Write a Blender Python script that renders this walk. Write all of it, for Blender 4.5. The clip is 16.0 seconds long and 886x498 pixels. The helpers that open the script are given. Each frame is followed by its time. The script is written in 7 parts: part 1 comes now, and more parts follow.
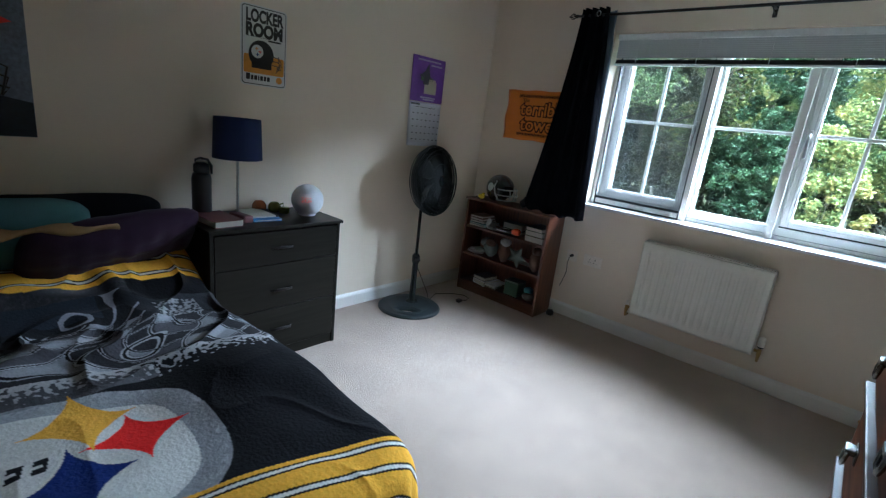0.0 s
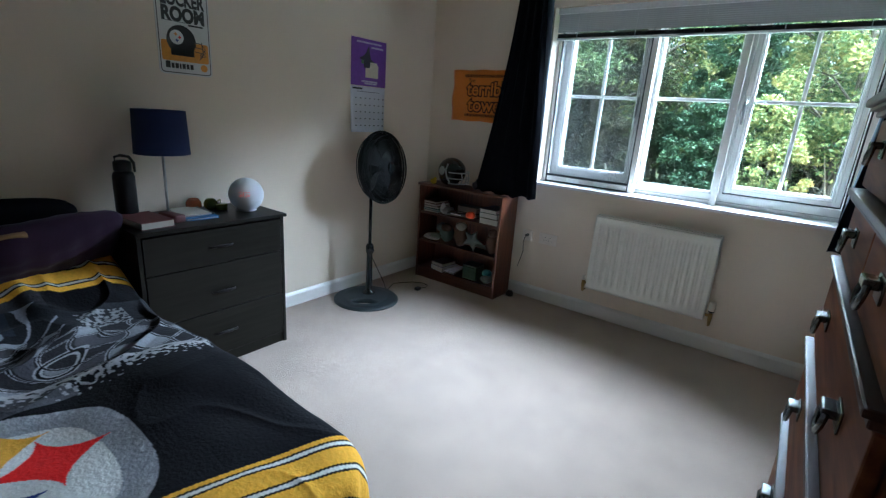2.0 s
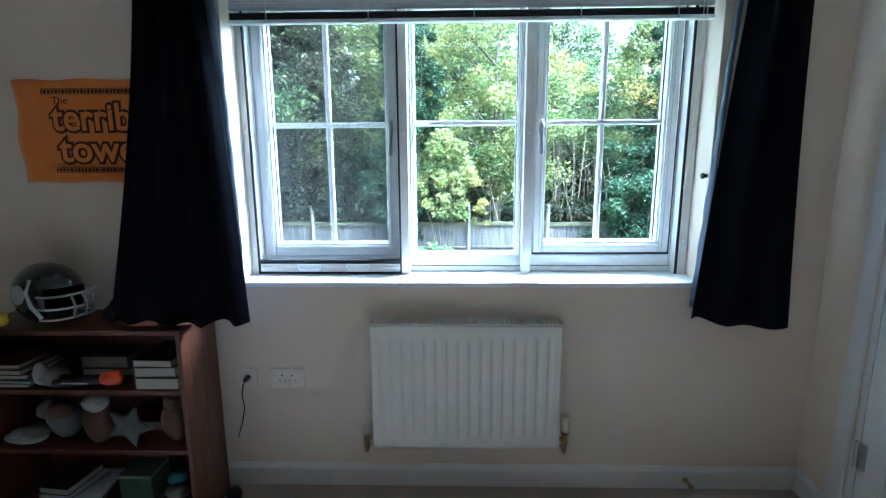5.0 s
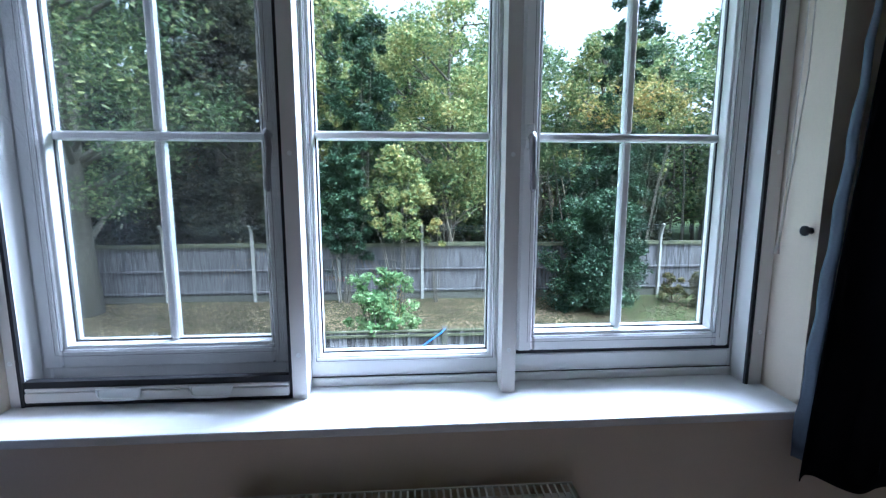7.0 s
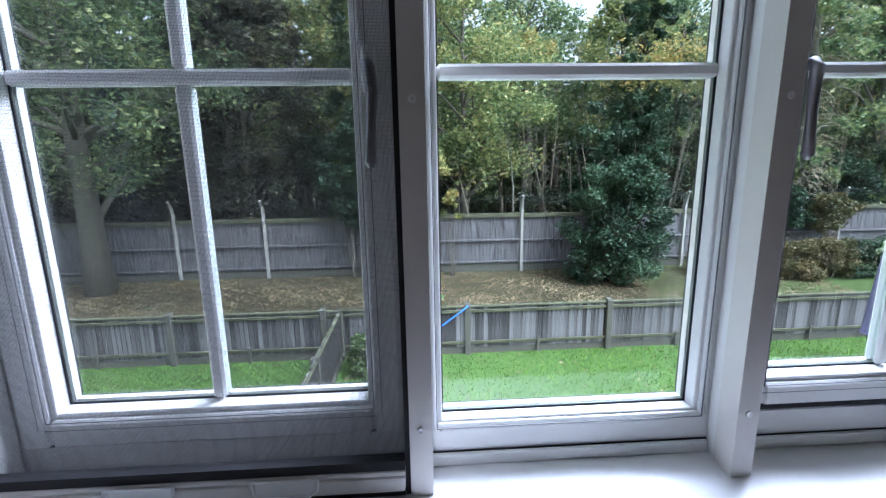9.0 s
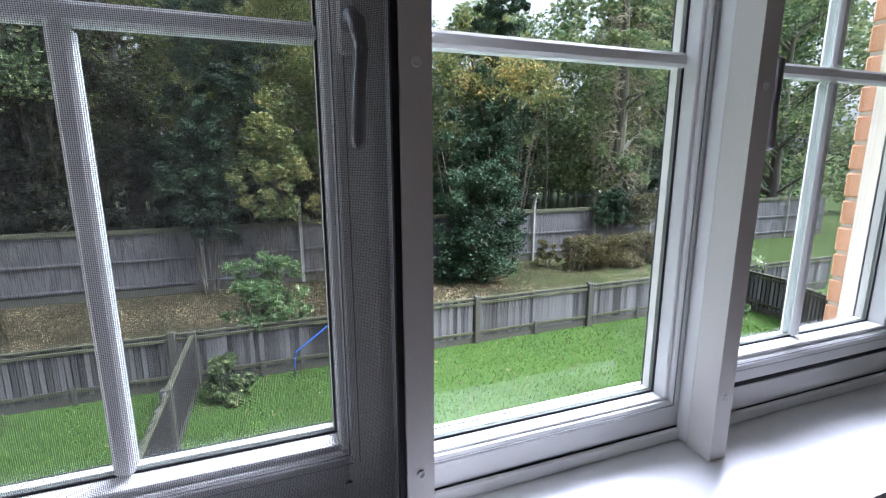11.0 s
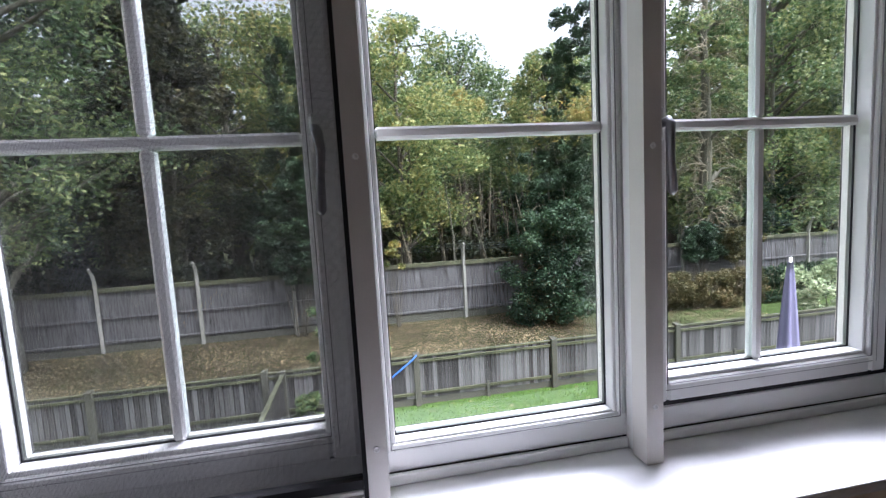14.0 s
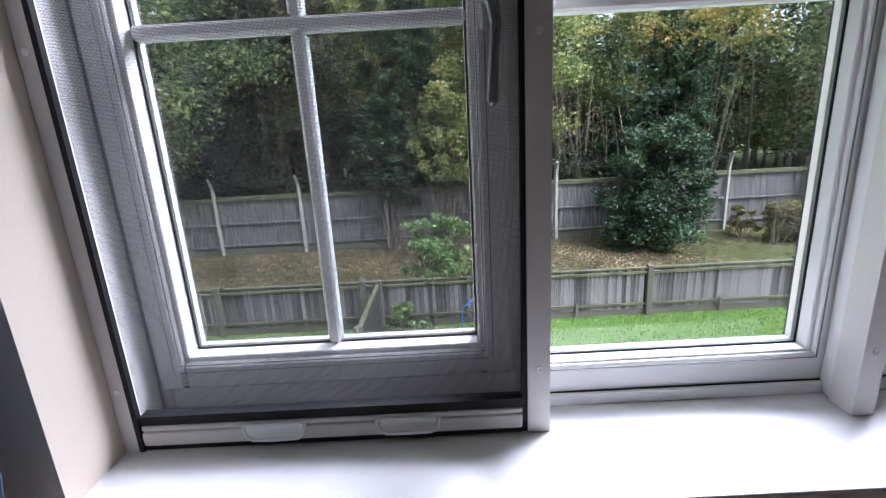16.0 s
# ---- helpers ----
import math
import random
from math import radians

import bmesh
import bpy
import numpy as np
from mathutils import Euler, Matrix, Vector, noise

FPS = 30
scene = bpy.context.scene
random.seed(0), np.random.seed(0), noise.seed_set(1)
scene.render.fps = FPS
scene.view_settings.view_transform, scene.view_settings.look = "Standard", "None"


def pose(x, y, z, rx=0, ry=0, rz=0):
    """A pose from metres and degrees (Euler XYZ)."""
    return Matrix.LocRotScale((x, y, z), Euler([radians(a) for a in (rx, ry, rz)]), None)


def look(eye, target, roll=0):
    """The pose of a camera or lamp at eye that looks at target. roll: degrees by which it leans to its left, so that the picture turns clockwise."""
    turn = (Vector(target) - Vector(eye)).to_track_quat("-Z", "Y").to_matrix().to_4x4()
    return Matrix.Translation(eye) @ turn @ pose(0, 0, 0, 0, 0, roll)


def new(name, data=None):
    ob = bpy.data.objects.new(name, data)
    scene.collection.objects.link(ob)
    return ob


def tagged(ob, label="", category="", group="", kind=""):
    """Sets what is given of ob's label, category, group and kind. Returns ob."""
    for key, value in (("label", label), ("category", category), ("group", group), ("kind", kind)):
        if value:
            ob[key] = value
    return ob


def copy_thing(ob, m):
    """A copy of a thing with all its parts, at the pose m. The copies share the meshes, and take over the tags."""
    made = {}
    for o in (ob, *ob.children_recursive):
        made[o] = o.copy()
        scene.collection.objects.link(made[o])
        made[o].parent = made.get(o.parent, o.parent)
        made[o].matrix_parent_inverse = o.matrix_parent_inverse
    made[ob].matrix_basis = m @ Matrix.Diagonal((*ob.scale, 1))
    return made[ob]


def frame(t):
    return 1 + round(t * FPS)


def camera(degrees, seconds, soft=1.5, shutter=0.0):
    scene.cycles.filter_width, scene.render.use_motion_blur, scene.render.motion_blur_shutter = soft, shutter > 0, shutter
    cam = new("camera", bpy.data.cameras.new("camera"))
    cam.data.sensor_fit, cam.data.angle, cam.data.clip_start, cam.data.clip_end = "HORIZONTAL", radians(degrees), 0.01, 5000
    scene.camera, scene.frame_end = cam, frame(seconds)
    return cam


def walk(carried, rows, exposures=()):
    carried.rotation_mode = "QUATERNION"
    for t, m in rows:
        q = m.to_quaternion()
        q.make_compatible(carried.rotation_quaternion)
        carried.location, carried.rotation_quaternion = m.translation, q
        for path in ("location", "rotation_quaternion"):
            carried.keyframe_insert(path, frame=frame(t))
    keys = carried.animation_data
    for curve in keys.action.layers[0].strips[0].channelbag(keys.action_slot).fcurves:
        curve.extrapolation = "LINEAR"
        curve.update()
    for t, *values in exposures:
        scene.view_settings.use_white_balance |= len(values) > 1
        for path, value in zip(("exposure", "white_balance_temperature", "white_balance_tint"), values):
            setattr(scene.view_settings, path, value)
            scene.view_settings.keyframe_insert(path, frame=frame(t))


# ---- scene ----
cam = camera(87.0, 16.0, soft=1.3)
PATH = [
    (0, (2.625, -3.397, 1.4), (1.366, -1.933, 0.879), 6.7),
    (0.5, (2.687, -3.39, 1.409), (1.402, -1.952, 0.879), 7.0),
    (1, (2.706, -3.393, 1.411), (1.422, -1.963, 0.858), 6.9),
    (1.5, (2.697, -3.377, 1.408), (1.453, -1.915, 0.848), 5.9),
    (2, (2.645, -3.294, 1.373), (1.511, -1.743, 0.819), 4.0),
    (2.5, (2.513, -3.08, 1.395), (1.592, -1.381, 0.883), 1.5),
    (3, (2.346, -2.889, 1.386), (1.756, -1.046, 0.883), 1.3),
    (3.5, (2.178, -2.684, 1.399), (1.717, -0.795, 0.931), 0.6),
    (4, (2.089, -2.433, 1.336), (1.745, -0.505, 0.925), 0.8),
    (4.5, (2.029, -2.133, 1.371), (1.817, -0.183, 0.974), 0.3),
    (5, (1.944, -1.856, 1.393), (1.896, 0.113, 1.039), -0.3),
    (5.2, (1.966, -1.757, 1.39), (1.984, 0.213, 1.047), -0.7),
    (7.3, (2.02, -0.901, 1.466), (2.169, 1.073, 1.178), 0.1),
    (7.5, (2.038, -0.848, 1.467), (2.175, 1.125, 1.166), 0.0),
    (8, (2.005, -0.703, 1.454), (2.105, 1.265, 1.113), -0.3),
    (8.2, (1.957, -0.673, 1.463), (2.035, 1.293, 1.105), -0.4),
    (10.3, (1.528, -0.327, 1.428), (1.956, 1.573, 0.976), -0.7),
    (10.5, (1.531, -0.335, 1.426), (2.052, 1.545, 0.984), -0.1),
    (11, (1.581, -0.37, 1.428), (2.27, 1.464, 1.029), -0.1),
    (11.5, (1.661, -0.464, 1.447), (2.266, 1.408, 1.085), -1.0),
    (12, (1.717, -0.564, 1.458), (2.139, 1.37, 1.17), -2.3),
    (12.5, (1.746, -0.616, 1.456), (2.107, 1.34, 1.243), -2.7),
    (13, (1.736, -0.632, 1.452), (2.104, 1.325, 1.266), -3.2),
    (13.5, (1.73, -0.636, 1.449), (2.116, 1.317, 1.258), -3.4),
    (14, (1.726, -0.633, 1.446), (2.091, 1.322, 1.238), -3.2),
    (14.5, (1.711, -0.626, 1.444), (1.995, 1.341, 1.223), -2.6),
    (15, (1.683, -0.612, 1.441), (1.774, 1.369, 1.181), -2.6),
    (15.5, (1.655, -0.594, 1.439), (1.599, 1.376, 1.098), -3.0),
    (16, (1.603, -0.528, 1.416), (1.586, 1.401, 0.89), -3.2),
]
EXPOSURES = [(0.0, 3.67, 4960, 1), (3.0, 3.80, 4840, 1), (4.0, 3.92, 4700, 1), (5.0, 3.90, 4600, 1), (7.3, 2.30, 4900, 13), (8.2, 2.10, 5050, 15), (10.5, 1.93, 5500, 20), (14.5, 1.97, 5850, 22), (16.0, 2.02, 5750, 21)]
walk(cam, [(t, look(eye, target, roll)) for t, eye, target, roll in PATH], EXPOSURES)

# ---- light ----
world = bpy.data.worlds.new("sky")
scene.world = world
world.use_nodes = True
wn = world.node_tree.nodes
sky = wn.new("ShaderNodeTexSky")
sky.sky_type = "NISHITA"
sky.sun_disc = False
sky.sun_elevation = radians(58)
sky.sun_rotation = radians(129)
sky.air_density, sky.dust_density = 1.0, 6.0
hsv = wn.new("ShaderNodeHueSaturation")
hsv.inputs["Saturation"].default_value = 0.18
world.node_tree.links.new(sky.outputs[0], hsv.inputs["Color"])
world.node_tree.links.new(hsv.outputs[0], wn["Background"].inputs[0])
wn["Background"].inputs[1].default_value = 0.15

sun_data = bpy.data.lights.new("sun", "SUN")
sun_data.energy, sun_data.angle, sun_data.color = 1.7, radians(25), (1.0, 0.96, 0.9)
sun = new("sun", sun_data)
sun.matrix_world = look((5, -4, 10.2), (0, 0, 0))

# daylight entering by the window opening
day_data = bpy.data.lights.new("window_daylight", "AREA")
day_data.shape, day_data.size, day_data.size_y = "RECTANGLE", 5.0, 2.6
day_data.energy, day_data.color = 490, (0.95, 0.96, 1.0)
day = new("window_daylight", day_data)
day.matrix_world = look((3.9, 3.7, 4.5), (1.9, 0.1, 1.4))


# ---- materials ----
def mat(name, color, rough=0.6, metal=0.0, vary=0.12, scale=8.0, bump=0.1, bscale=60.0, bdist=0.002, object_vary=0.0, spec=0.5, coat=0.0, emit=None, sheen=0.0):
    """A surface with broad stains, fine grain and relief."""
    m = bpy.data.materials.new(name)
    m.use_nodes = True
    nt = m.node_tree
    n, ln = nt.nodes, nt.links
    bs = n["Principled BSDF"]
    bs.inputs["Roughness"].default_value = rough
    bs.inputs["Metallic"].default_value = metal
    bs.inputs["Specular IOR Level"].default_value = spec
    bs.inputs["Coat Weight"].default_value = coat
    bs.inputs["Sheen Weight"].default_value = sheen
    tc = n.new("ShaderNodeTexCoord")
    big = n.new("ShaderNodeTexNoise")
    big.inputs["Scale"].default_value = scale
    big.inputs["Detail"].default_value = 5
    ln.new(tc.outputs["Object"], big.inputs["Vector"])
    fine = n.new("ShaderNodeTexNoise")
    fine.inputs["Scale"].default_value = bscale
    fine.inputs["Detail"].default_value = 3
    ln.new(tc.outputs["Object"], fine.inputs["Vector"])
    add = n.new("ShaderNodeMath")
    add.operation = "ADD"
    ln.new(big.outputs[0], add.inputs[0])
    ln.new(fine.outputs[0], add.inputs[1])
    last = add.outputs[0]
    if object_vary:
        oi = n.new("ShaderNodeObjectInfo")
        mu = n.new("ShaderNodeMath")
        mu.operation = "MULTIPLY_ADD"
        mu.inputs[1].default_value = object_vary
        ln.new(oi.outputs["Random"], mu.inputs[0])
        ln.new(last, mu.inputs[2])
        last = mu.outputs[0]
    mr = n.new("ShaderNodeMapRange")
    mr.inputs["From Min"].default_value = 0.55
    mr.inputs["From Max"].default_value = 1.45 + object_vary
    mr.inputs["To Min"].default_value = 1 - vary
    mr.inputs["To Max"].default_value = 1 + vary
    ln.new(last, mr.inputs["Value"])
    mul = n.new("ShaderNodeMix")
    mul.data_type, mul.blend_type = "RGBA", "MULTIPLY"
    mul.inputs["Factor"].default_value = 1.0
    mul.inputs["A"].default_value = (*color, 1)
    ln.new(mr.outputs[0], mul.inputs["B"])
    ln.new(mul.outputs["Result"], bs.inputs["Base Color"])
    if bump:
        bp = n.new("ShaderNodeBump")
        bp.inputs["Strength"].default_value = bump
        bp.inputs["Distance"].default_value = bdist
        ln.new(fine.outputs[0], bp.inputs["Height"])
        ln.new(bp.outputs[0], bs.inputs["Normal"])
    if emit:
        bs.inputs["Emission Color"].default_value = (*color, 1)
        bs.inputs["Emission Strength"].default_value = emit
    return m


def wood(name, dark, light, rough=0.35, axis=2, scale=3.0, coat=0.3, streak=14.0, object_vary=0.0):
    """Grained timber; the grain runs along the axis."""
    m = bpy.data.materials.new(name)
    m.use_nodes = True
    nt = m.node_tree
    n, ln = nt.nodes, nt.links
    bs = n["Principled BSDF"]
    bs.inputs["Roughness"].default_value = rough
    bs.inputs["Coat Weight"].default_value = coat
    bs.inputs["Coat Roughness"].default_value = 0.25
    tc = n.new("ShaderNodeTexCoord")
    mp = n.new("ShaderNodeMapping")
    s = [streak, streak, streak]
    s[axis] = 1.0
    mp.inputs["Scale"].default_value = s
    ln.new(tc.outputs["Object"], mp.inputs["Vector"])
    no = n.new("ShaderNodeTexNoise")
    no.inputs["Scale"].default_value = scale
    no.inputs["Detail"].default_value = 8
    no.inputs["Distortion"].default_value = 0.6
    ln.new(mp.outputs[0], no.inputs["Vector"])
    last = no.outputs[0]
    if object_vary:
        oi = n.new("ShaderNodeObjectInfo")
        mu = n.new("ShaderNodeMath")
        mu.operation = "MULTIPLY_ADD"
        mu.inputs[1].default_value = object_vary
        ln.new(oi.outputs["Random"], mu.inputs[0])
        ln.new(last, mu.inputs[2])
        last = mu.outputs[0]
    cr = n.new("ShaderNodeValToRGB")
    cr.color_ramp.elements[0].position, cr.color_ramp.elements[1].position = 0.3, 0.7 + object_vary
    cr.color_ramp.elements[0].color, cr.color_ramp.elements[1].color = (*dark, 1), (*light, 1)
    ln.new(last, cr.inputs[0])
    ln.new(cr.outputs[0], bs.inputs["Base Color"])
    bp = n.new("ShaderNodeBump")
    bp.inputs["Strength"].default_value, bp.inputs["Distance"].default_value = 0.2, 0.001
    ln.new(no.outputs[0], bp.inputs["Height"])
    ln.new(bp.outputs[0], bs.inputs["Normal"])
    return m


def leaf_mat(name, colors, transl=0.35, rough=0.55):
    """Foliage whose colour varies from leaf to leaf."""
    m = bpy.data.materials.new(name)
    m.use_nodes = True
    n, ln = m.node_tree.nodes, m.node_tree.links
    bs = n["Principled BSDF"]
    bs.inputs["Roughness"].default_value = rough
    bs.inputs["Specular IOR Level"].default_value = 0.3
    geo = n.new("ShaderNodeNewGeometry")
    tc = n.new("ShaderNodeTexCoord")
    no = n.new("ShaderNodeTexNoise")
    no.inputs["Scale"].default_value = 0.7
    ln.new(tc.outputs["Object"], no.inputs["Vector"])
    mx = n.new("ShaderNodeMath")
    mx.operation = "MULTIPLY_ADD"
    mx.inputs[1].default_value = 0.80
    ln.new(geo.outputs["Random Per Island"], mx.inputs[0])
    m2 = n.new("ShaderNodeMath")
    m2.operation = "MULTIPLY_ADD"
    m2.inputs[1].default_value = 1.3
    m2.inputs[2].default_value = -0.51
    ln.new(no.outputs[0], m2.inputs[0])
    ln.new(m2.outputs[0], mx.inputs[2])
    cr = n.new("ShaderNodeValToRGB")
    el = cr.color_ramp.elements
    el[0].color, el[1].color = (*colors[0], 1), (*colors[-1], 1)
    for i, c in enumerate(colors[1:-1]):
        el.new((i + 1) / (len(colors) - 1)).color = (*c, 1)
    ln.new(mx.outputs[0], cr.inputs[0])
    ln.new(cr.outputs[0], bs.inputs["Base Color"])
    tr = n.new("ShaderNodeBsdfTranslucent")
    ln.new(cr.outputs[0], tr.inputs["Color"])
    mix = n.new("ShaderNodeMixShader")
    mix.inputs[0].default_value = transl
    ln.new(bs.outputs[0], mix.inputs[1])
    ln.new(tr.outputs[0], mix.inputs[2])
    ln.new(mix.outputs[0], n["Material Output"].inputs[0])
    return m


def glass_mat(name):
    m = bpy.data.materials.new(name)
    m.use_nodes = True
    n, ln = m.node_tree.nodes, m.node_tree.links
    gl = n.new("ShaderNodeBsdfGlossy")
    gl.inputs["Roughness"].default_value = 0.02
    tr = n.new("ShaderNodeBsdfTransparent")
    tr.inputs["Color"].default_value = (0.93, 0.97, 0.95, 1)
    fr = n.new("ShaderNodeLayerWeight")
    fr.inputs["Blend"].default_value = 0.5
    pw = n.new("ShaderNodeMath")
    pw.operation = "POWER"
    pw.inputs[1].default_value = 4.0
    ln.new(fr.outputs["Facing"], pw.inputs[0])
    ad = n.new("ShaderNodeMath")
    ad.operation = "MULTIPLY_ADD"
    ad.inputs[1].default_value, ad.inputs[2].default_value = 0.85, 0.045
    ln.new(pw.outputs[0], ad.inputs[0])
    mix = n.new("ShaderNodeMixShader")
    ln.new(ad.outputs[0], mix.inputs[0])
    ln.new(tr.outputs[0], mix.inputs[1])
    ln.new(gl.outputs[0], mix.inputs[2])
    ln.new(mix.outputs[0], n["Material Output"].inputs[0])
    return m


def screen_mat(name, open_part, thread, pitch=0.0017):
    """Woven insect mesh: threads on a fine pitch, open between them."""
    m = bpy.data.materials.new(name)
    m.use_nodes = True
    n, ln = m.node_tree.nodes, m.node_tree.links
    df = n.new("ShaderNodeBsdfDiffuse")
    df.inputs["Color"].default_value = (*thread, 1)
    tr = n.new("ShaderNodeBsdfTransparent")
    tc = n.new("ShaderNodeTexCoord")
    sp = n.new("ShaderNodeSeparateXYZ")
    ln.new(tc.outputs["Object"], sp.inputs[0])
    outs = []
    for ax in ("X", "Z"):
        a = n.new("ShaderNodeMath")
        a.operation = "MULTIPLY"
        a.inputs[1].default_value = 1 / pitch
        ln.new(sp.outputs[ax], a.inputs[0])
        b = n.new("ShaderNodeMath")
        b.operation = "FRACT"
        ln.new(a.outputs[0], b.inputs[0])
        c = n.new("ShaderNodeMath")
        c.operation = "LESS_THAN"
        c.inputs[1].default_value = open_part
        ln.new(b.outputs[0], c.inputs[0])
        outs.append(c)
    d = n.new("ShaderNodeMath")
    d.operation = "MULTIPLY"
    ln.new(outs[0].outputs[0], d.inputs[0])
    ln.new(outs[1].outputs[0], d.inputs[1])
    mix = n.new("ShaderNodeMixShader")
    ln.new(d.outputs[0], mix.inputs[0])
    ln.new(df.outputs[0], mix.inputs[1])
    ln.new(tr.outputs[0], mix.inputs[2])
    ln.new(mix.outputs[0], n["Material Output"].inputs[0])
    return m


def carpet_mat():
    m = mat("carpet", (0.385, 0.302, 0.238), rough=0.95, vary=0.16, scale=5.0, bump=1.0, bscale=330, bdist=0.007, spec=0.1, sheen=0.3)
    return m


M_WALL = mat("wall_paint", (0.76, 0.667, 0.55), rough=0.85, vary=0.035, scale=1.6, bump=0.12, bscale=180, bdist=0.001)
M_CEIL = mat("ceiling_paint", (0.78, 0.76, 0.72), rough=0.9, vary=0.03, bump=0.1, bscale=150)
M_CARPET = carpet_mat()
M_TRIM = mat("white_gloss", (0.74, 0.73, 0.70), rough=0.35, vary=0.04, scale=5, bump=0.04, bscale=90)
M_UPVC = mat("white_upvc", (0.82, 0.82, 0.80), rough=0.35, vary=0.03, scale=9, bump=0.02, bscale=300)
M_SILL = mat("sill_gloss", (0.82, 0.82, 0.82), rough=0.25, vary=0.05, scale=4, bump=0.05, bscale=50)
M_TRACK = mat("brushed_aluminium", (0.69, 0.66, 0.62), rough=0.5, metal=0.0, vary=0.06, scale=3, bump=0.05, bscale=400)
# black of the window seals, also the painted shade in the blind's gap
M_SEALSHADE = mat("black_seal_and_shade", (0.012, 0.012, 0.014), rough=0.8)
M_JOINT = mat("joint_shadow", (0.16, 0.155, 0.16), rough=0.7)
M_GLASS = glass_mat("window_glass")
M_SCREEN = screen_mat("insect_mesh", 0.735, (0.15, 0.15, 0.15))
M_HANDLE = mat("satin_handle", (0.35, 0.35, 0.37), rough=0.35, metal=0.8)
M_METAL = mat("steel", (0.55, 0.54, 0.52), rough=0.3, metal=1.0)
M_CHROME = mat("chrome", (0.75, 0.75, 0.76), rough=0.12, metal=1.0, vary=0.02, bump=0)
M_RAD = mat("radiator_enamel", (0.73, 0.71, 0.64), rough=0.35, vary=0.04, bump=0.03)
M_CURTAIN = mat("black_curtain", (0.0045, 0.0050, 0.0085), rough=0.95, vary=0.3, scale=5, bump=0.4, bscale=500, spec=0.08)
M_LINING = mat("grey_lining", (0.13, 0.17, 0.23), rough=0.55, vary=0.12, scale=6, bump=0.2, bscale=200)
M_POLE = mat("black_pole", (0.02, 0.018, 0.018), rough=0.4, metal=0.4)
M_BLIND = mat("blind_slat", (0.50, 0.53, 0.55), rough=0.45, vary=0.05, scale=3)
M_BLINDDARK = mat("blind_rail", (0.72, 0.74, 0.75), rough=0.4)
M_BLACKWOOD = wood("black_brown_wood", (0.005, 0.0045, 0.003), (0.011, 0.010, 0.007), rough=0.42, axis=1, coat=0.0)
M_BLACKWOOD.node_tree.nodes["Principled BSDF"].inputs["Specular IOR Level"].default_value = 0.2
M_CASE = wood("mahogany_board", (0.05, 0.016, 0.008), (0.15, 0.050, 0.022), rough=0.4, axis=2)
M_CASE_H = wood("mahogany_shelf", (0.05, 0.016, 0.008), (0.13, 0.045, 0.02), rough=0.4, axis=0)
M_CHEST = wood("walnut_drawer", (0.085, 0.026, 0.008), (0.22, 0.078, 0.026), rough=0.58, axis=1, coat=0.0, streak=9)
M_CHESTTRIM = wood("walnut_rail", (0.03, 0.012, 0.006), (0.09, 0.04, 0.02), rough=0.42, axis=1, coat=0.1)
for m_ in (M_CHEST, M_CHESTTRIM):
    m_.node_tree.nodes["Principled BSDF"].inputs["Specular IOR Level"].default_value = 0.12
M_FAN = mat("black_plastic", (0.006, 0.009, 0.009), rough=0.22, vary=0.1)
M_GRILLE = mat("matt_black_wire", (0.0035, 0.005, 0.005), rough=0.5, spec=0.3)
M_FANBASE = mat("dark_grey_plastic", (0.022, 0.030, 0.033), rough=0.45, vary=0.15)
M_NAVY = mat("navy_fabric", (0.008, 0.018, 0.085), rough=0.85, vary=0.15, bump=0.5, bscale=500)
M_BLACKP = mat("black_powder_coat", (0.010, 0.010, 0.013), rough=0.4)
M_BRICK = mat("buff_orange_brick", (0.52, 0.27, 0.15), rough=0.9, vary=0.25, scale=12, bump=0.7, bscale=120, object_vary=0.3)
M_MORTAR = mat("mortar", (0.42, 0.38, 0.32), rough=0.95, bump=0.6)
M_DOOR = mat("door_paint", (0.70, 0.70, 0.69), rough=0.4, vary=0.04, bump=0.05)
M_SOCKET = mat("socket_plastic", (0.78, 0.72, 0.64), rough=0.35)


# ---- building blocks ----
def thing(name, at=(0, 0, 0), rot=0.0, label="", category="", group="", kind=""):
    ob = new(name)
    ob.location = at
    ob.rotation_euler = (0, 0, radians(rot))
    ob.empty_display_size = 0.1
    return tagged(ob, label, category, group, kind)


def part(name, bm, material, parent=None, label="", kind="", smooth=False, at=None, rot=None):
    me = bpy.data.meshes.new(name)
    if smooth:
        for f in bm.faces:
            f.smooth = True
    bm.to_mesh(me)
    bm.free()
    for m in material if isinstance(material, (list, tuple)) else (material,):
        me.materials.append(m)
    ob = new(name, me)
    ob.parent = parent
    if at:
        ob.location = at
    if rot:
        ob.rotation_euler = [radians(a) for a in rot]
    return tagged(ob, label, kind=kind)


def box(bm, x0, x1, y0, y1, z0, z1, bevel=0.0, seg=1, mi=0):
    vs = [bm.verts.new((x, y, z)) for x in (x0, x1) for y in (y0, y1) for z in (z0, z1)]
    fs = [bm.faces.new([vs[i] for i in q]) for q in ((0, 1, 3, 2), (4, 6, 7, 5), (0, 4, 5, 1), (2, 3, 7, 6), (0, 2, 6, 4), (1, 5, 7, 3))]
    for f in fs:
        f.material_index = mi
    if bevel:
        es = list({e for f in fs for e in f.edges})
        r = bmesh.ops.bevel(bm, geom=es, offset=bevel, segments=seg, affect="EDGES", profile=0.6)
        for f in r["faces"]:
            f.material_index = mi
    return vs


def boxed(name, dims, material, parent=None, bevel=0.0, label="", kind="", seg=1):
    bm = bmesh.new()
    box(bm, *dims, bevel=bevel, seg=seg)
    return part(name, bm, material, parent, label, kind)


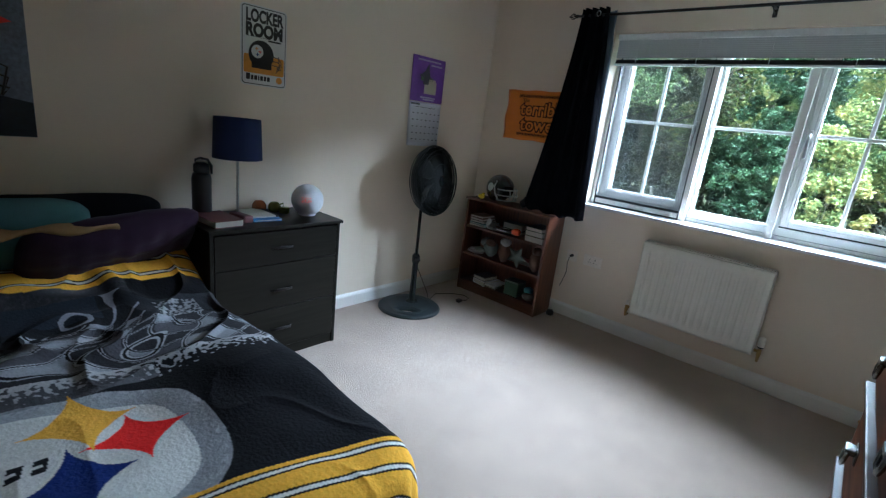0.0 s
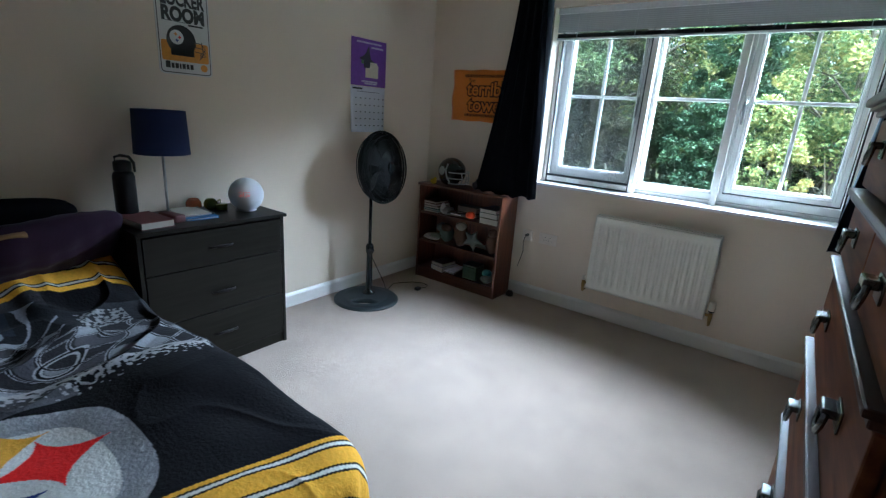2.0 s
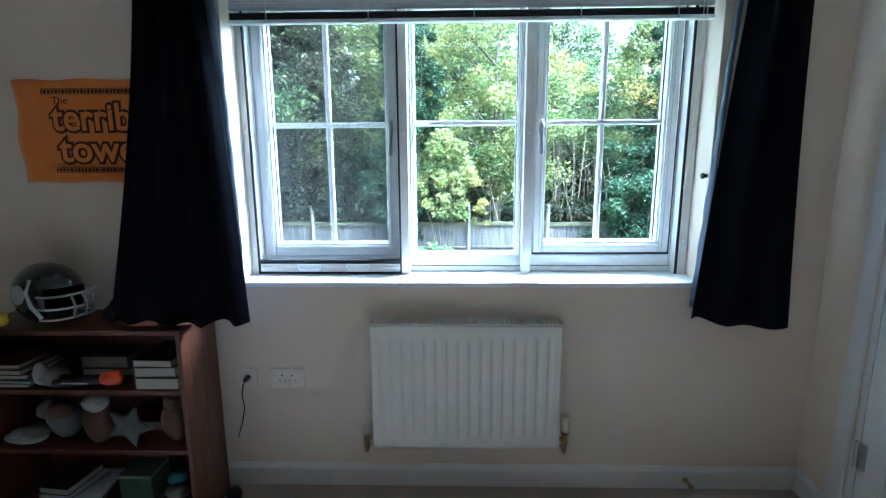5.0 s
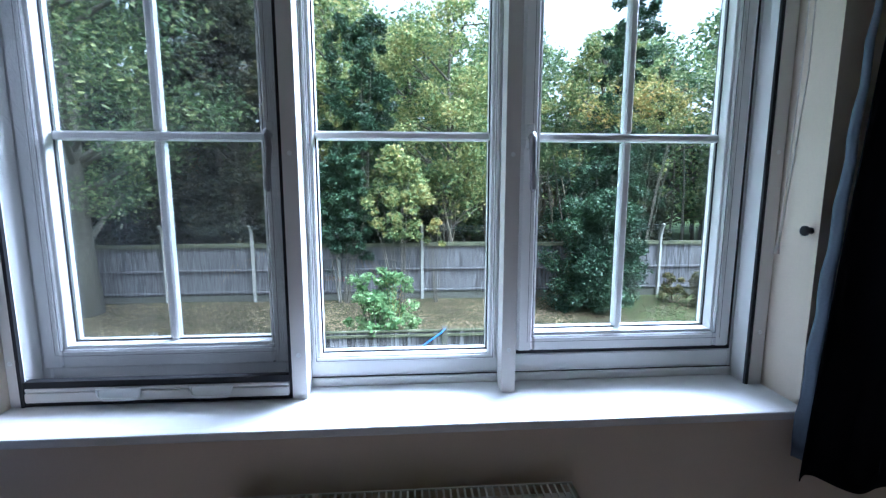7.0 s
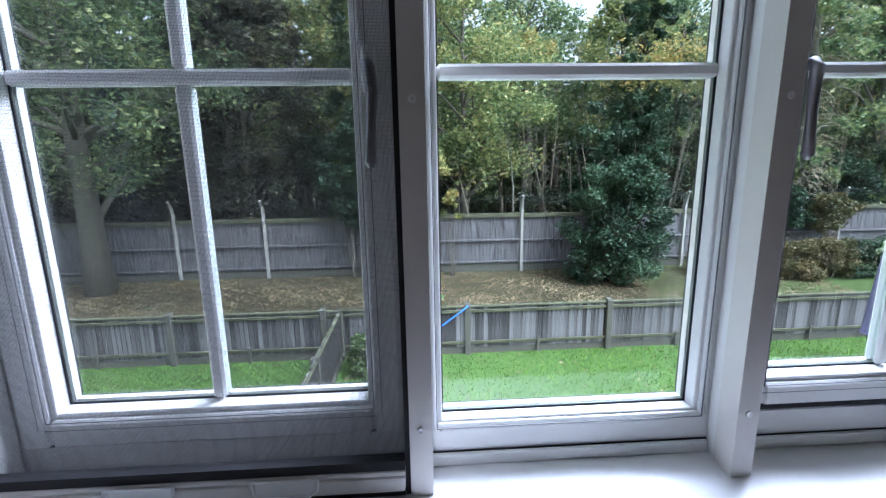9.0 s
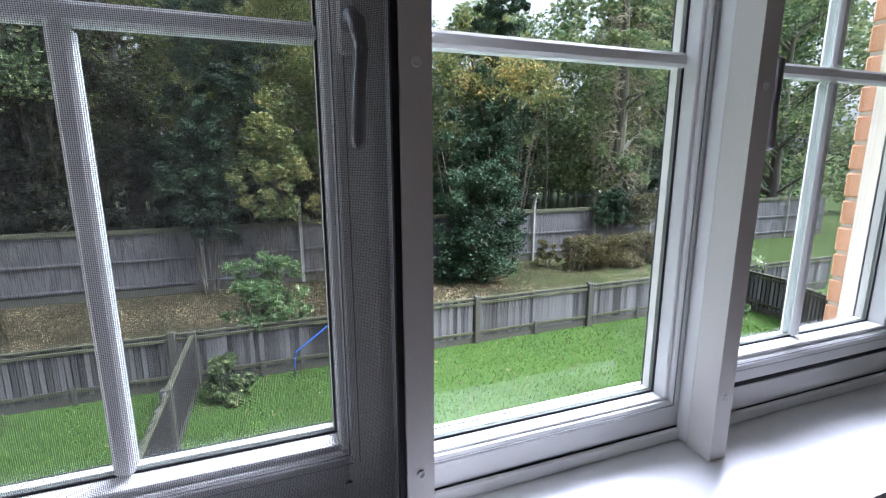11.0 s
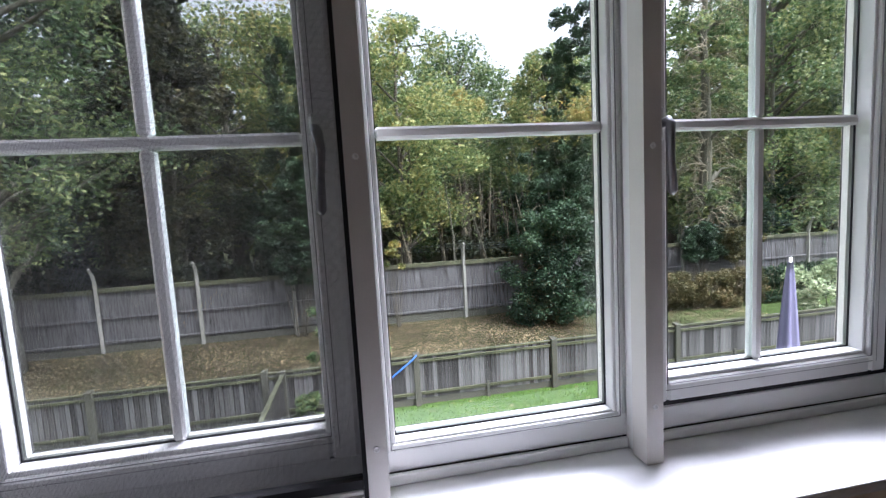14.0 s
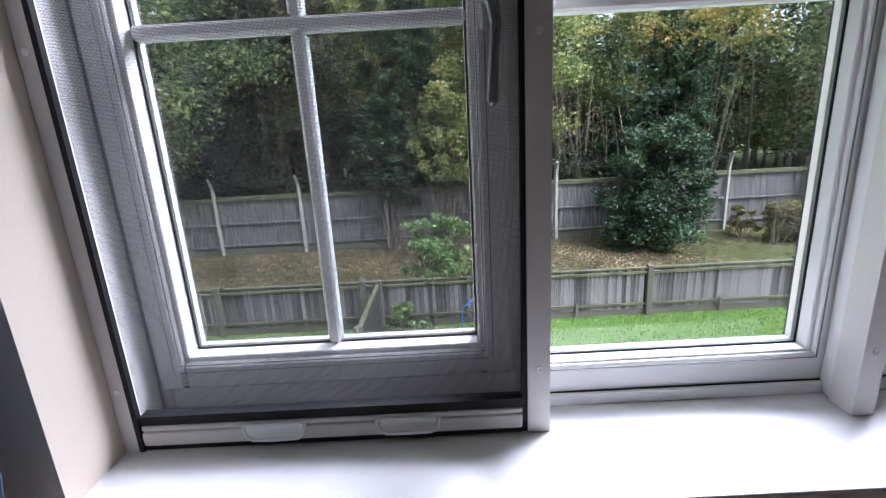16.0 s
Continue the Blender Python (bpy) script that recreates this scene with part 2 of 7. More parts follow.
def lathe(bm, prof, n=24, center=(0, 0, 0), axis="z"):
    """A turned shape from (radius, height) pairs."""
    rings = []
    for r, h in prof:
        ring = []
        for i in range(n):
            a = 2 * math.pi * i / n
            c, s = max(r, 1e-4) * math.cos(a), max(r, 1e-4) * math.sin(a)
            p = {"z": (c, s, h), "x": (h, c, s), "y": (s, h, c)}[axis]
            ring.append(bm.verts.new([p[k] + center[k] for k in range(3)]))
        rings.append(ring)
    for a, b in zip(rings, rings[1:]):
        for i in range(n):
            bm.faces.new((a[i], a[(i + 1) % n], b[(i + 1) % n], b[i]))
    for ring, flip in ((rings[0], True), (rings[-1], False)):
        bm.faces.new(ring[::-1] if flip else ring)


def tube(bm, pts, radii, n=8, cap=True, mi=0):
    """A round bar along points."""
    pts = [Vector(p) for p in pts]
    if not isinstance(radii, (list, tuple)):
        radii = [radii] * len(pts)
    rings = []
    up = Vector((0.13, 0.31, 0.94))
    for i, p in enumerate(pts):
        d = (pts[min(i + 1, len(pts) - 1)] - pts[max(i - 1, 0)])
        if d.length < 1e-9:
            d = Vector((0, 0, 1))
        d.normalize()
        u = d.cross(up)
        if u.length < 0.05:
            u = d.cross(Vector((1, 0, 0)))
        u.normalize()
        v = d.cross(u)
        rings.append([bm.verts.new(p + (u * math.cos(2 * math.pi * k / n) + v * math.sin(2 * math.pi * k / n)) * radii[i]) for k in range(n)])
    for a, b in zip(rings, rings[1:]):
        for k in range(n):
            f = bm.faces.new((a[k], a[(k + 1) % n], b[(k + 1) % n], b[k]))
            f.material_index = mi
    if cap:
        bm.faces.new(rings[0][::-1]).material_index = mi
        bm.faces.new(rings[-1]).material_index = mi


def sheet_mesh(name, grid, material, parent=None, thick=0.0, smooth=True, label="", kind=""):
    """A surface from a grid (rows x columns) of points, given thickness."""
    rows, cols = len(grid), len(grid[0])
    verts = [tuple(p) for row in grid for p in row]
    faces = [(r * cols + c, r * cols + c + 1, (r + 1) * cols + c + 1, (r + 1) * cols + c) for r in range(rows - 1) for c in range(cols - 1)]
    me = bpy.data.meshes.new(name)
    me.from_pydata(verts, [], faces)
    me.materials.append(material)
    if smooth:
        me.shade_smooth()
    ob = new(name, me)
    ob.parent = parent
    if thick:
        md = ob.modifiers.new("thickness", "SOLIDIFY")
        md.thickness, md.offset = thick, 0
    return tagged(ob, label, kind=kind)


def letters(name, text, size, material, parent, at, rot, depth=0.0015, label="", width=None):
    cu = bpy.data.curves.new(name, "FONT")
    cu.body, cu.size, cu.extrude = text, size, depth
    cu.align_x, cu.align_y = "CENTER", "CENTER"
    ob = new(name, cu)
    cu.materials.append(material)
    ob.parent = parent
    ob.location = at
    ob.rotation_euler = [radians(a) for a in rot]
    if width:
        ob.scale = (width, 1, 1)
    return tagged(ob, label)


# ---- the room ----
RX, RY, RH = 3.42, -4.35, 2.42
WX0, WX1, WZ0, WZ1 = 1.065, 2.935, 0.905, 2.135
boxed("floor", (-0.1, RX + 0.15, RY - 0.1, 0.3, -0.12, 0.0), M_CARPET, kind="structure")
boxed("ceiling", (-0.1, RX + 0.15, RY - 0.1, 0.3, RH, RH + 0.12), M_CEIL, kind="structure")
boxed("wall_west", (-0.12, 0, RY, 0.0, 0, RH), M_WALL, kind="structure")
boxed("wall_south", (-0.12, RX + 0.12, RY - 0.12, RY, 0, RH), M_WALL, kind="structure")
bm = bmesh.new()
box(bm, -0.12, WX0, 0, 0.345, 0, RH)
box(bm, WX1, RX + 0.12, 0, 0.345, 0, RH)
box(bm, WX0, WX1, 0, 0.345, 0, WZ0)
box(bm, WX0, WX1, 0, 0.345, WZ1, RH)
part("wall_north", bm, M_WALL, kind="structure")
DY0, DY1, DH = -1.05, -0.25, 2.02
bm = bmesh.new()
box(bm, RX, RX + 0.12, DY1, 0.0, 0, RH)
box(bm, RX, RX + 0.12, RY, DY0, 0, RH)
box(bm, RX, RX + 0.12, DY0, DY1, DH, RH)
part("wall_east", bm, M_WALL, kind="structure")
boxed("wall_east_recess", (RX + 0.12, RX + 0.16, DY0 - 0.1, DY1 + 0.1, 0, DH + 0.1), M_WALL, kind="structure")


def skirting(name, x0, y0, x1, y1, nx, ny):
    """Moulded skirting board from one point to another, thickness towards (nx, ny)."""
    prof = [(0.0, 0.0), (0.015, 0.0), (0.015, 0.078), (0.011, 0.088), (0.007, 0.094), (0.004, 0.1), (0.0, 0.1)]
    bm = bmesh.new()
    a = [bm.verts.new((x0 + nx * d, y0 + ny * d, z)) for d, z in prof]
    b = [bm.verts.new((x1 + nx * d, y1 + ny * d, z)) for d, z in prof]
    for i in range(len(prof)):
        j = (i + 1) % len(prof)
        bm.faces.new((a[i], a[j], b[j], b[i]))
    bm.faces.new(a[::-1])
    bm.faces.new(b)
    bmesh.ops.recalc_face_normals(bm, faces=bm.faces)
    return part(name, bm, M_TRIM, kind="structure")


skirting("baseboard", 0.0, 0.0, RX, 0.0, 0, -1)
skirting("baseboard", 0.0, -0.016, 0.0, RY + 0.016, 1, 0)
skirting("baseboard", RX, -0.016, RX, DY1 + 0.075, -1, 0)
skirting("baseboard", RX, DY0 - 0.075, RX, RY + 0.016, -1, 0)
skirting("baseboard", 0.0, RY, RX, RY, 0, 1)

# ---- window ----
GY = 0.21
GZ1 = 2.03
win = thing("window_1", (0, 0, 0), kind="structure", label="white three-part window with glazing bars and an insect screen over one part", category="window")


def frame_ring(bm, x0, x1, z0, z1, w, y0, y1, bevel=0.004, wb=None):
    wb = wb or w
    box(bm, x0, x0 + w, y0, y1, z0, z1, bevel)
    box(bm, x1 - w, x1, y0, y1, z0, z1, bevel)
    box(bm, x0 + w, x1 - w, y0 + 0.0005, y1 - 0.0005, z0, z0 + wb, bevel)
    box(bm, x0 + w, x1 - w, y0 + 0.0005, y1 - 0.0005, z1 - w, z1, bevel)


bm = bmesh.new()
frame_ring(bm, WX0 + 0.001, WX1 - 0.001, WZ0 + 0.022, WZ1 - 0.001, 0.045, 0.193, 0.27, wb=0.072)
box(bm, 1.700, 1.755, 0.194, 0.269, WZ0 + 0.08, WZ1 - 0.04, 0.004)
box(bm, 2.232, 2.287, 0.194, 0.269, WZ0 + 0.08, WZ1 - 0.04, 0.004)
part("window_frame", bm, M_UPVC, win)


def glazed(x0, x1, z0, z1, rim, yf, yb, vbar, name, GY=0.236, bar=1.571):
    """A sash: rim, glazing bead, pane and bars; the numbers are those of the glass opening."""
    bm = bmesh.new()
    frame_ring(bm, x0 - rim, x1 + rim, z0 - rim, z1 + rim, rim, yf, yb, 0.006)
    s = part(name, bm, M_UPVC, win)
    bm = bmesh.new()
    frame_ring(bm, x0 - 0.001, x1 + 0.001, z0 - 0.001, z1 + 0.001, 0.009, yf + 0.012, GY - 0.004, 0.002)
    part("glazing_bead", bm, M_UPVC, s)
    bm = bmesh.new()
    frame_ring(bm, x0 - 0.0022, x1 + 0.0022, z0 - 0.0022, z1 + 0.0022, 0.0012, yf - 0.0003, yf + 0.002, 0)
    part("bead_joint", bm, M_JOINT, s)
    if rim > 0.03:
        bm = bmesh.new()
        frame_ring(bm, x0 - 0.0152, x1 + 0.0152, z0 - 0.0152, z1 + 0.0152, 0.0010, yf - 0.0003, yf + 0.002, 0)
        part("moulded_line", bm, M_JOINT, s)
    bm = bmesh.new()
    frame_ring(bm, x0 + 0.007, x1 - 0.007, z0 + 0.007, z1 - 0.007, 0.004, GY - 0.006, GY - 0.0035, 0)
    part("gasket", bm, M_SEALSHADE, s)
    bm = bmesh.new()
    box(bm, x0 + 0.002, x1 - 0.002, GY - 0.002, GY + 0.002, z0 + 0.002, z1 - 0.002)
    p = part("pane", bm, M_GLASS, s)
    p.visible_shadow = False
    bm = bmesh.new()
    frame_ring(bm, x0 + 0.006, x1 - 0.006, z0 + 0.006, z1 - 0.006, 0.005, GY + 0.0185, GY + 0.022, 0)
    part("gasket", bm, M_SEALSHADE, s)
    bm = bmesh.new()
    frame_ring(bm, x0 + 0.001, x1 - 0.001, z0 + 0.001, z1 - 0.001, 0.010, GY + 0.004, GY + 0.018, 0)
    part("glass_spacer", bm, M_TRACK, s)
    for y0, y1 in ((GY - 0.015, GY - 0.0025), (GY + 0.0025, GY + 0.015)):
        bm = bmesh.new()
        box(bm, x0 + 0.009, x1 - 0.009, y0, y1, bar - 0.011, bar + 0.011, 0.005)
        if vbar:
            box(bm, vbar - 0.011, vbar + 0.011, y0 + 0.0006, y1 - 0.0006, z0 + 0.009, bar - 0.0115, 0.005)
            box(bm, vbar - 0.011, vbar + 0.011, y0 + 0.0006, y1 - 0.0006, bar + 0.0115, z1 - 0.009, 0.005)
        part("glazing_bar", bm, M_UPVC, s)
    return s


sash_l = glazed(1.143, 1.657, 1.041, GZ1, 0.048, 0.186, 0.256, 1.3985, "left_sash", bar=1.566)
glazed(1.764, 2.223, 0.995, GZ1, 0.010, 0.190, 0.252, None, "fixed_light", 0.234)
sash_r = glazed(2.331, 2.839, 1.049, GZ1, 0.042, 0.186, 0.256, 2.579, "right_sash")


def handle(x, z, parent, flip=1):
    bm = bmesh.new()
    box(bm, x - 0.011, x + 0.011, 0.177, 0.1855, z - 0.03, z + 0.035, 0.004)
    part("handle_plate", bm, M_UPVC, parent)
    bm = bmesh.new()
    tube(bm, [(x, 0.183, z), (x, 0.152, z + 0.004), (x + 0.003 * flip, 0.142, z - 0.004), (x + 0.006 * flip, 0.140, z - 0.03), (x + 0.003 * flip, 0.141, z - 0.07), (x, 0.142, z - 0.125), (x, 0.143, z - 0.132)],
         [0.008, 0.009, 0.0095, 0.0085, 0.007, 0.009, 0.004], 10)
    part("window_handle", bm, M_HANDLE, parent, "satin grey lever handle", smooth=True)


handle(1.676, 1.565, sash_l)
handle(2.309, 1.565, sash_r, -1)

bm = bmesh.new()
box(bm, 1.098, 1.70, 0.189, 0.1925, WZ0 + 0.0915, WZ0 + 0.0945)
box(bm, 2.288, 2.885, 0.189, 0.1925, WZ0 + 0.0965, WZ0 + 0.1065)
box(bm, 2.8825, 2.8865, 0.189, 0.1925, WZ0 + 0.0965, WZ1 - 0.06)
box(bm, WX0 + 0.002, WX1 - 0.002, 0.1895, 0.1925, 0.9492, 0.9508)
part("sash_seal", bm, M_SEALSHADE, win)
for x0, x1 in ((WX0 + 0.002, 1.7195), (1.7505, 2.2375), (2.2675, WX1 - 0.002)):
    bm = bmesh.new()
    box(bm, x0, x1, 0.183, 0.1925, WZ0 + 0.0225, 0.949, 0.003, 2)
    part("frame_moulding", bm, M_UPVC, win)
for x0, x1 in ((1.7195, 1.7505), (2.2375, 2.2675)):
    bm = bmesh.new()
    box(bm, x0, x1, 0.1655, 0.1925, WZ0 + 0.0225, 2.10, 0.002)
    part("screen_post", bm, M_UPVC, win)
# sill board with a rounded nose
bm = bmesh.new()
box(bm, WX0 - 0.03, WX1 + 0.03, -0.028, -0.001, WZ0, WZ0 + 0.022, 0.006, 2)
box(bm, WX0 + 0.0005, WX1 - 0.0005, -0.0105, 0.30, WZ0 + 0.003, WZ0 + 0.0215)
part("window_sill", bm, M_SILL, win, "white gloss window board")

# screen channels
SY = 0.118
SZ0 = WZ0 + 0.0225


def channel(x0, x1, screws, deep=0.046):
    bm = bmesh.new()
    box(bm, x0, x1, SY, SY + 0.003, SZ0, 2.10)
    box(bm, x0, x0 + 0.003, SY + 0.003, SY + deep, SZ0, 2.10)
    box(bm, x1 - 0.003, x1, SY + 0.003, SY + deep, SZ0, 2.10)
    c = part("screen_channel", bm, M_TRACK, win, "pale metal screen channel")
    for z in screws:
        bm = bmesh.new()
        lathe(bm, [(0.0055, -0.0005), (0.0055, -0.0018), (0.0042, -0.0024), (0.001, -0.0012)], 12, ((x0 + x1) / 2, SY, z), "y")
        part("screw_cap", bm, M_UPVC, c)
    return c


for x0, x1 in ((1.7175, 1.7525), (2.2345, 2.2695)):
    channel(x0, x1, (1.04, 1.521, 1.97))
channel(1.0665, 1.090, (1.037, 1.53))
channel(2.897, 2.930, (1.07, 1.53))
bm = bmesh.new()
box(bm, 1.0905, 1.0985, SY - 0.002, SY + 0.008, SZ0, 2.1)
box(bm, 1.7095, 1.717, SY + 0.004, SY + 0.012, SZ0, 2.1)
box(bm, 1.1, 1.709, SY + 0.001, SY + 0.022, SZ0 + 0.0455, SZ0 + 0.0615)
box(bm, 1.1005, 1.709, SY + 0.001, SY + 0.022, SZ0 + 0.001, SZ0 + 0.010)
box(bm, 2.888, 2.8965, SY + 0.002, SY + 0.010, SZ0, 2.1)
part("brush_seal", bm, M_SEALSHADE, win)
for x0, x1 in ((1.0905, 1.0935), (2.8935, 2.8965)):
    bm = bmesh.new()
    box(bm, x0, x1, SY + 0.0105, 0.1885, SZ0, 2.1)
    part("side_liner", bm, M_UPVC, win)
bm = bmesh.new()
box(bm, 1.1005, 1.709, SY - 0.004, SY + 0.018, SZ0 + 0.0105, SZ0 + 0.035, 0.005, 2)
box(bm, 1.1005, 1.709, SY - 0.001, SY + 0.016, SZ0 + 0.036, SZ0 + 0.045, 0.002)
pull = part("pull_bar", bm, M_TRACK, win, "aluminium pull bar of the insect screen")
for cx in (1.3155, 1.5275):
    bm = bmesh.new()
    gz = SZ0 + 0.012
    rim = [(-0.050, 0.031), (-0.046, 0.012), (-0.036, 0.004), (0.0, 0.003), (0.036, 0.004), (0.046, 0.012), (0.050, 0.031)]
    tube(bm, [(cx + u, SY - 0.008, gz + w) for u, w in rim], 0.0026, 8)
    tube(bm, [(cx - 0.050, SY - 0.008, gz + 0.031), (cx + 0.050, SY - 0.008, gz + 0.031)], 0.0020, 8)
    box(bm, cx - 0.045, cx + 0.045, SY - 0.007, SY - 0.0045, gz + 0.006, gz + 0.029, 0.001)
    tube(bm, [(cx - 0.038, SY - 0.014, gz + 0.014), (cx - 0.030, SY - 0.018, gz + 0.0115), (cx + 0.030, SY - 0.018, gz + 0.0115), (cx + 0.038, SY - 0.014, gz + 0.015)], 0.0022, 8)
    part("finger_grip", bm, M_UPVC, pull)
bm = bmesh.new()
vs = [bm.verts.new(p) for p in ((1.096, SY + 0.014, SZ0 + 0.06), (1.718, SY + 0.014, SZ0 + 0.06), (1.718, SY + 0.014, 2.09), (1.096, SY + 0.014, 2.09))]
bm.faces.new(vs)
part("insect_screen", bm, M_SCREEN, win, "fine grey woven insect mesh")

# ---- blind ----
blind = thing("venetian_blind", (0, 0, 1.9), label="pale grey venetian blind drawn up to the top of the window", category="blind")
BX0, BX1 = WX0 + 0.012, WX1 - 0.012
boxed("headrail", (BX0, BX1, 0.025, 0.07, 0.195, 0.232), M_BLINDDARK, blind, 0.002)
for i in range(10):
    z = 0.19 - i * 0.0115
    bm = bmesh.new()
    box(bm, BX0 + 0.004, BX1 - 0.004, -0.001, 0.001, -0.0085, 0.0085)
    bmesh.ops.subdivide_edges(bm, edges=[e for e in bm.edges if abs(e.verts[0].co.z - e.verts[1].co.z) > 0.01], cuts=2)
    for v in bm.verts:
        v.co.y -= 0.003 * (1 - (v.co.z / 0.0085) ** 2)
    part("slat", bm, M_BLIND, blind, at=(0, 0.046, z), rot=(14, 0, 0.0))
# black bars added above the bottom rail; their colour is the gap's shade
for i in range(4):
    boxed("stacked_slat", (BX0 + 0.006, BX1 - 0.006, 0.038, 0.058, 0.0445 + i * 0.0065, 0.0485 + i * 0.0065), M_SEALSHADE, blind)
boxed("bottom_rail", (BX0 + 0.002, BX1 - 0.002, 0.032, 0.060, 0.028, 0.042), M_BLINDDARK, blind, 0.002)
for x in (1.23, 1.62, 2.02, 2.42, 2.78):
    boxed("ladder_tape", (x - 0.002, x + 0.002, 0.0255, 0.0285, 0.028, 0.20), M_BLIND, blind)
bm = bmesh.new()
tube(bm, [(2.868, 0.02, 0.2), (2.866, 0.018, -0.2), (2.850, 0.014, -0.58)], 0.0016, 6)
tube(bm, [(2.880, 0.02, 0.2), (2.882, 0.018, -0.2), (2.853, 0.014, -0.585)], 0.0016, 6)
tube(bm, [(2.851, 0.014, -0.575), (2.849, 0.014, -0.605)], [0.003, 0.006], 8)
part("pull_cord", bm, M_SOCKET, blind, "thin white pull cord")
knob = thing("cord_cleat", (2.921, 0.02, 1.346), label="small black cord cleat on the window reveal", category="cleat")
bm = bmesh.new()
lathe(bm, [(0.008, 0.013), (0.008, 0.004), (0.012, 0.0), (0.012, -0.006), (0.008, -0.009)], 14, (0, 0, 0), "x")
part("cleat_body", bm, M_BLACKP, knob, smooth=True)

# ---- outdoors: ground ----
M_GROUND = bpy.data.materials.new("grass_and_leaf_litter")
M_GROUND.use_nodes = True
n, ln = M_GROUND.node_tree.nodes, M_GROUND.node_tree.links
bs = n["Principled BSDF"]
bs.inputs["Roughness"].default_value = 0.95
bs.inputs["Specular IOR Level"].default_value = 0.1
geo = n.new("ShaderNodeNewGeometry")
sp = n.new("ShaderNodeSeparateXYZ")
ln.new(geo.outputs["Position"], sp.inputs[0])
no = n.new("ShaderNodeTexNoise")
no.inputs["Scale"].default_value, no.inputs["Detail"].default_value = 1.1, 6
ln.new(geo.outputs["Position"], no.inputs["Vector"])
nf = n.new("ShaderNodeTexNoise")
nf.inputs["Scale"].default_value, nf.inputs["Detail"].default_value = 22, 6
ln.new(geo.outputs["Position"], nf.inputs["Vector"])
g1 = n.new("ShaderNodeValToRGB")
g1.color_ramp.elements[0].color, g1.color_ramp.elements[1].color = (0.024, 0.056, 0.015, 1), (0.085, 0.145, 0.032, 1)
g1.color_ramp.elements[0].position, g1.color_ramp.elements[1].position = 0.3, 0.7
ln.new(nf.outputs[0], g1.inputs[0])
g2 = n.new("ShaderNodeValToRGB")
g2.color_ramp.elements[0].color, g2.color_ramp.elements[1].color = (0.012, 0.009, 0.007, 1), (0.065, 0.050, 0.032, 1)
g2.color_ramp.elements[0].position, g2.color_ramp.elements[1].position = 0.38, 0.66
ln.new(nf.outputs[0], g2.inputs[0])
ma = n.new("ShaderNodeMath")
ma.operation = "MULTIPLY_ADD"
ma.inputs[1].default_value = 3.0
ln.new(no.outputs[0], ma.inputs[0])
ln.new(sp.outputs["Y"], ma.inputs[2])
st = n.new("ShaderNodeMapRange")
st.inputs["From Min"].default_value, st.inputs["From Max"].default_value = 10.0, 10.8
ln.new(ma.outputs[0], st.inputs["Value"])
xs = n.new("ShaderNodeMapRange")
xs.inputs["From Min"].default_value, xs.inputs["From Max"].default_value = 7.0, 12.0
xs.inputs["To Min"].default_value, xs.inputs["To Max"].default_value = 0.78, 0.42
ln.new(sp.outputs["X"], xs.inputs["Value"])
mm = n.new("ShaderNodeMath")
mm.operation = "MULTIPLY"
ln.new(st.outputs[0], mm.inputs[0])
ln.new(xs.outputs[0], mm.inputs[1])
mix = n.new("ShaderNodeMix")
mix.data_type = "RGBA"
ln.new(mm.outputs[0], mix.inputs["Factor"])
ln.new(g1.outputs[0], mix.inputs["A"])
ln.new(g2.outputs[0], mix.inputs["B"])
ln.new(mix.outputs["Result"], bs.inputs["Base Color"])
bp = n.new("ShaderNodeBump")
bp.inputs["Strength"].default_value, bp.inputs["Distance"].default_value = 0.8, 0.04
ln.new(nf.outputs[0], bp.inputs["Height"])
ln.new(bp.outputs[0], bs.inputs["Normal"])


def ground_z(x, y):
    return -2.7 + 0.22 * min(max((y - 9.0) / 5.0, 0), 1) + 0.03 * math.sin(x * 0.9) * math.cos(y * 0.8) * (1 if y > 9.2 else 0)


xs_ = [-1500, -300, -80, -40] + [-24 + 0.6 * i for i in range(98)] + [50, 90, 300, 1500]
ys_ = [-300, -20, 0.45] + [1 + 0.6 * i for i in range(60)] + [45, 80, 300, 2500]
sheet_mesh("ground", [[(x, y, ground_z(x, y)) for x in xs_] for y in ys_], M_GROUND, kind="structure")
# the storey below this room
bm = bmesh.new()
box(bm, -6, 9.0, -6.0, 0.345, -2.75, -0.13)
part("lower_storey_wall", bm, M_BRICK, kind="structure")


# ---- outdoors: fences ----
# near-black colour for the shade in the gaps between fence boards
M_GAPSHADE = mat("board_gap_shade", (0.018, 0.015, 0.013), rough=0.95, vary=0.3)
M_BOARD = wood("weathered_board", (0.012, 0.010, 0.010), (0.23, 0.22, 0.225), rough=0.9, axis=2, coat=0.0, streak=30, scale=3.0, object_vary=0.35)
for el_, at_ in zip(M_BOARD.node_tree.nodes["Color Ramp"].color_ramp.elements, (0.46, 0.92)):
    el_.position = at_
M_RAIL = wood("mossy_rail", (0.022, 0.025, 0.013), (0.11, 0.112, 0.062), rough=0.9, axis=0, coat=0.0, streak=8)
M_POST = mat("weathered_post", (0.072, 0.070, 0.055), rough=0.9, vary=0.3, scale=9, bump=0.6)
M_CONC = mat("concrete_post", (0.22, 0.215, 0.19), rough=0.9, vary=0.2, scale=6, bump=0.5)
M_FARBOARD = wood("grey_board", (0.035, 0.032, 0.031), (0.16, 0.155, 0.16), rough=0.9, axis=2, coat=0.0, streak=14, scale=1.6)
for el_, at_ in zip(M_FARBOARD.node_tree.nodes["Color Ramp"].color_ramp.elements, (0.38, 0.66)):
    el_.position = at_

rng = random.Random(4)


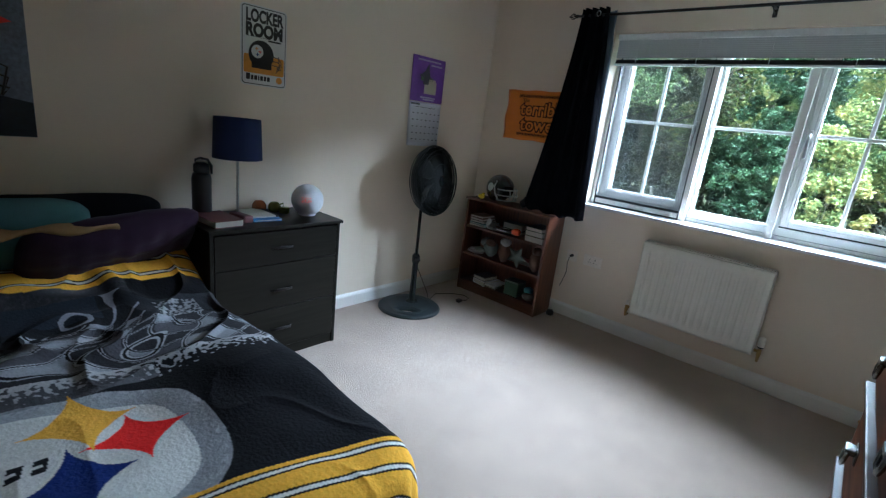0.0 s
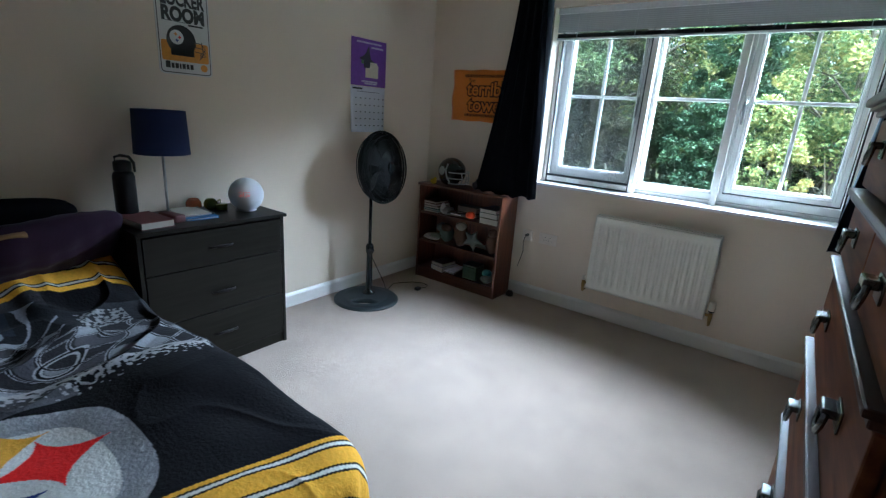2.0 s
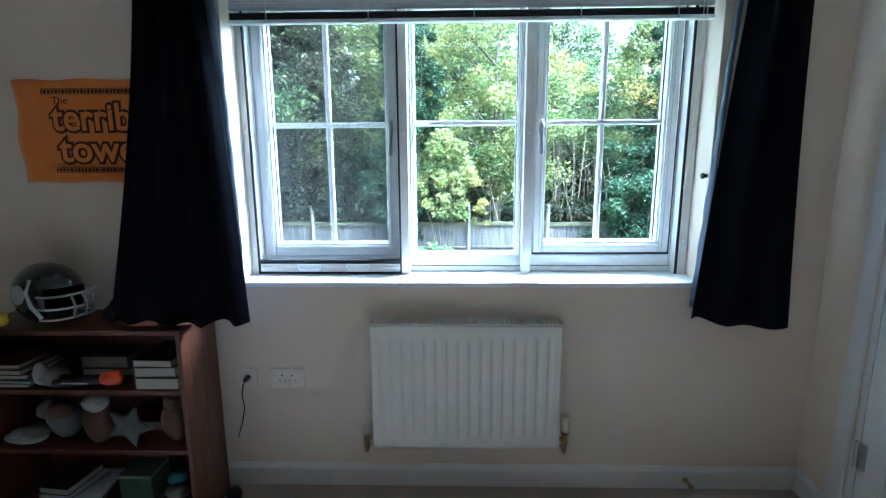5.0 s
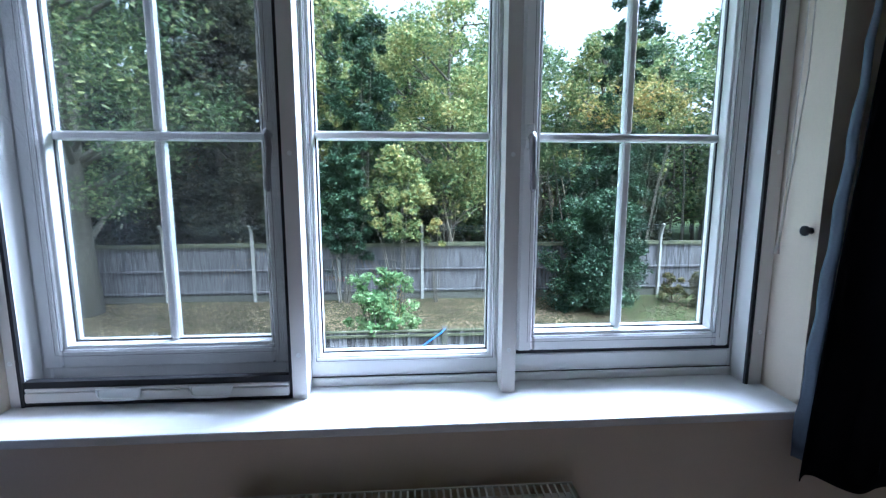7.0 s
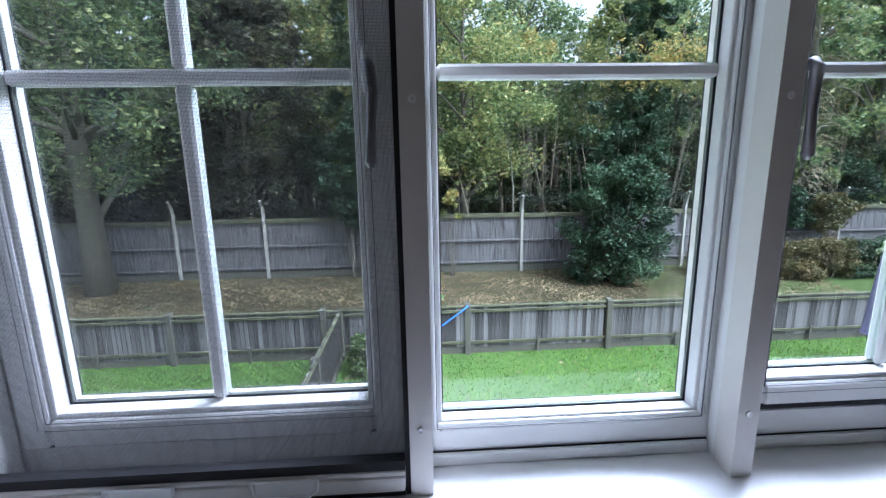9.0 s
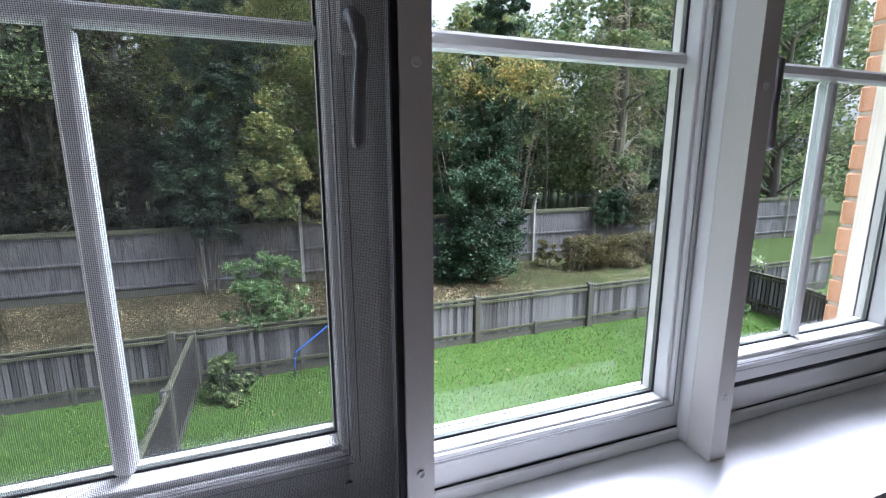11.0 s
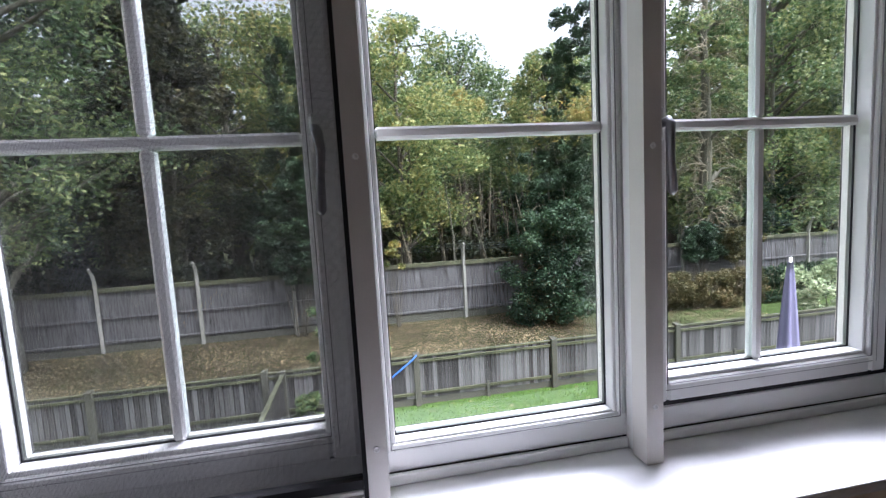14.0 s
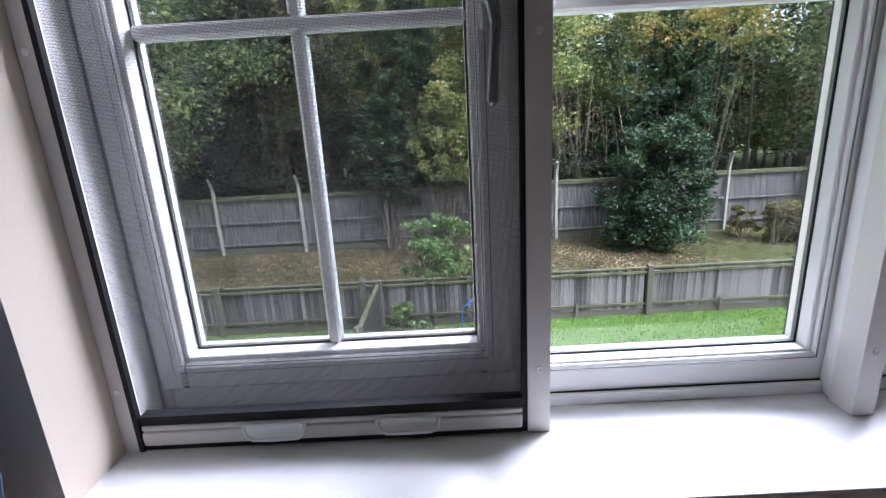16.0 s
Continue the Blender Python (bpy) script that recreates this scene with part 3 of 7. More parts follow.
def board_mesh(w, h, name):
    bm = bmesh.new()
    vs = [(0, 0.0), (w, 0.016), (w, 0.033), (0, 0.010)]
    lo = [bm.verts.new((x, -y, 0)) for x, y in vs]
    hi = [bm.verts.new((x, -y, h)) for x, y in vs]
    for i in range(4):
        bm.faces.new((lo[i], lo[(i + 1) % 4], hi[(i + 1) % 4], hi[i]))
    bm.faces.new(lo[::-1])
    bm.faces.new(hi)
    bmesh.ops.recalc_face_normals(bm, faces=bm.faces)
    me = bpy.data.meshes.new(name)
    bm.to_mesh(me)
    bm.free()
    me.materials.append(M_BOARD)
    return me


def closeboard(name, x0, y0, x1, y1, zb, h, label, posts=(True, True), far=False):
    """One bay of feather-edge fencing between two posts."""
    L = math.hypot(x1 - x0, y1 - y0)
    ob = thing(name, (x0, y0, zb), math.degrees(math.atan2(y1 - y0, x1 - x0)), label, "fence", "fence bays")
    gb = boxed("gravel_board", (0.06, L - 0.06, -0.012, 0.018, 0.0, 0.14), M_POST, ob)
    # added sheet behind the boards; its dark colour is the gaps' shade
    boxed("backing_board", (0.06, L - 0.06, 0.001, 0.008, 0.141, h - 0.036), M_GAPSHADE, ob)
    boxed("cap_rail", (0.0, L, -0.045, 0.035, h - 0.035, h), M_RAIL, ob, 0.005)
    for z in (0.22, h - 0.14) if not far else (0.25, h * 0.55, h - 0.2):
        boxed("rail", (0.05, L - 0.05, -0.052, -0.021, z, z + 0.06), M_RAIL, ob, 0.004)
    boxed("mid_stake", (L / 2 - 0.03, L / 2 + 0.03, -0.075, -0.0535, -0.05, 0.34), M_POST, ob)
    if posts[0]:
        bm = bmesh.new()
        box(bm, -0.06, 0.06, -0.09, 0.05, -0.1, h + 0.06, 0.008)
        for v in bm.verts:
            if v.co.z > h and v.co.y < -0.05:
                v.co.z -= 0.02
        part("post", bm, M_POST, ob)
    return ob


BOARDS = [board_mesh(0.082, 0.9, "fence_board"), board_mesh(0.077, 0.86, "fence_board")]
near = []
px = [-6.1, -3.17, -0.17, 2.75, 5.72, 8.70, 11.7, 14.7]
FY = 8.55
for a, b in zip(px, px[1:]):
    near.append((closeboard("garden_fence", a, FY, b, FY, -2.7, 1.04, "weathered close-boarded garden fence bay with a mossy rail"), b - a))
near.append((closeboard("garden_fence", 14.7, FY, 17.7, FY, -2.7, 1.04, "weathered close-boarded garden fence bay with a mossy rail"), 3.0))
div = []
for (a, b), (c, d), h in (((0.17, 8.46), (0.14, 6.35), 1.02), ((0.14, 6.35), (0.10, 4.5), 0.99), ((0.10, 4.5), (0.06, 2.6), 0.98), ((13.6, 8.46), (13.6, 7.1), 1.04), ((13.6, 7.1), (12.9, 5.2), 1.0), ((-8.2, 8.4), (-7.8, 6.4), 1.0)):
    div.append((closeboard("dividing_fence", a, b, c, d, -2.7, h, "weathered boarded fence bay dividing two gardens"), math.hypot(c - a, d - b)))

# far boundary fence
FFY = 14.38
fx = [-5.763 + 2.737 * i for i in range(-4, 13)]
for a, b in zip(fx, fx[1:]):
    zb = ground_z(a, FFY) - 0.02
    ob = thing("boundary_fence", (a, FFY, zb), 0, "tall grey boarded boundary fence bay with a cranked concrete post", "fence", "boundary fence bays")
    h = 1.93
    bm = bmesh.new()
    x = 0.07
    while x < b - a - 0.08:
        dz = rng.uniform(-0.012, 0.012)
        yy = rng.uniform(-0.004, 0.004)
        box(bm, x, x + 0.098, yy, yy + 0.014, 0.25, h + dz - 0.06)
        x += 0.1015
    part("board_run", bm, M_FARBOARD, ob, kind="stuff")
    boxed("gravel_board", (0.06, b - a - 0.06, -0.014, 0.02, 0, 0.235), M_POST, ob)
    for z in (0.3, 1.02):
        boxed("rail", (0.06, b - a - 0.06, -0.06, -0.006, z, z + 0.06), M_FARBOARD, ob, 0.005)
    boxed("cap_board", (0.06, b - a - 0.06, -0.062, 0.03, h - 0.13, h), M_RAIL, ob, 0.005)
    bm = bmesh.new()
    tube(bm, [(0, -0.02, -0.1), (0, -0.02, h + 0.12), (0.0, -0.08, h + 0.38), (-0.005, -0.22, h + 0.6)], [0.075, 0.07, 0.062, 0.05], 4)
    part("cranked_post", bm, M_CONC, ob)
    for k in range(3):
        bm = bmesh.new()
        y, z = -0.10 - 0.055 * k, h + 0.40 + 0.085 * k
        tube(bm, [(0, y, z), ((b - a) / 2, y, z - 0.03), (b - a, y, z)], 0.005, 4)
        part("wire", bm, M_FANBASE, ob)

# ---- outdoors: planting ----
DARKG, MIDG, YEL = (0.014, 0.034, 0.016), (0.06, 0.11, 0.022), (0.26, 0.21, 0.035)
L_IVY = leaf_mat("ivy_leaf", [(0.006, 0.016, 0.009), (0.023, 0.050, 0.025), (0.058, 0.100, 0.046)], 0.2, 0.5)
L_GREEN = leaf_mat("woodland_leaf", [(0.022, 0.046, 0.024), (0.070, 0.120, 0.050), (0.16, 0.215, 0.090), (0.34, 0.36, 0.15)], 0.4)
L_OAK = leaf_mat("autumn_leaf", [(0.035, 0.070, 0.030), (0.12, 0.175, 0.065), (0.26, 0.30, 0.11), (0.42, 0.35, 0.13)], 0.4)
L_GOLD = leaf_mat("golden_leaf", [(0.06, 0.09, 0.035), (0.19, 0.22, 0.075), (0.36, 0.32, 0.11), (0.44, 0.27, 0.085)], 0.45)
L_LIGHT = leaf_mat("pale_leaf", [(0.06, 0.12, 0.045), (0.17, 0.28, 0.11), (0.36, 0.43, 0.22)], 0.4)
L_VAR = leaf_mat("variegated_leaf", [(0.10, 0.17, 0.07), (0.35, 0.42, 0.24), (0.60, 0.62, 0.42)], 0.3)
L_BROWN = leaf_mat("brown_hedge_leaf", [(0.035, 0.045, 0.018), (0.085, 0.085, 0.032), (0.17, 0.12, 0.05)], 0.3)
# near-black leaf colour with the shade under the trees put into it
L_SHADE = leaf_mat("shade_dark_leaf", [(0.006, 0.010, 0.006), (0.016, 0.025, 0.012), (0.040, 0.048, 0.022), (0.10, 0.085, 0.035)], 0.3)
L_FALL = leaf_mat("fallen_leaf", [(0.020, 0.014, 0.010), (0.070, 0.050, 0.032), (0.13, 0.095, 0.055), (0.31, 0.235, 0.14)], 0.0)
M_BARK = mat("bark", (0.085, 0.075, 0.055), rough=0.95, vary=0.4, scale=5, bump=1.0, bscale=30, bdist=0.02)
M_BARKL = mat("lichen_bark", (0.10, 0.095, 0.07), rough=0.95, vary=0.4, scale=4, bump=1.0, bscale=25, bdist=0.02)
M_TWIG = mat("pale_twig", (0.24, 0.20, 0.14), rough=0.9, vary=0.2)


def leaves(name, centers, spread, count, size, material, parent, seed, flat=0.0, label=""):
    """Many small folded leaves scattered round clump centres."""
    r = np.random.RandomState(seed)
    c = np.asarray(centers, float)
    idx = r.randint(0, len(c), count)
    sp_ = np.asarray(spread, float)
    sp_ = sp_[idx][:, None] if sp_.ndim else sp_
    d = r.normal(0, 1, (count, 3))
    d /= np.linalg.norm(d, axis=1)[:, None]
    p = c[idx] + d * (r.rand(count)[:, None] ** 0.45) * sp_ * np.array([1, 1, 0.8])
    u = r.normal(0, 1, (count, 3))
    u[:, 2] *= 0.6
    u /= np.linalg.norm(u, axis=1)[:, None]
    w = r.normal(0, 1, (count, 3))
    w[:, 2] = w[:, 2] * (1 - flat)
    v = np.cross(u, w)
    v /= np.linalg.norm(v, axis=1)[:, None]
    nn = np.cross(u, v)
    s = size * (0.6 + 0.8 * r.rand(count))[:, None]
    q = np.stack([p - u * s, p + v * s * 0.55 + nn * s * 0.18, p + u * s, p - v * s * 0.55 + nn * s * 0.18], 1).reshape(-1, 3)
    f = np.arange(count * 4).reshape(-1, 4)
    me = bpy.data.meshes.new(name)
    me.from_pydata(q.tolist(), [], f.tolist())
    me.materials.append(material)
    ob = new(name, me)
    ob.parent = parent
    return tagged(ob, label)


def tree(at, height, trunk_r, crown_r, crown_z, material, nleaf, size, seed, label, name="tree", bark=None, lean=0.0, clumps=34, cspread=0.31, inner=0.25):
    """A tapered trunk with limbs, and a crown of leaf clumps at the limb ends."""
    r = random.Random(seed)
    ob = thing(name, at, 0, label, "tree", "woodland trees")
    bm = bmesh.new()
    pts = [(lean * (i / 6) ** 1.5 + r.uniform(-0.08, 0.08) * (i > 0), r.uniform(-0.08, 0.08) * (i > 0), -0.2 + (height * 0.9 + 0.2) * i / 6) for i in range(7)]
    tube(bm, pts, [trunk_r * (1.25 if i == 0 else 1 - 0.13 * i) for i in range(7)], 9)
    centers, spreads = [], []
    for k in range(clumps):
        a = r.uniform(0, 2 * math.pi)
        t = r.random()
        zz = crown_z + (height - crown_z) * t
        rad = crown_r * (math.sin(math.pi * (0.18 + 0.78 * t)) ** 0.7) * (inner + (1 - inner) * r.random() ** 0.5)
        c = Vector((lean * (zz / height) ** 1.5 + rad * math.cos(a), rad * math.sin(a), zz))
        centers.append(c)
        spreads.append(crown_r * cspread * r.uniform(0.6, 1.35))
        if k % 2 == 0:
            zs = max(min(zz - rad * r.uniform(0.3, 0.9), height * 0.85), height * 0.12)
            i = min(int((zs + 0.2) / (height * 0.9 + 0.2) * 6), 5)
            s0 = Vector(pts[i]).lerp(Vector(pts[i + 1]), 0.5)
            s0.z = zs
            mid = s0.lerp(c, 0.5) + Vector((r.uniform(-0.3, 0.3), r.uniform(-0.3, 0.3), r.uniform(0, 0.4)))
            tube(bm, [s0, mid, c], [trunk_r * 0.3, trunk_r * 0.18, 0.012], 5, cap=False)
    part("trunk", bm, bark or M_BARK, ob, smooth=True)
    leaves("crown", centers, spreads, int(nleaf * 2.0), size * 0.86, material, ob, seed)
    return ob


G = -2.5
WOODS = [
    # x, y, height, trunk, crown radius, crown base, material, leaves, leaf size, seed
    (-7.55, 13.3, 14.0, 0.36, 4.3, 3.3, L_GREEN, 15000, 0.085, 1, "large woodland tree with a thick grey trunk and hanging green branches"),
    (-14.0, 17.0, 13.0, 0.30, 4.4, 2.2, L_GREEN, 9000, 0.10, 2, "tall green woodland tree behind the boundary fence"),
    (-4.4, 17.4, 14.0, 0.24, 2.6, 1.2, L_SHADE, 13000, 0.09, 3, "tall ivy-covered woodland tree, leaves coloured dark for shade"),
    (-1.0, 19.5, 12.0, 0.22, 3.0, 3.0, L_OAK, 7000, 0.10, 4, "slender yellowing woodland tree"),
    (3.6, 17.0, 10.4, 0.18, 3.0, 3.2, L_OAK, 14000, 0.078, 6, "bright yellow-green young tree behind the boundary fence"),
    (7.0, 22.0, 11.0, 0.20, 3.2, 3.8, L_GREEN, 6500, 0.10, 7, "thin green woodland tree"),
    (11.2, 21.0, 10.5, 0.25, 2.9, 3.6, L_OAK, 7000, 0.10, 9, "yellow autumn woodland tree"),
    (15.1, 15.3, 13.0, 0.32, 1.7, 2.5, L_GREEN, 5000, 0.085, 10, "tall bare trunk wrapped in twigs with thin foliage"),
    (20.3, 17.5, 13.0, 0.30, 3.8, 1.8, L_GREEN, 12000, 0.10, 11, "full bright green woodland tree"),
    (22.5, 20.0, 14.0, 0.30, 4.2, 2.0, L_OAK, 8000, 0.11, 12, "green and yellow woodland tree"),
    (-9.5, 21.0, 14.5, 0.28, 4.5, 2.0, L_IVY, 8000, 0.12, 13, "dark woodland tree deep in the wood"),
    (-4.0, 24.0, 13.5, 0.26, 4.0, 2.4, L_OAK, 6000, 0.13, 14, "yellowing tree deep in the wood"),
    (2.2, 23.5, 11.5, 0.24, 3.5, 3.4, L_GREEN, 7000, 0.12, 15, "green tree deep in the wood"),
    (15.5, 24.0, 10.8, 0.26, 4.2, 1.8, L_GREEN, 7000, 0.12, 16, "green tree deep in the wood"),
    (27.0, 17.0, 14.0, 0.30, 4.6, 1.8, L_GREEN, 8000, 0.12, 17, "green woodland tree at the edge of the gardens"),
    (-19.0, 22.0, 14.5, 0.30, 5.0, 1.5, L_GREEN, 8000, 0.13, 18, "green woodland tree at the edge of the gardens"),
]
for x, y, h, tr, cr, cz, mt, nl, sz, sd, lb in WOODS:
    tree((x, y, G), h, tr, cr, cz, mt, nl, sz, sd, lb, bark=M_BARKL if sd in (1, 10) else None, clumps=90 if cr > 3 else 70, cspread=0.26)
ft = tree((5.2, 27.0, G), 11.8, 0.2, 4.2, 1.5, L_GREEN, 5000, 0.16, 30, "woodland tree far behind the others")
for x, y, a, s in ((-1, 30, 50, 1.2), (10.5, 28, 130, 0.92), (17, 31, 200, 1.15), (24, 27, 300, 1.3), (31, 24, 10, 1.3), (-8, 31, 77, 1.35), (-15, 29, 160, 1.4), (-23, 28, 240, 1.4), (6, 35, 20, 1.0), (-30, 24, 20, 1.3), (37, 21, 20, 1.3)):
    c = copy_thing(ft, pose(x, y, G, 0, 0, a))
    c.scale = (s, s, s)


def shrub(name, at, rx, ry, h, material, nleaf, size, seed, label, n=26, twigs=10, low=0.1):
    r = random.Random(seed)
    ob = thing(name, at, 0, label, "shrub")
    cs, ss = [], []
    bm = bmesh.new()
    for k in range(n):
        a, q, t = r.uniform(0, 6.283), r.random() ** 0.5, r.random()
        w = math.sin(math.pi * (0.25 + 0.65 * t)) ** 0.6 * r.uniform(0.8, 1.2)
        c = Vector((rx * q * w * math.cos(a), ry * q * w * math.sin(a), h * (low + (0.95 - low) * t)))
        cs.append(c)
        ss.append(min(rx, h) * r.uniform(0.18, 0.34) * (0.75 if n > 60 else 1))
        if k < twigs:
            b = Vector((c.x * 0.2, c.y * 0.2, -0.05))
            tube(bm, [b, b.lerp(c, 0.5) + Vector((0, 0, h * 0.08)), c * 1.06], [0.02, 0.012, 0.004], 5, cap=False)
    part("stems", bm, M_TWIG if material in (L_BROWN,) else M_BARK, ob)
    leaves("foliage", cs, ss, nleaf, size, material, ob, seed)
    return ob


shrub("ivy_mound", (7.85, 13.2, -2.5), 1.55, 1.1, 3.7, L_IVY, 20000, 0.055, 41, "dark rounded ivy mound in front of the boundary fence", 60, low=0.03)
shrub("ivy_mound", (9.0, 15.6, -2.5), 1.6, 1.3, 7.2, L_IVY, 18000, 0.062, 42, "tall dark ivy growth behind the boundary fence", 110)
# dense growth where the wood is dark; its leaf colour holds the shade
shrub("shaded_column", (-4.0, 15.9, -2.5), 1.6, 1.0, 11.5, L_SHADE, 26000, 0.075, 59, "tall creeper-smothered tree, leaves coloured near-black for deep shade", 170, 20, low=0.06)
shrub("shaded_column", (-9.0, 16.4, -2.5), 2.4, 1.0, 7.5, L_SHADE, 20000, 0.085, 61, "wide thicket behind the boundary fence, leaves coloured dark for deep shade", 120, 20, low=0.06)
shrub("ivy_column", (0.45, 15.2, -2.5), 1.35, 1.1, 9.6, L_IVY, 26000, 0.060, 52, "dark ivy-clad tree rising behind the boundary fence", 170, 24, low=0.08)
shrub("ivy_column", (10.9, 17.6, -2.5), 1.35, 1.2, 12.2, L_IVY, 20000, 0.070, 53, "tall ivy-covered tree against the sky", 150, 24, low=0.1)
shrub("sapling", (1.45, 8.98, -2.69), 0.80, 0.42, 2.4, L_LIGHT, 4200, 0.052, 43, "young pale green sapling beside the garden fence", 70, 30, low=0.25)
shrub("ivy_mound", (7.75, 12.95, -2.55), 1.45, 0.9, 2.3, L_IVY, 9000, 0.055, 55, "low dark ivy spreading at the foot of a taller mound", 60, low=0.0)
shrub("garden_shrub", (0.72, 7.8, -2.7), 0.46, 0.42, 0.8, L_GREEN, 2600, 0.045, 44, "low bright green shrub against the fence", 18)
shrub("variegated_shrub", (14.3, 9.6, -2.65), 1.15, 0.8, 2.05, L_VAR, 6500, 0.055, 45, "white and green variegated shrub beyond the garden fence", 28)
shrub("garden_shrub", (12.1, 7.3, -2.7), 0.35, 0.35, 0.8, L_GREEN, 900, 0.045, 46, "low green shrub beside the dividing fence", 12)
shrub("dry_grass_clump", (10.7, 13.4, -2.5), 0.5, 0.4, 0.95, L_BROWN, 1200, 0.05, 47, "dry brown grass clump before the fence", 14)
shrub("woodland_bush", (13.9, 13.95, -2.5), 0.85, 0.35, 2.75, L_IVY, 9000, 0.055, 48, "dark woodland bush hanging over the boundary fence", 64, low=0.5)
shrub("woodland_bush", (15.4, 13.95, -2.5), 0.8, 0.35, 2.4, L_BROWN, 5600, 0.055, 49, "yellow-brown woodland bush over the boundary fence", 50, low=0.55)
shrub("woodland_bush", (16.6, 15.7, -2.5), 1.9, 1.0, 3.6, L_IVY, 6500, 0.08, 50, "dark woodland bush hanging over the boundary fence", 34)
shrub("orange_bough", (1.75, 14.0, -2.5), 0.95, 0.3, 5.2, L_OAK, 7500, 0.06, 51, "hanging bough of orange and yellow leaves over the boundary fence", 60, low=0.42)
shrub("golden_bough", (10.2, 15.5, -2.5), 2.3, 0.6, 7.7, L_GOLD, 3400, 0.062, 56, "thin tree with a spray of golden autumn leaves high up", 64, 12, low=0.74)
shrub("golden_bough", (6.6, 18.2, -2.5), 1.2, 0.6, 8.6, L_GOLD, 1500, 0.070, 57, "thin tree with a spray of golden autumn leaves high up", 22, 7, low=0.8)
shrub("golden_bough", (2.9, 13.9, -2.5), 0.45, 0.25, 2.9, L_GOLD, 700, 0.055, 58, "orange autumn twigs hanging over the boundary fence", 14, 5, low=0.62)
shrub("hanging_ivy", (-0.1, 13.95, -2.5), 0.95, 0.32, 5.0, L_IVY, 11000, 0.055, 54, "dark ivy hanging over the boundary fence", 75, low=0.34)
# two in three bushes take the leaf colour with shade in it
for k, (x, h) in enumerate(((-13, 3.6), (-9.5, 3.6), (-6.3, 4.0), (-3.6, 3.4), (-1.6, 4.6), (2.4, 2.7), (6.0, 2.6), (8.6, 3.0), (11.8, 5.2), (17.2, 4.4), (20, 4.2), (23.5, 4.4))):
    shrub("understorey_bush", (x, 16.6 + (k % 3) * 0.9, -2.5), 1.9, 1.2, h, (L_SHADE, L_IVY, L_SHADE)[k % 3], 5200, 0.075, 60 + k, "tangled dark understorey bush in the wood", 26)

# the mass of the wood behind, its shade put into the leaf colour
wd = thing("far_wood", (0, 0, -2.5), 0, "dense wood closing the view, shade put into its leaf colour", "woodland", kind="stuff")
rr_ = random.Random(77)
cs = [(rr_.uniform(-45, 50), rr_.uniform(27, 37), rr_.uniform(0, 1) ** 0.8 * 8.2) for k in range(700)]
cs = [(x, y, z * (0.80 if 3 < x * 30 / y < 14 else 1.25)) for x, y, z in cs]
leaves("foliage", cs, 1.5, 60000, 0.20, L_SHADE, wd, 78)
bm = bmesh.new()
for k in range(150):
    x, y = rr_.uniform(-30, 40), rr_.uniform(24, 34)
    h = rr_.uniform(5, 9)
    tube(bm, [(x, y, -0.1), (x + rr_.uniform(-0.4, 0.4), y, h)], [0.12, 0.05], 5, cap=False)
part("stem_run", bm, M_BARK, wd, kind="stuff")

# trimmed hedges along the fence
for nm, x0, x1, mt, sd, lb in (("clipped_hedge", 11.0, 14.8, L_BROWN, 71, "clipped browning hedge with bare twigs"), ("clipped_hedge", 14.9, 19.5, L_IVY, 72, "clipped dark green hedge")):
    hd = thing(nm, (x0, 12.6, ground_z(x0, 12.6)), 0, lb, "hedge")
    cs = [(x, rng.uniform(-0.35, 0.35), z) for x in np.arange(0.15, x1 - x0, 0.28) for z in (0.2, 0.5, 0.8, 1.02)]
    leaves("foliage", cs, 0.26, 16000, 0.04, mt, hd, sd)
    bm = bmesh.new()
    for k in range(70):
        x, y = rng.uniform(0, x1 - x0), rng.uniform(-0.35, 0.35)
        tube(bm, [(x, y * 0.5, 0), (x + rng.uniform(-0.2, 0.2), y, 0.6), (x + rng.uniform(-0.3, 0.3), y, rng.uniform(1.0, 1.3))], [0.012, 0.007, 0.003], 4, cap=False)
    part("stems", bm, M_TWIG, hd)

# thin trunks standing in the wood and the bare twigs on the tall one
for k in range(34):
    x, y = rng.uniform(-14, 22), rng.uniform(17.5, 26)
    th = thing("slender_tree", (x, y, -2.5), 0, "slender bare trunk standing in the wood", "tree", "slender trunks")
    bm = bmesh.new()
    hh = rng.uniform(4, 9)
    tube(bm, [(0, 0, -0.1), (rng.uniform(-0.2, 0.2), 0, hh / 2), (rng.uniform(-0.5, 0.5), 0, hh)], [0.07, 0.05, 0.02], 6)
    part("stem", bm, M_BARKL if k % 3 == 0 else M_BARK, th)
for k in range(46):
    x, y = rng.uniform(0.5, 10.0), rng.uniform(15.2, 20.0)
    th = thing("young_tree", (x, y, -2.5), 0, "pale slender stem standing behind the boundary fence", "tree", "pale stems")
    bm = bmesh.new()
    hh, l1, l2 = rng.uniform(3.2, 6.5), rng.uniform(-0.25, 0.25), rng.uniform(-0.6, 0.6)
    tube(bm, [(0, 0, -0.1), (l1, 0, hh * 0.45), (l2, 0, hh)], [0.045, 0.032, 0.010], 5)
    for q in range(4):
        z = hh * rng.uniform(0.35, 0.85)
        a = rng.uniform(-1, 1)
        tube(bm, [(l1, 0, z), (l1 + a * 0.4, 0.1, z + 0.25), (l1 + a * 0.8, 0.15, z + 0.3)], [0.014, 0.009, 0.004], 4, cap=False)
    part("stem", bm, (M_TWIG, M_BARKL, M_BARK)[k % 3], th)
tw = thing("creeper_tangle", (15.1, 15.1, -2.5), 0, "pale bare creeper twigs tangled round a tall trunk", "creeper")
bm = bmesh.new()
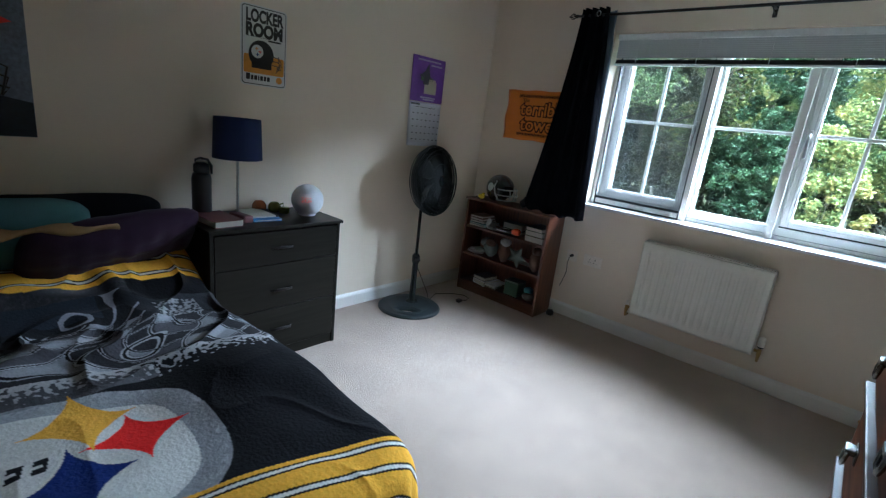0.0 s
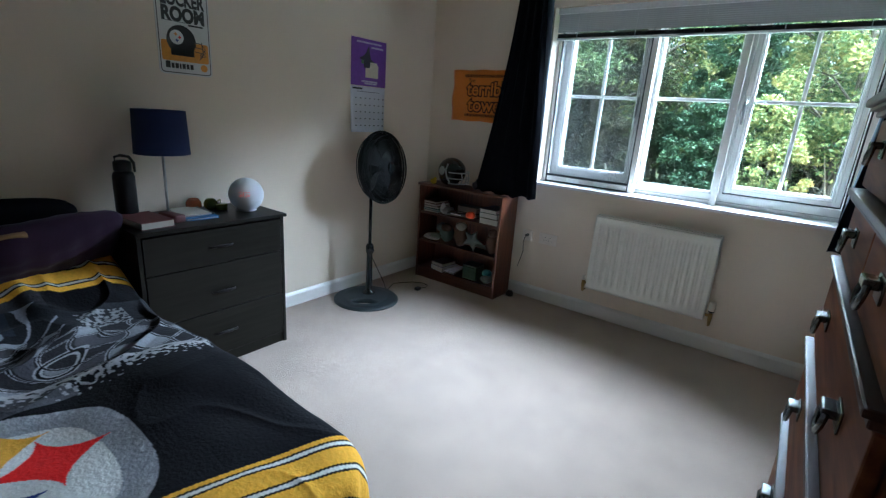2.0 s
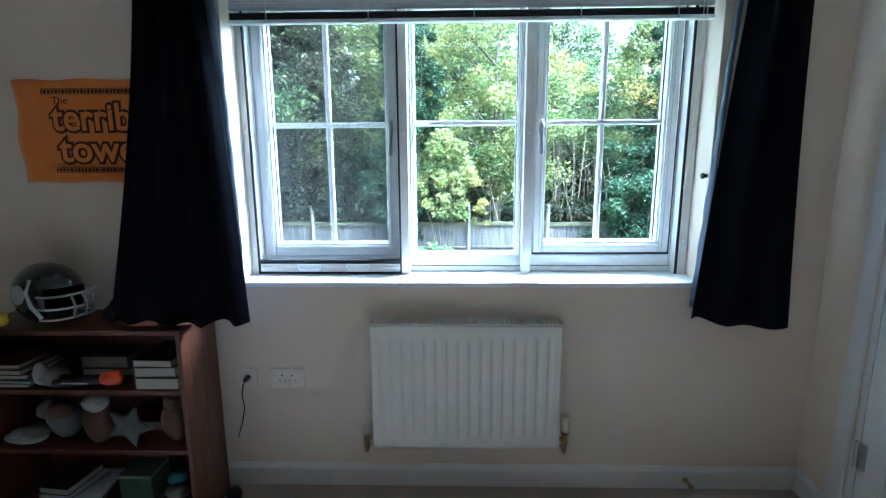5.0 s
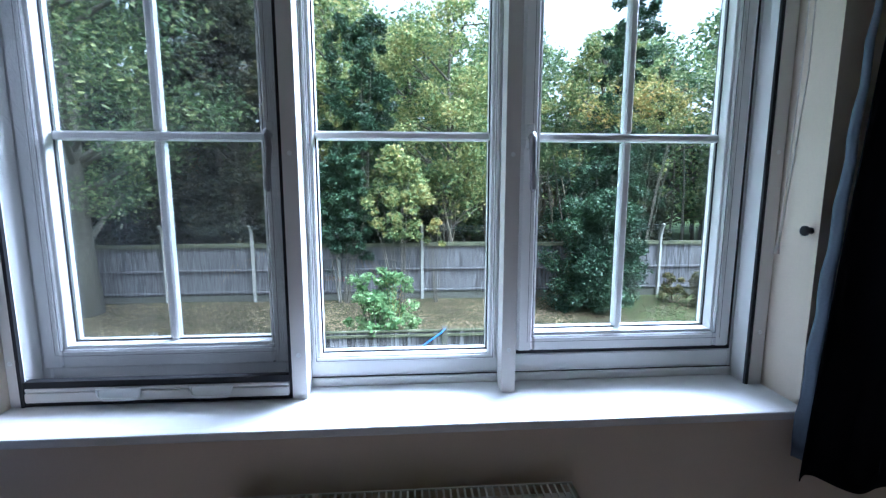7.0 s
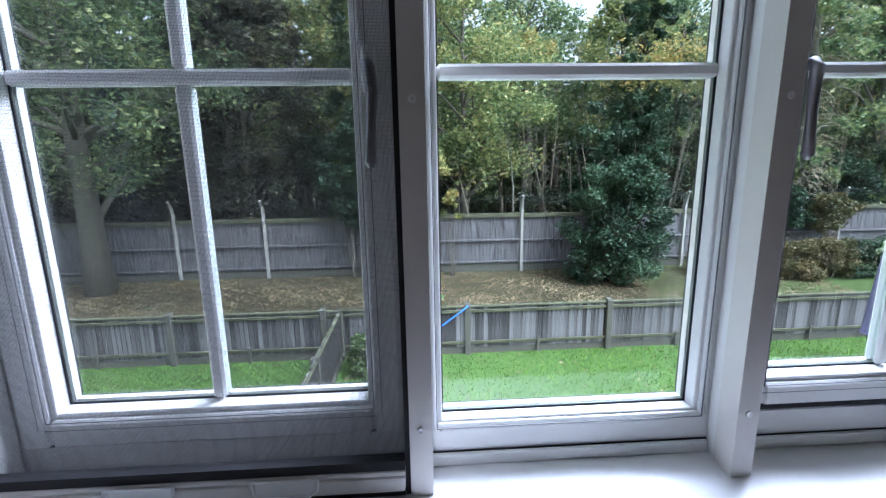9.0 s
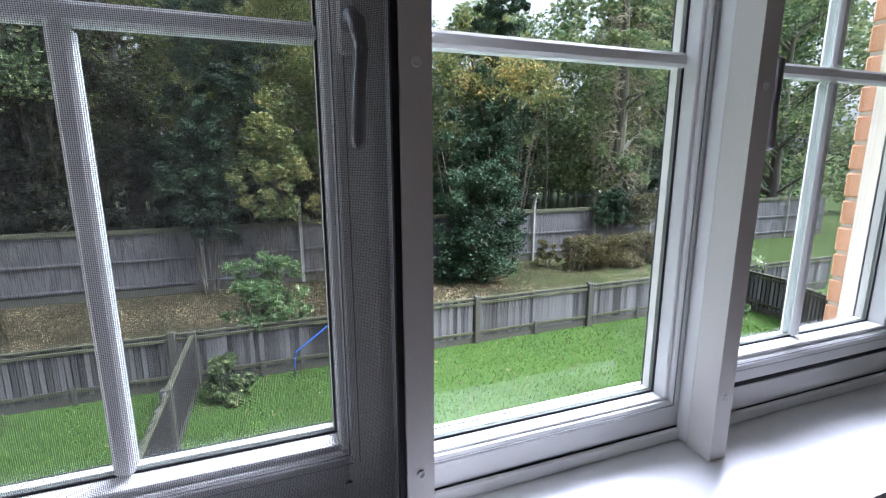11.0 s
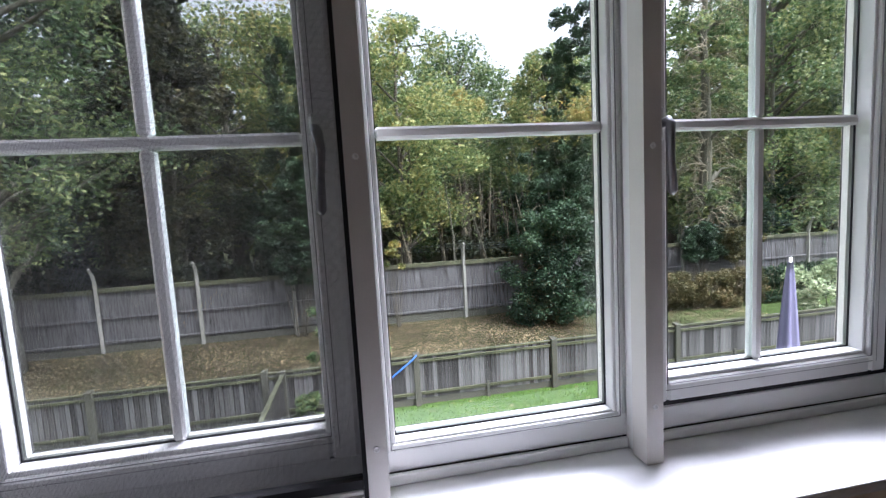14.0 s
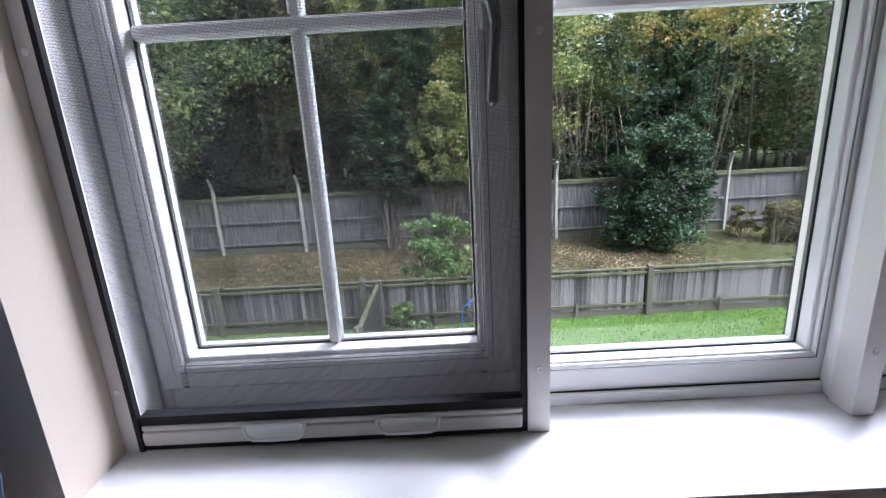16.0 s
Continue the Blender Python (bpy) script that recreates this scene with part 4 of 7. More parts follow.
for k in range(520):
    z, a = rng.uniform(2, 13.5), rng.uniform(0, 6.283)
    w = 0.35 + 0.6 * math.sin(min(z / 13.5, 1) * 3.0)
    p = Vector((0.3 * math.cos(a), 0.3 * math.sin(a), z))
    q = p + Vector((math.cos(a) * w, math.sin(a) * w, rng.uniform(-0.5, 0.1)))
    tube(bm, [p, p.lerp(q, 0.5) + Vector((0, 0, 0.12)), q, q + Vector((0, 0, -rng.uniform(0.2, 0.8)))], [0.018, 0.013, 0.009, 0.004], 3, cap=False)
part("twigs", bm, M_TWIG, tw, kind="stuff")

# fallen leaves
r = np.random.RandomState(9)
N = 44000
fx_ = r.uniform(-9, 14, N)
fy_ = 8.8 + 5.4 * r.rand(N)
keep = (fx_ < 8.5) | (r.rand(N) < 0.6)
fx_, fy_ = fx_[keep], fy_[keep]
lawn = 1000
fx_ = np.concatenate([fx_, r.uniform(-6, 13, lawn)])
fy_ = np.concatenate([fy_, r.uniform(2.5, 8.4, lawn)])
fz_ = np.array([ground_z(a, b) for a, b in zip(fx_, fy_)]) + 0.012
cen = np.stack([fx_, fy_, fz_], 1)
ang = r.rand(len(cen)) * 6.283
u = np.stack([np.cos(ang), np.sin(ang), r.uniform(-0.3, 0.3, len(cen))], 1)
v = np.stack([-np.sin(ang), np.cos(ang), r.uniform(-0.3, 0.3, len(cen))], 1)
s = (0.022 + 0.028 * r.rand(len(cen)))[:, None]
q = np.stack([cen - u * s, cen + v * s * 0.6 + [0, 0, 0.008], cen + u * s, cen - v * s * 0.6 + [0, 0, 0.008]], 1).reshape(-1, 3)
me = bpy.data.meshes.new("fallen_leaves")
me.from_pydata(q.tolist(), [], np.arange(len(q)).reshape(-1, 4).tolist())
me.materials.append(L_FALL)
tagged(new("fallen_leaves", me), "scattered brown and yellow fallen leaves on the ground", "leaves", kind="stuff")
# grass blades on the near lawn
r = np.random.RandomState(10)
N = 26000
gx, gy = r.uniform(-5, 12.5, N), r.uniform(3.0, 8.5, N)
gz = np.full(N, -2.7)
ang = r.rand(N) * 6.283
hh = 0.03 + 0.04 * r.rand(N)
dx, dy = 0.012 * np.cos(ang), 0.012 * np.sin(ang)
q = np.stack([np.stack([gx - dx, gy - dy, gz], 1), np.stack([gx + dx, gy + dy, gz], 1), np.stack([gx + dy * 2, gy - dx * 2, gz + hh], 1)], 1).reshape(-1, 3)
me = bpy.data.meshes.new("grass")
me.from_pydata(q.tolist(), [], np.arange(len(q)).reshape(-1, 3).tolist())
L_GRASS = leaf_mat("grass_blade", [(0.035, 0.085, 0.015), (0.10, 0.185, 0.028), (0.17, 0.25, 0.05)], 0.3)
me.materials.append(L_GRASS)
tagged(new("grass", me), "short green lawn grass", "grass", kind="stuff")

# folded parasol and the blue clothes line prop
um = thing("folded_parasol", (10.35, 7.3, -2.7), 0, "folded lavender garden parasol on a white pole by the fence", "parasol")
bm = bmesh.new()
tube(bm, [(0, 0, 0), (0.03, 0, 2.6)], 0.028, 10)
part("pole", bm, M_UPVC, um, "white pole", smooth=True)
M_LAV = mat("lavender_canvas", (0.22, 0.20, 0.34), rough=0.85, vary=0.15)
bm = bmesh.new()
rings = []
for i in range(9):
    t = i / 8
    z = 2.5 - 1.9 * t
    ring = []
    for k in range(20):
        a = 2 * math.pi * k / 20
        rr = (0.04 + 0.135 * t ** 0.8) * (1 + 0.25 * math.cos(5 * a))
        ring.append(bm.verts.new((0.028 + rr * math.cos(a), rr * math.sin(a), z)))
    rings.append(ring)
for a, b in zip(rings, rings[1:]):
    for k in range(20):
        bm.faces.new((a[k], a[(k + 1) % 20], b[(k + 1) % 20], b[k]))
bm.faces.new(rings[0])
bm.faces.new(rings[-1][::-1])
part("canopy", bm, M_LAV, um, smooth=True)
M_BLUE = mat("blue_plastic", (0.03, 0.12, 0.45), rough=0.5)
pr = thing("blue_pole", (1.85, 8.3, -2.7), 0, "thin blue plastic pole leaning on the garden fence", "pole")
bm = bmesh.new()
tube(bm, [(0, -0.05, 0.42), (0.03, -0.05, 0.50), (0.82, 0.05, 1.03), (0.9, 0.1, 1.09)], 0.018, 8)
tube(bm, [(0, -0.05, 0.42), (-0.02, -0.05, 0.0)], 0.012, 6)
part("tube", bm, M_BLUE, pr, smooth=True)

# brick reveal outside the window
M_BR = (M_BRICK,)
bm = bmesh.new()
box(bm, WX0 - 0.6, WX0 - 0.145, 0.347, 0.45, -0.13, 3.0)
box(bm, WX1 + 0.145, WX1 + 0.8, 0.347, 0.45, -0.13, 3.0)
box(bm, WX0 - 0.144, WX1 + 0.144, 0.347, 0.45, 2.16, 3.0)
box(bm, WX0 - 0.144, WX1 + 0.144, 0.347, 0.43, -0.13, 0.86)
part("outer_wall", bm, M_MORTAR, kind="structure")
boxed("outer_sill", (WX0 - 0.03, WX1 + 0.0, 0.312, 0.43, 0.858, 0.897), M_UPVC, kind="structure", bevel=0.004)

# ---- door in the east wall ----
door = thing("door_1", (RX, DY1, 0), 0, "white panelled door, almost closed, with steel hinges", "door", kind="structure")
bm = bmesh.new()
aw = 0.068
box(bm, -0.018, 0.0, 0.004, aw, 0.0, DH + aw, 0.005)
box(bm, -0.018, 0.0, DY0 - DY1 - aw, DY0 - DY1 - 0.004, 0.0, DH + aw, 0.005)
box(bm, -0.018, 0.0, DY0 - DY1 - 0.004, 0.004, DH + 0.004, DH + aw, 0.005)
box(bm, 0.0005, 0.10, -0.022, -0.0005, 0, DH - 0.001)
box(bm, 0.0005, 0.10, DY0 - DY1 + 0.0005, DY0 - DY1 + 0.022, 0, DH - 0.001)
box(bm, 0.0005, 0.10, DY0 - DY1 + 0.022, -0.022, DH - 0.022, DH - 0.001)
part("door_frame", bm, M_DOOR, door)
leaf = thing("leaf", (-0.004, -0.026, 0.008), 0.0)
leaf.parent = door
leaf.rotation_euler = (0, 0, radians(-2.0))
LW = 0.748
bm = bmesh.new()
box(bm, 0.004, 0.036, -LW, 0, 0, 1.975, 0.002)
cols = [(-LW + 0.10, -LW / 2 - 0.05), (-LW / 2 + 0.05, -0.10)]
rows_ = [(0.20, 0.78), (0.94, 1.55), (1.64, 1.87)]
for y0, y1 in cols:
    for z0, z1 in rows_:
        for d, t in ((0.0, 0.014), (0.026, 0.008)):
            for a in ((y0 + d, y0 + d + t, z0 + d, z1 - d), (y1 - d - t, y1 - d, z0 + d, z1 - d), (y0 + d + t, y1 - d - t, z0 + d, z0 + d + t), (y0 + d + t, y1 - d - t, z1 - d - t, z1 - d)):
                box(bm, -0.002, 0.005, *a, 0.0025)
part("door_leaf", bm, M_DOOR, leaf)
for z in (0.29, 1.085, 1.80):
    bm = bmesh.new()
    box(bm, -0.004, 0.0035, -0.034, -0.004, z, z + 0.10, 0.001)
    for k in range(5):
        tube(bm, [(-0.008, 0.001, z + 0.0205 * k), (-0.008, 0.001, z + 0.0205 * k + 0.0185)], 0.0055, 8)
    part("hinge", bm, M_METAL, leaf, "steel butt hinge")
bm = bmesh.new()
tube(bm, [(0.004, -LW + 0.06, 1.0), (-0.045, -LW + 0.06, 1.0), (-0.05, -LW + 0.07, 1.0), (-0.05, -LW + 0.17, 1.0)], [0.01, 0.009, 0.009, 0.007], 8)
part("door_handle", bm, M_CHROME, leaf, "chrome lever door handle", smooth=True)

# ---- radiator ----
M_BRASS = mat("old_brass", (0.45, 0.30, 0.12), rough=0.35, metal=0.9)
rad = thing("radiator", (1.606, -0.092, 0.234), 0, "white ribbed panel radiator under the window", "radiator")
RW, RHH = 0.766, 0.536
bm = bmesh.new()
box(bm, 0, RW, 0.012, 0.016, 0, RHH - 0.001)
xs = [0.0]
cols = 17
prof = []
p = RW / cols
n = 204
grid = []
zs = [0, 0.012, 0.03, 0.05, 0.07, RHH - 0.075, RHH - 0.055, RHH - 0.035, RHH - 0.012, RHH]
for z in zs:
    row = []
    for i in range(n + 1):
        x = RW * i / n
        ph = (x / p) % 1.0
        rib = max(0.0, min(1.0, (0.5 - abs(ph - 0.5)) * 5 - 0.55)) if p * 0.3 < x < RW - p * 0.3 else 1.0
        k = 1.0 if 0.06 < z < RHH - 0.06 else 0.0
        edge = 0.006 if i in (0, n) or z in (0, RHH) else 0.0
        row.append((x, -0.006 + edge + 0.009 * (1 - rib) * k, z))
    grid.append(row)
sheet_mesh("front_panel", grid, M_RAD, rad, 0.0012)
bm = bmesh.new()
box(bm, 0.002, RW - 0.002, 0.0165, 0.062, 0.004, RHH - 0.0205)
part("rear_panel", bm, M_RAD, rad)
bm = bmesh.new()
box(bm, -0.002, RW + 0.002, -0.004, 0.0, RHH, RHH + 0.006, 0.001)
box(bm, -0.002, RW + 0.002, 0.060, 0.064, RHH, RHH + 0.006, 0.001)
for k in range(48):
    x = 0.008 + k * (RW - 0.02) / 47
    box(bm, x, x + 0.004, 0.0005, 0.0595, RHH, RHH + 0.004)
box(bm, -0.003, -0.0005, -0.004, 0.064, 0.02, RHH, 0.001)
box(bm, RW + 0.0005, RW + 0.003, -0.004, 0.064, 0.02, RHH, 0.001)
part("top_grille", bm, M_RAD, rad)
for x, s, nm in ((RW + 0.003, 1, "thermostat_valve"), (-0.003, -1, "lockshield_valve")):
    bm = bmesh.new()
    tube(bm, [(x, 0.03, 0.03), (x + s * 0.022, 0.03, 0.03)], 0.010, 10)
    tube(bm, [(x + s * 0.03, 0.03, -0.035), (x + s * 0.03, 0.03, 0.01), (x + s * 0.03, 0.03, 0.045)], [0.008, 0.0125, 0.011], 10)
    tube(bm, [(x + s * 0.03, 0.03, -0.035), (x + s * 0.03, 0.085, -0.038)], 0.0075, 8)
    v = part(nm, bm, M_BRASS, rad, "brass radiator valve", smooth=True)
    bm = bmesh.new()
    if s > 0:
        lathe(bm, [(0.010, 0.05), (0.017, 0.056), (0.0175, 0.062)], 16, (x + s * 0.03, 0.03, 0))
        part("collar", bm, M_BLACKP, v)
        bm = bmesh.new()
        lathe(bm, [(0.017, 0.0625), (0.019, 0.075), (0.018, 0.115), (0.015, 0.122)], 18, (x + s * 0.03, 0.03, 0))
    else:
        lathe(bm, [(0.011, 0.046), (0.012, 0.075), (0.009, 0.08)], 14, (x + s * 0.03, 0.03, 0))
    part("cap", bm, M_SOCKET, v, "white plastic cap", smooth=True)

# ---- sockets ----
M_HOLE = mat("socket_hole", (0.03, 0.03, 0.03), rough=0.8)


def socket(x0, w, z0, gangs, label):
    ob = thing("wall_socket", (x0, 0, z0), 0, label, "socket")
    boxed("faceplate", (0, w, -0.009, -0.0005, 0, 0.086), M_SOCKET, ob, 0.003, seg=2)
    for g in gangs:
        bm = bmesh.new()
        box(bm, g - 0.003, g + 0.003, -0.0096, -0.0088, 0.052, 0.060)
        box(bm, g - 0.0145, g - 0.0085, -0.0096, -0.0088, 0.030, 0.034)
        box(bm, g + 0.0085, g + 0.0145, -0.0096, -0.0088, 0.030, 0.034)
        part("pin_hole", bm, M_HOLE, ob)
    return ob


s2 = socket(1.158, 0.146, 0.458, (0.052, 0.094), "white double wall socket under the window")
for g in (0.015, 0.131):
    boxed("rocker_switch", (g - 0.006, g + 0.006, -0.0125, -0.0095, 0.048, 0.066), M_SOCKET, s2, 0.001)
s1 = socket(1.015, 0.086, 0.458, (), "white single wall socket with a black plug in it")
bm = bmesh.new()
bmesh.ops.create_cone(bm, segments=14, radius1=0.012, radius2=0.009, depth=0.03, cap_ends=True)
plug = thing("black_plug", (1.062, -0.024, 0.505), 0, "small black plug with a thin cable in the wall socket", "plug")
part("plug_body", bm, M_BLACKP, plug, rot=(90, 0, 0))
bm = bmesh.new()
tube(bm, [(0, -0.012, 0), (-0.006, -0.022, -0.02), (-0.016, -0.018, -0.06), (-0.013, -0.01, -0.13), (-0.03, -0.008, -0.20), (-0.055, 0.0, -0.27)], 0.0028, 6)
part("cable", bm, M_BLACKP, plug, smooth=True)
bm = bmesh.new()
stop = thing("door_stop", (2.945, -0.016, 0.045), 0, "small brass and rubber door stop on the skirting board", "door stop")
lathe(bm, [(0.013, -0.002), (0.013, -0.006), (0.006, -0.012), (0.006, -0.04), (0.011, -0.042), (0.011, -0.052)], 14, (0, 0, 0), "y")
part("stop_body", bm, M_BRASS, stop, smooth=True)

# ---- curtains ----
PZ, PY = 2.235, -0.10
pole = thing("curtain_pole", (0.80, PY, PZ), 0, "black metal curtain pole with caged finials", "curtain pole")
bm = bmesh.new()
tube(bm, [(0, 0, 0), (2.45, 0, 0)], 0.009, 12)
part("rod", bm, M_POLE, pole, smooth=True)
for x, s in ((0, -1), (2.45, 1)):
    bm = bmesh.new()
    lathe(bm, [(0.010, 0), (0.013, 0.004 * s), (0.010, 0.01 * s)], 12, (x, 0, 0), "x")
    for k in range(6):
        a = k * math.pi / 3
        tube(bm, [(x + s * (0.008 + 0.052 * t), 0.02 * math.sin(math.pi * t) * math.cos(a + t), 0.02 * math.sin(math.pi * t) * math.sin(a + t)) for t in (0, 0.2, 0.4, 0.6, 0.8, 1)], 0.0024, 5)
    lathe(bm, [(0.001, 0.055 * s), (0.006, 0.061 * s), (0.001, 0.068 * s)], 10, (x, 0, 0), "x")
    part("finial", bm, M_POLE, pole, "open twisted cage finial", smooth=True)
for x in (0.10, 1.19, 2.36):
    bm = bmesh.new()
    tube(bm, [(x, 0.098, 0.0), (x, 0.0, -0.004), (x, -0.012, -0.012)], 0.006, 8)
    tube(bm, [(x, 0.098, -0.03), (x, 0.04, -0.02), (x, 0.0, -0.012)], 0.004, 6)
    box(bm, x - 0.012, x + 0.012, 0.094, 0.0995, -0.045, 0.03, 0.002)
    part("bracket", bm, M_POLE, pole, smooth=False)


def curtain(x_top0, x_top1, x_bot0, x_bot1, z_bot, folds, seed, label, ybot, lining_edge=None, zr=0.0):
    """A pleated curtain on eyelets; its hem runs from x_bot0 to x_bot1."""
    r = random.Random(seed)
    ob = thing("curtain", ((x_top0 + x_top1) / 2, PY, 0), 0, label, "curtain")
    ox = (x_top0 + x_top1) / 2
    ph = [r.uniform(-0.4, 0.4) for _ in range(40)]
    rows, nr, nc = [], 44, 150
    for i in range(nr + 1):
        v = i / nr
        row = []
        for j in range(nc + 1):
            u = j / nc
            e = v ** 1.15
            x0 = x_top0 + (x_bot0 - x_top0) * e
            x1 = x_top1 + (x_bot1 - x_top1) * e
            x = x0 + (x1 - x0) * u
            amp = 0.030 * (1 - 0.45 * v) + 0.010 * math.sin(5 * u + seed) * v
            y = amp * math.sin(2 * math.pi * folds * u + 0.6 * math.sin(3 * v + ph[int(u * 12)] * 0.3)) + (ybot - PY) * v ** 1.5
            zb = z_bot + zr * u + 0.008 * math.sin(2 * math.pi * folds * u + 1.0) + 0.006 * math.sin(9 * u)
            z = PZ + 0.045 + (zb - PZ - 0.045) * v
            row.append((x - ox, y, z))
        rows.append(row)
    sheet_mesh("cloth", rows, M_CURTAIN, ob, 0.003, label="heavy black pleated cloth")
    if lining_edge:
        a0, a1, b0, b1 = lining_edge
        rows = []
        for i in range(31):
            v = i / 30
            row = []
            for j in range(9):
                u = j / 8
                x = (a0 + (b0 - a0) * v) * (1 - u) + (a1 + (b1 - a1) * v) * u
                row.append((x - ox, 0.035 + 0.012 * math.sin(u * 5 + v * 3) + (ybot - PY) * v ** 1.5 * 0.8 + 0.004 * math.sin(v * 55) * u, PZ + 0.03 + (z_bot + 0.012 - PZ) * v))
            rows.append(row)
        sheet_mesh("lining", rows, M_LINING, ob, 0.002, label="shiny blue-grey blackout lining turned to the window")
    for k in range(1):
        x = x_top0 + (x_top1 - x_top0) * 0.72 - ox
        bm = bmesh.new()
        for q in range(20):
            pass
        ring = [(x + 0.003, 0.022 * math.cos(2 * math.pi * q / 20), PZ + 0.022 * math.sin(2 * math.pi * q / 20)) for q in range(20)]
        tube(bm, [(x - 0.0 + 0.014 * math.cos(2 * math.pi * q / 20), -0.042, PZ + 0.017 * math.sin(2 * math.pi * q / 20)) for q in range(21)], 0.0035, 6, cap=False)
        part("eyelet", bm, M_CHROME, ob, "silver eyelet ring", smooth=True)
    return ob


curtain(0.835, 1.035, 0.672, 1.195, 0.822, 4, 3, "black blackout curtain drawn aside, hem over the bookcase", -0.235, lining_edge=(1.00, 1.078, 1.07, 1.155))
curtain(2.985, 3.175, 2.862, 3.232, 0.795, 2, 8, "black blackout curtain hanging beside the window", -0.105, zr=-0.035, lining_edge=(2.985, 2.955, 2.895, 2.872))

# ---- orange cloth on the wall ----
M_ORANGE = mat("orange_terry", (0.80, 0.25, 0.022), rough=0.95, vary=0.08, bump=0.9, bscale=500, sheen=0.3)
M_BROWNINK = mat("brown_ink", (0.07, 0.022, 0.012), rough=0.9)
tow = thing("orange_towel", (0.235, -0.003, 1.333), 0, "orange rally towel with dark brown lettering pinned to the wall", "towel")
TW, TH = 0.66, 0.392
grid = [[(TW * j / 30 + 0.006 * math.sin(i * 0.7), -0.004 - 0.003 * math.sin(j * 0.9 + i * 0.3), TH * i / 16 + 0.003 * math.sin(j * 0.6)) for j in range(31)] for i in range(17)]
sheet_mesh("towel_cloth", grid, M_ORANGE, tow, 0.003)
for dx, w, z, h in ((0.115, 0.50, 0.340, 0.014), (0.135, 0.46, 0.042, 0.013)):
    bm = bmesh.new()
    x = 0
    box(bm, dx, dx + w, -0.0125, -0.0115, z + h + 0.002, z + h + 0.004)
    box(bm, dx, dx + w, -0.0125, -0.0115, z - 0.004, z - 0.002)
    while x < w:
        s = 0.006 + 0.007 * abs(math.sin(x * 91))
        box(bm, dx + x, min(dx + x + s, dx + w), -0.0125, -0.0115, z, z + h)
        x += s + 0.004
    part("printed_band", bm, M_BROWNINK, tow)
for txt, z, sz, wd, x in (("terrible", 0.245, 0.145, 0.94, 0.35), ("towel", 0.125, 0.145, 1.02, 0.33)):
    a = letters("lettering", txt, sz, M_BROWNINK, tow, (x, -0.0115, z), (90, 0, 0), 0.0008, width=wd)
    a.data.offset = 0.0115
    b = letters("lettering_fill", txt, sz, M_ORANGE, tow, (x, -0.0145, z), (90, 0, 0), 0.0008, width=wd)
    b.data.offset = 0.002
letters("small_lettering", "The", 0.04, M_BROWNINK, tow, (0.185, -0.013, 0.312), (90, 0, 0), 0.0008)

# ---- wall hangings on the west wall ----
M_PURPLE = mat("purple_print", (0.16, 0.05, 0.36), rough=0.4, vary=0.25, scale=9)
M_PAPER = mat("calendar_paper", (0.62, 0.62, 0.70), rough=0.5, vary=0.03)
M_INK = mat("dark_ink", (0.03, 0.03, 0.04), rough=0.6)
M_CREAM = mat("cream_print", (0.62, 0.58, 0.42), rough=0.5)
M_GREENP = mat("green_print", (0.10, 0.22, 0.08), rough=0.5)
cal = thing("wall_calendar", (0.004, -0.925, 1.205), -90, "wall calendar with a purple picture above a page of dates", "calendar")
# local x runs along the wall, away from the camera side; local y points into the room
cal.rotation_euler = (0, 0, radians(90))
CW = 0.342
grid = [[(CW * j / 12, -0.004 - 0.010 * (1 - i / 12) ** 2 * (1 - j / 12), 0.322 * i / 12) for j in range(13)] for i in range(13)]
sheet_mesh("date_page", grid, M_PAPER, cal, 0.0012)
boxed("picture_page", (0.0, CW, -0.009, -0.005, 0.326, 0.642), M_PURPLE, cal)
bm = bmesh.new()
for rr in range(5):
    for cc in range(7):
        x, z = 0.035 + cc * 0.046, 0.045 + rr * 0.048
        yy = -0.0135 - 0.010 * (1 - z / 0.322) ** 2 * (1 - x / CW)
        box(bm, x, x + 0.014, yy - 0.0006, yy, z, z + 0.007)
box(bm, 0.015, 0.11, -0.0075, -0.0065, 0.300, 0.312)
box(bm, 0.06, 0.28, -0.0080, -0.0070, 0.284, 0.287)
part("printed_dates", bm, M_INK, cal, kind="stuff")
bm = bmesh.new()
box(bm, 0.135, 0.262, -0.0105, -0.0092, 0.385, 0.475)
box(bm, 0.15, 0.25, -0.0112, -0.0106, 0.465, 0.49)
part("picture_box", bm, M_CREAM, cal)
bm = bmesh.new()
for a in ([(0.10, 0.52), (0.19, 0.50), (0.175, 0.545), (0.165, 0.60), (0.135, 0.545)], [(0.075, 0.505), (0.215, 0.49), (0.2, 0.505), (0.09, 0.52)], [(0.12, 0.45), (0.175, 0.45), (0.18, 0.50), (0.115, 0.50)]):
    bm.faces.new([bm.verts.new((x, -0.0116, z)) for x, z in a])
r_ = bmesh.ops.extrude_face_region(bm, geom=list(bm.faces))
for v in [g for g in r_["geom"] if isinstance(g, bmesh.types.BMVert)]:
    v.co.y += 0.002
part("picture_hat", bm, M_INK, cal)
bm = bmesh.new()
box(bm, 0.095, 0.125, -0.0112, -0.0092, 0.475, 0.505, 0.003)
box(bm, 0.165, 0.215, -0.0108, -0.0092, 0.478, 0.499, 0.003)
part("picture_leaves", bm, M_GREENP, cal)
bm = bmesh.new()
for x, z, w in ((0.05, 0.612, 0.24), (0.19, 0.585, 0.12), (0.10, 0.352, 0.16), (0.13, 0.338, 0.11)):
    k = 0
    while k < w:
        box(bm, x + k, x + k + 0.009, -0.0104, -0.0092, z, z + 0.011)
        k += 0.0135
part("printed_words", bm, M_PAPER, cal, kind="stuff")

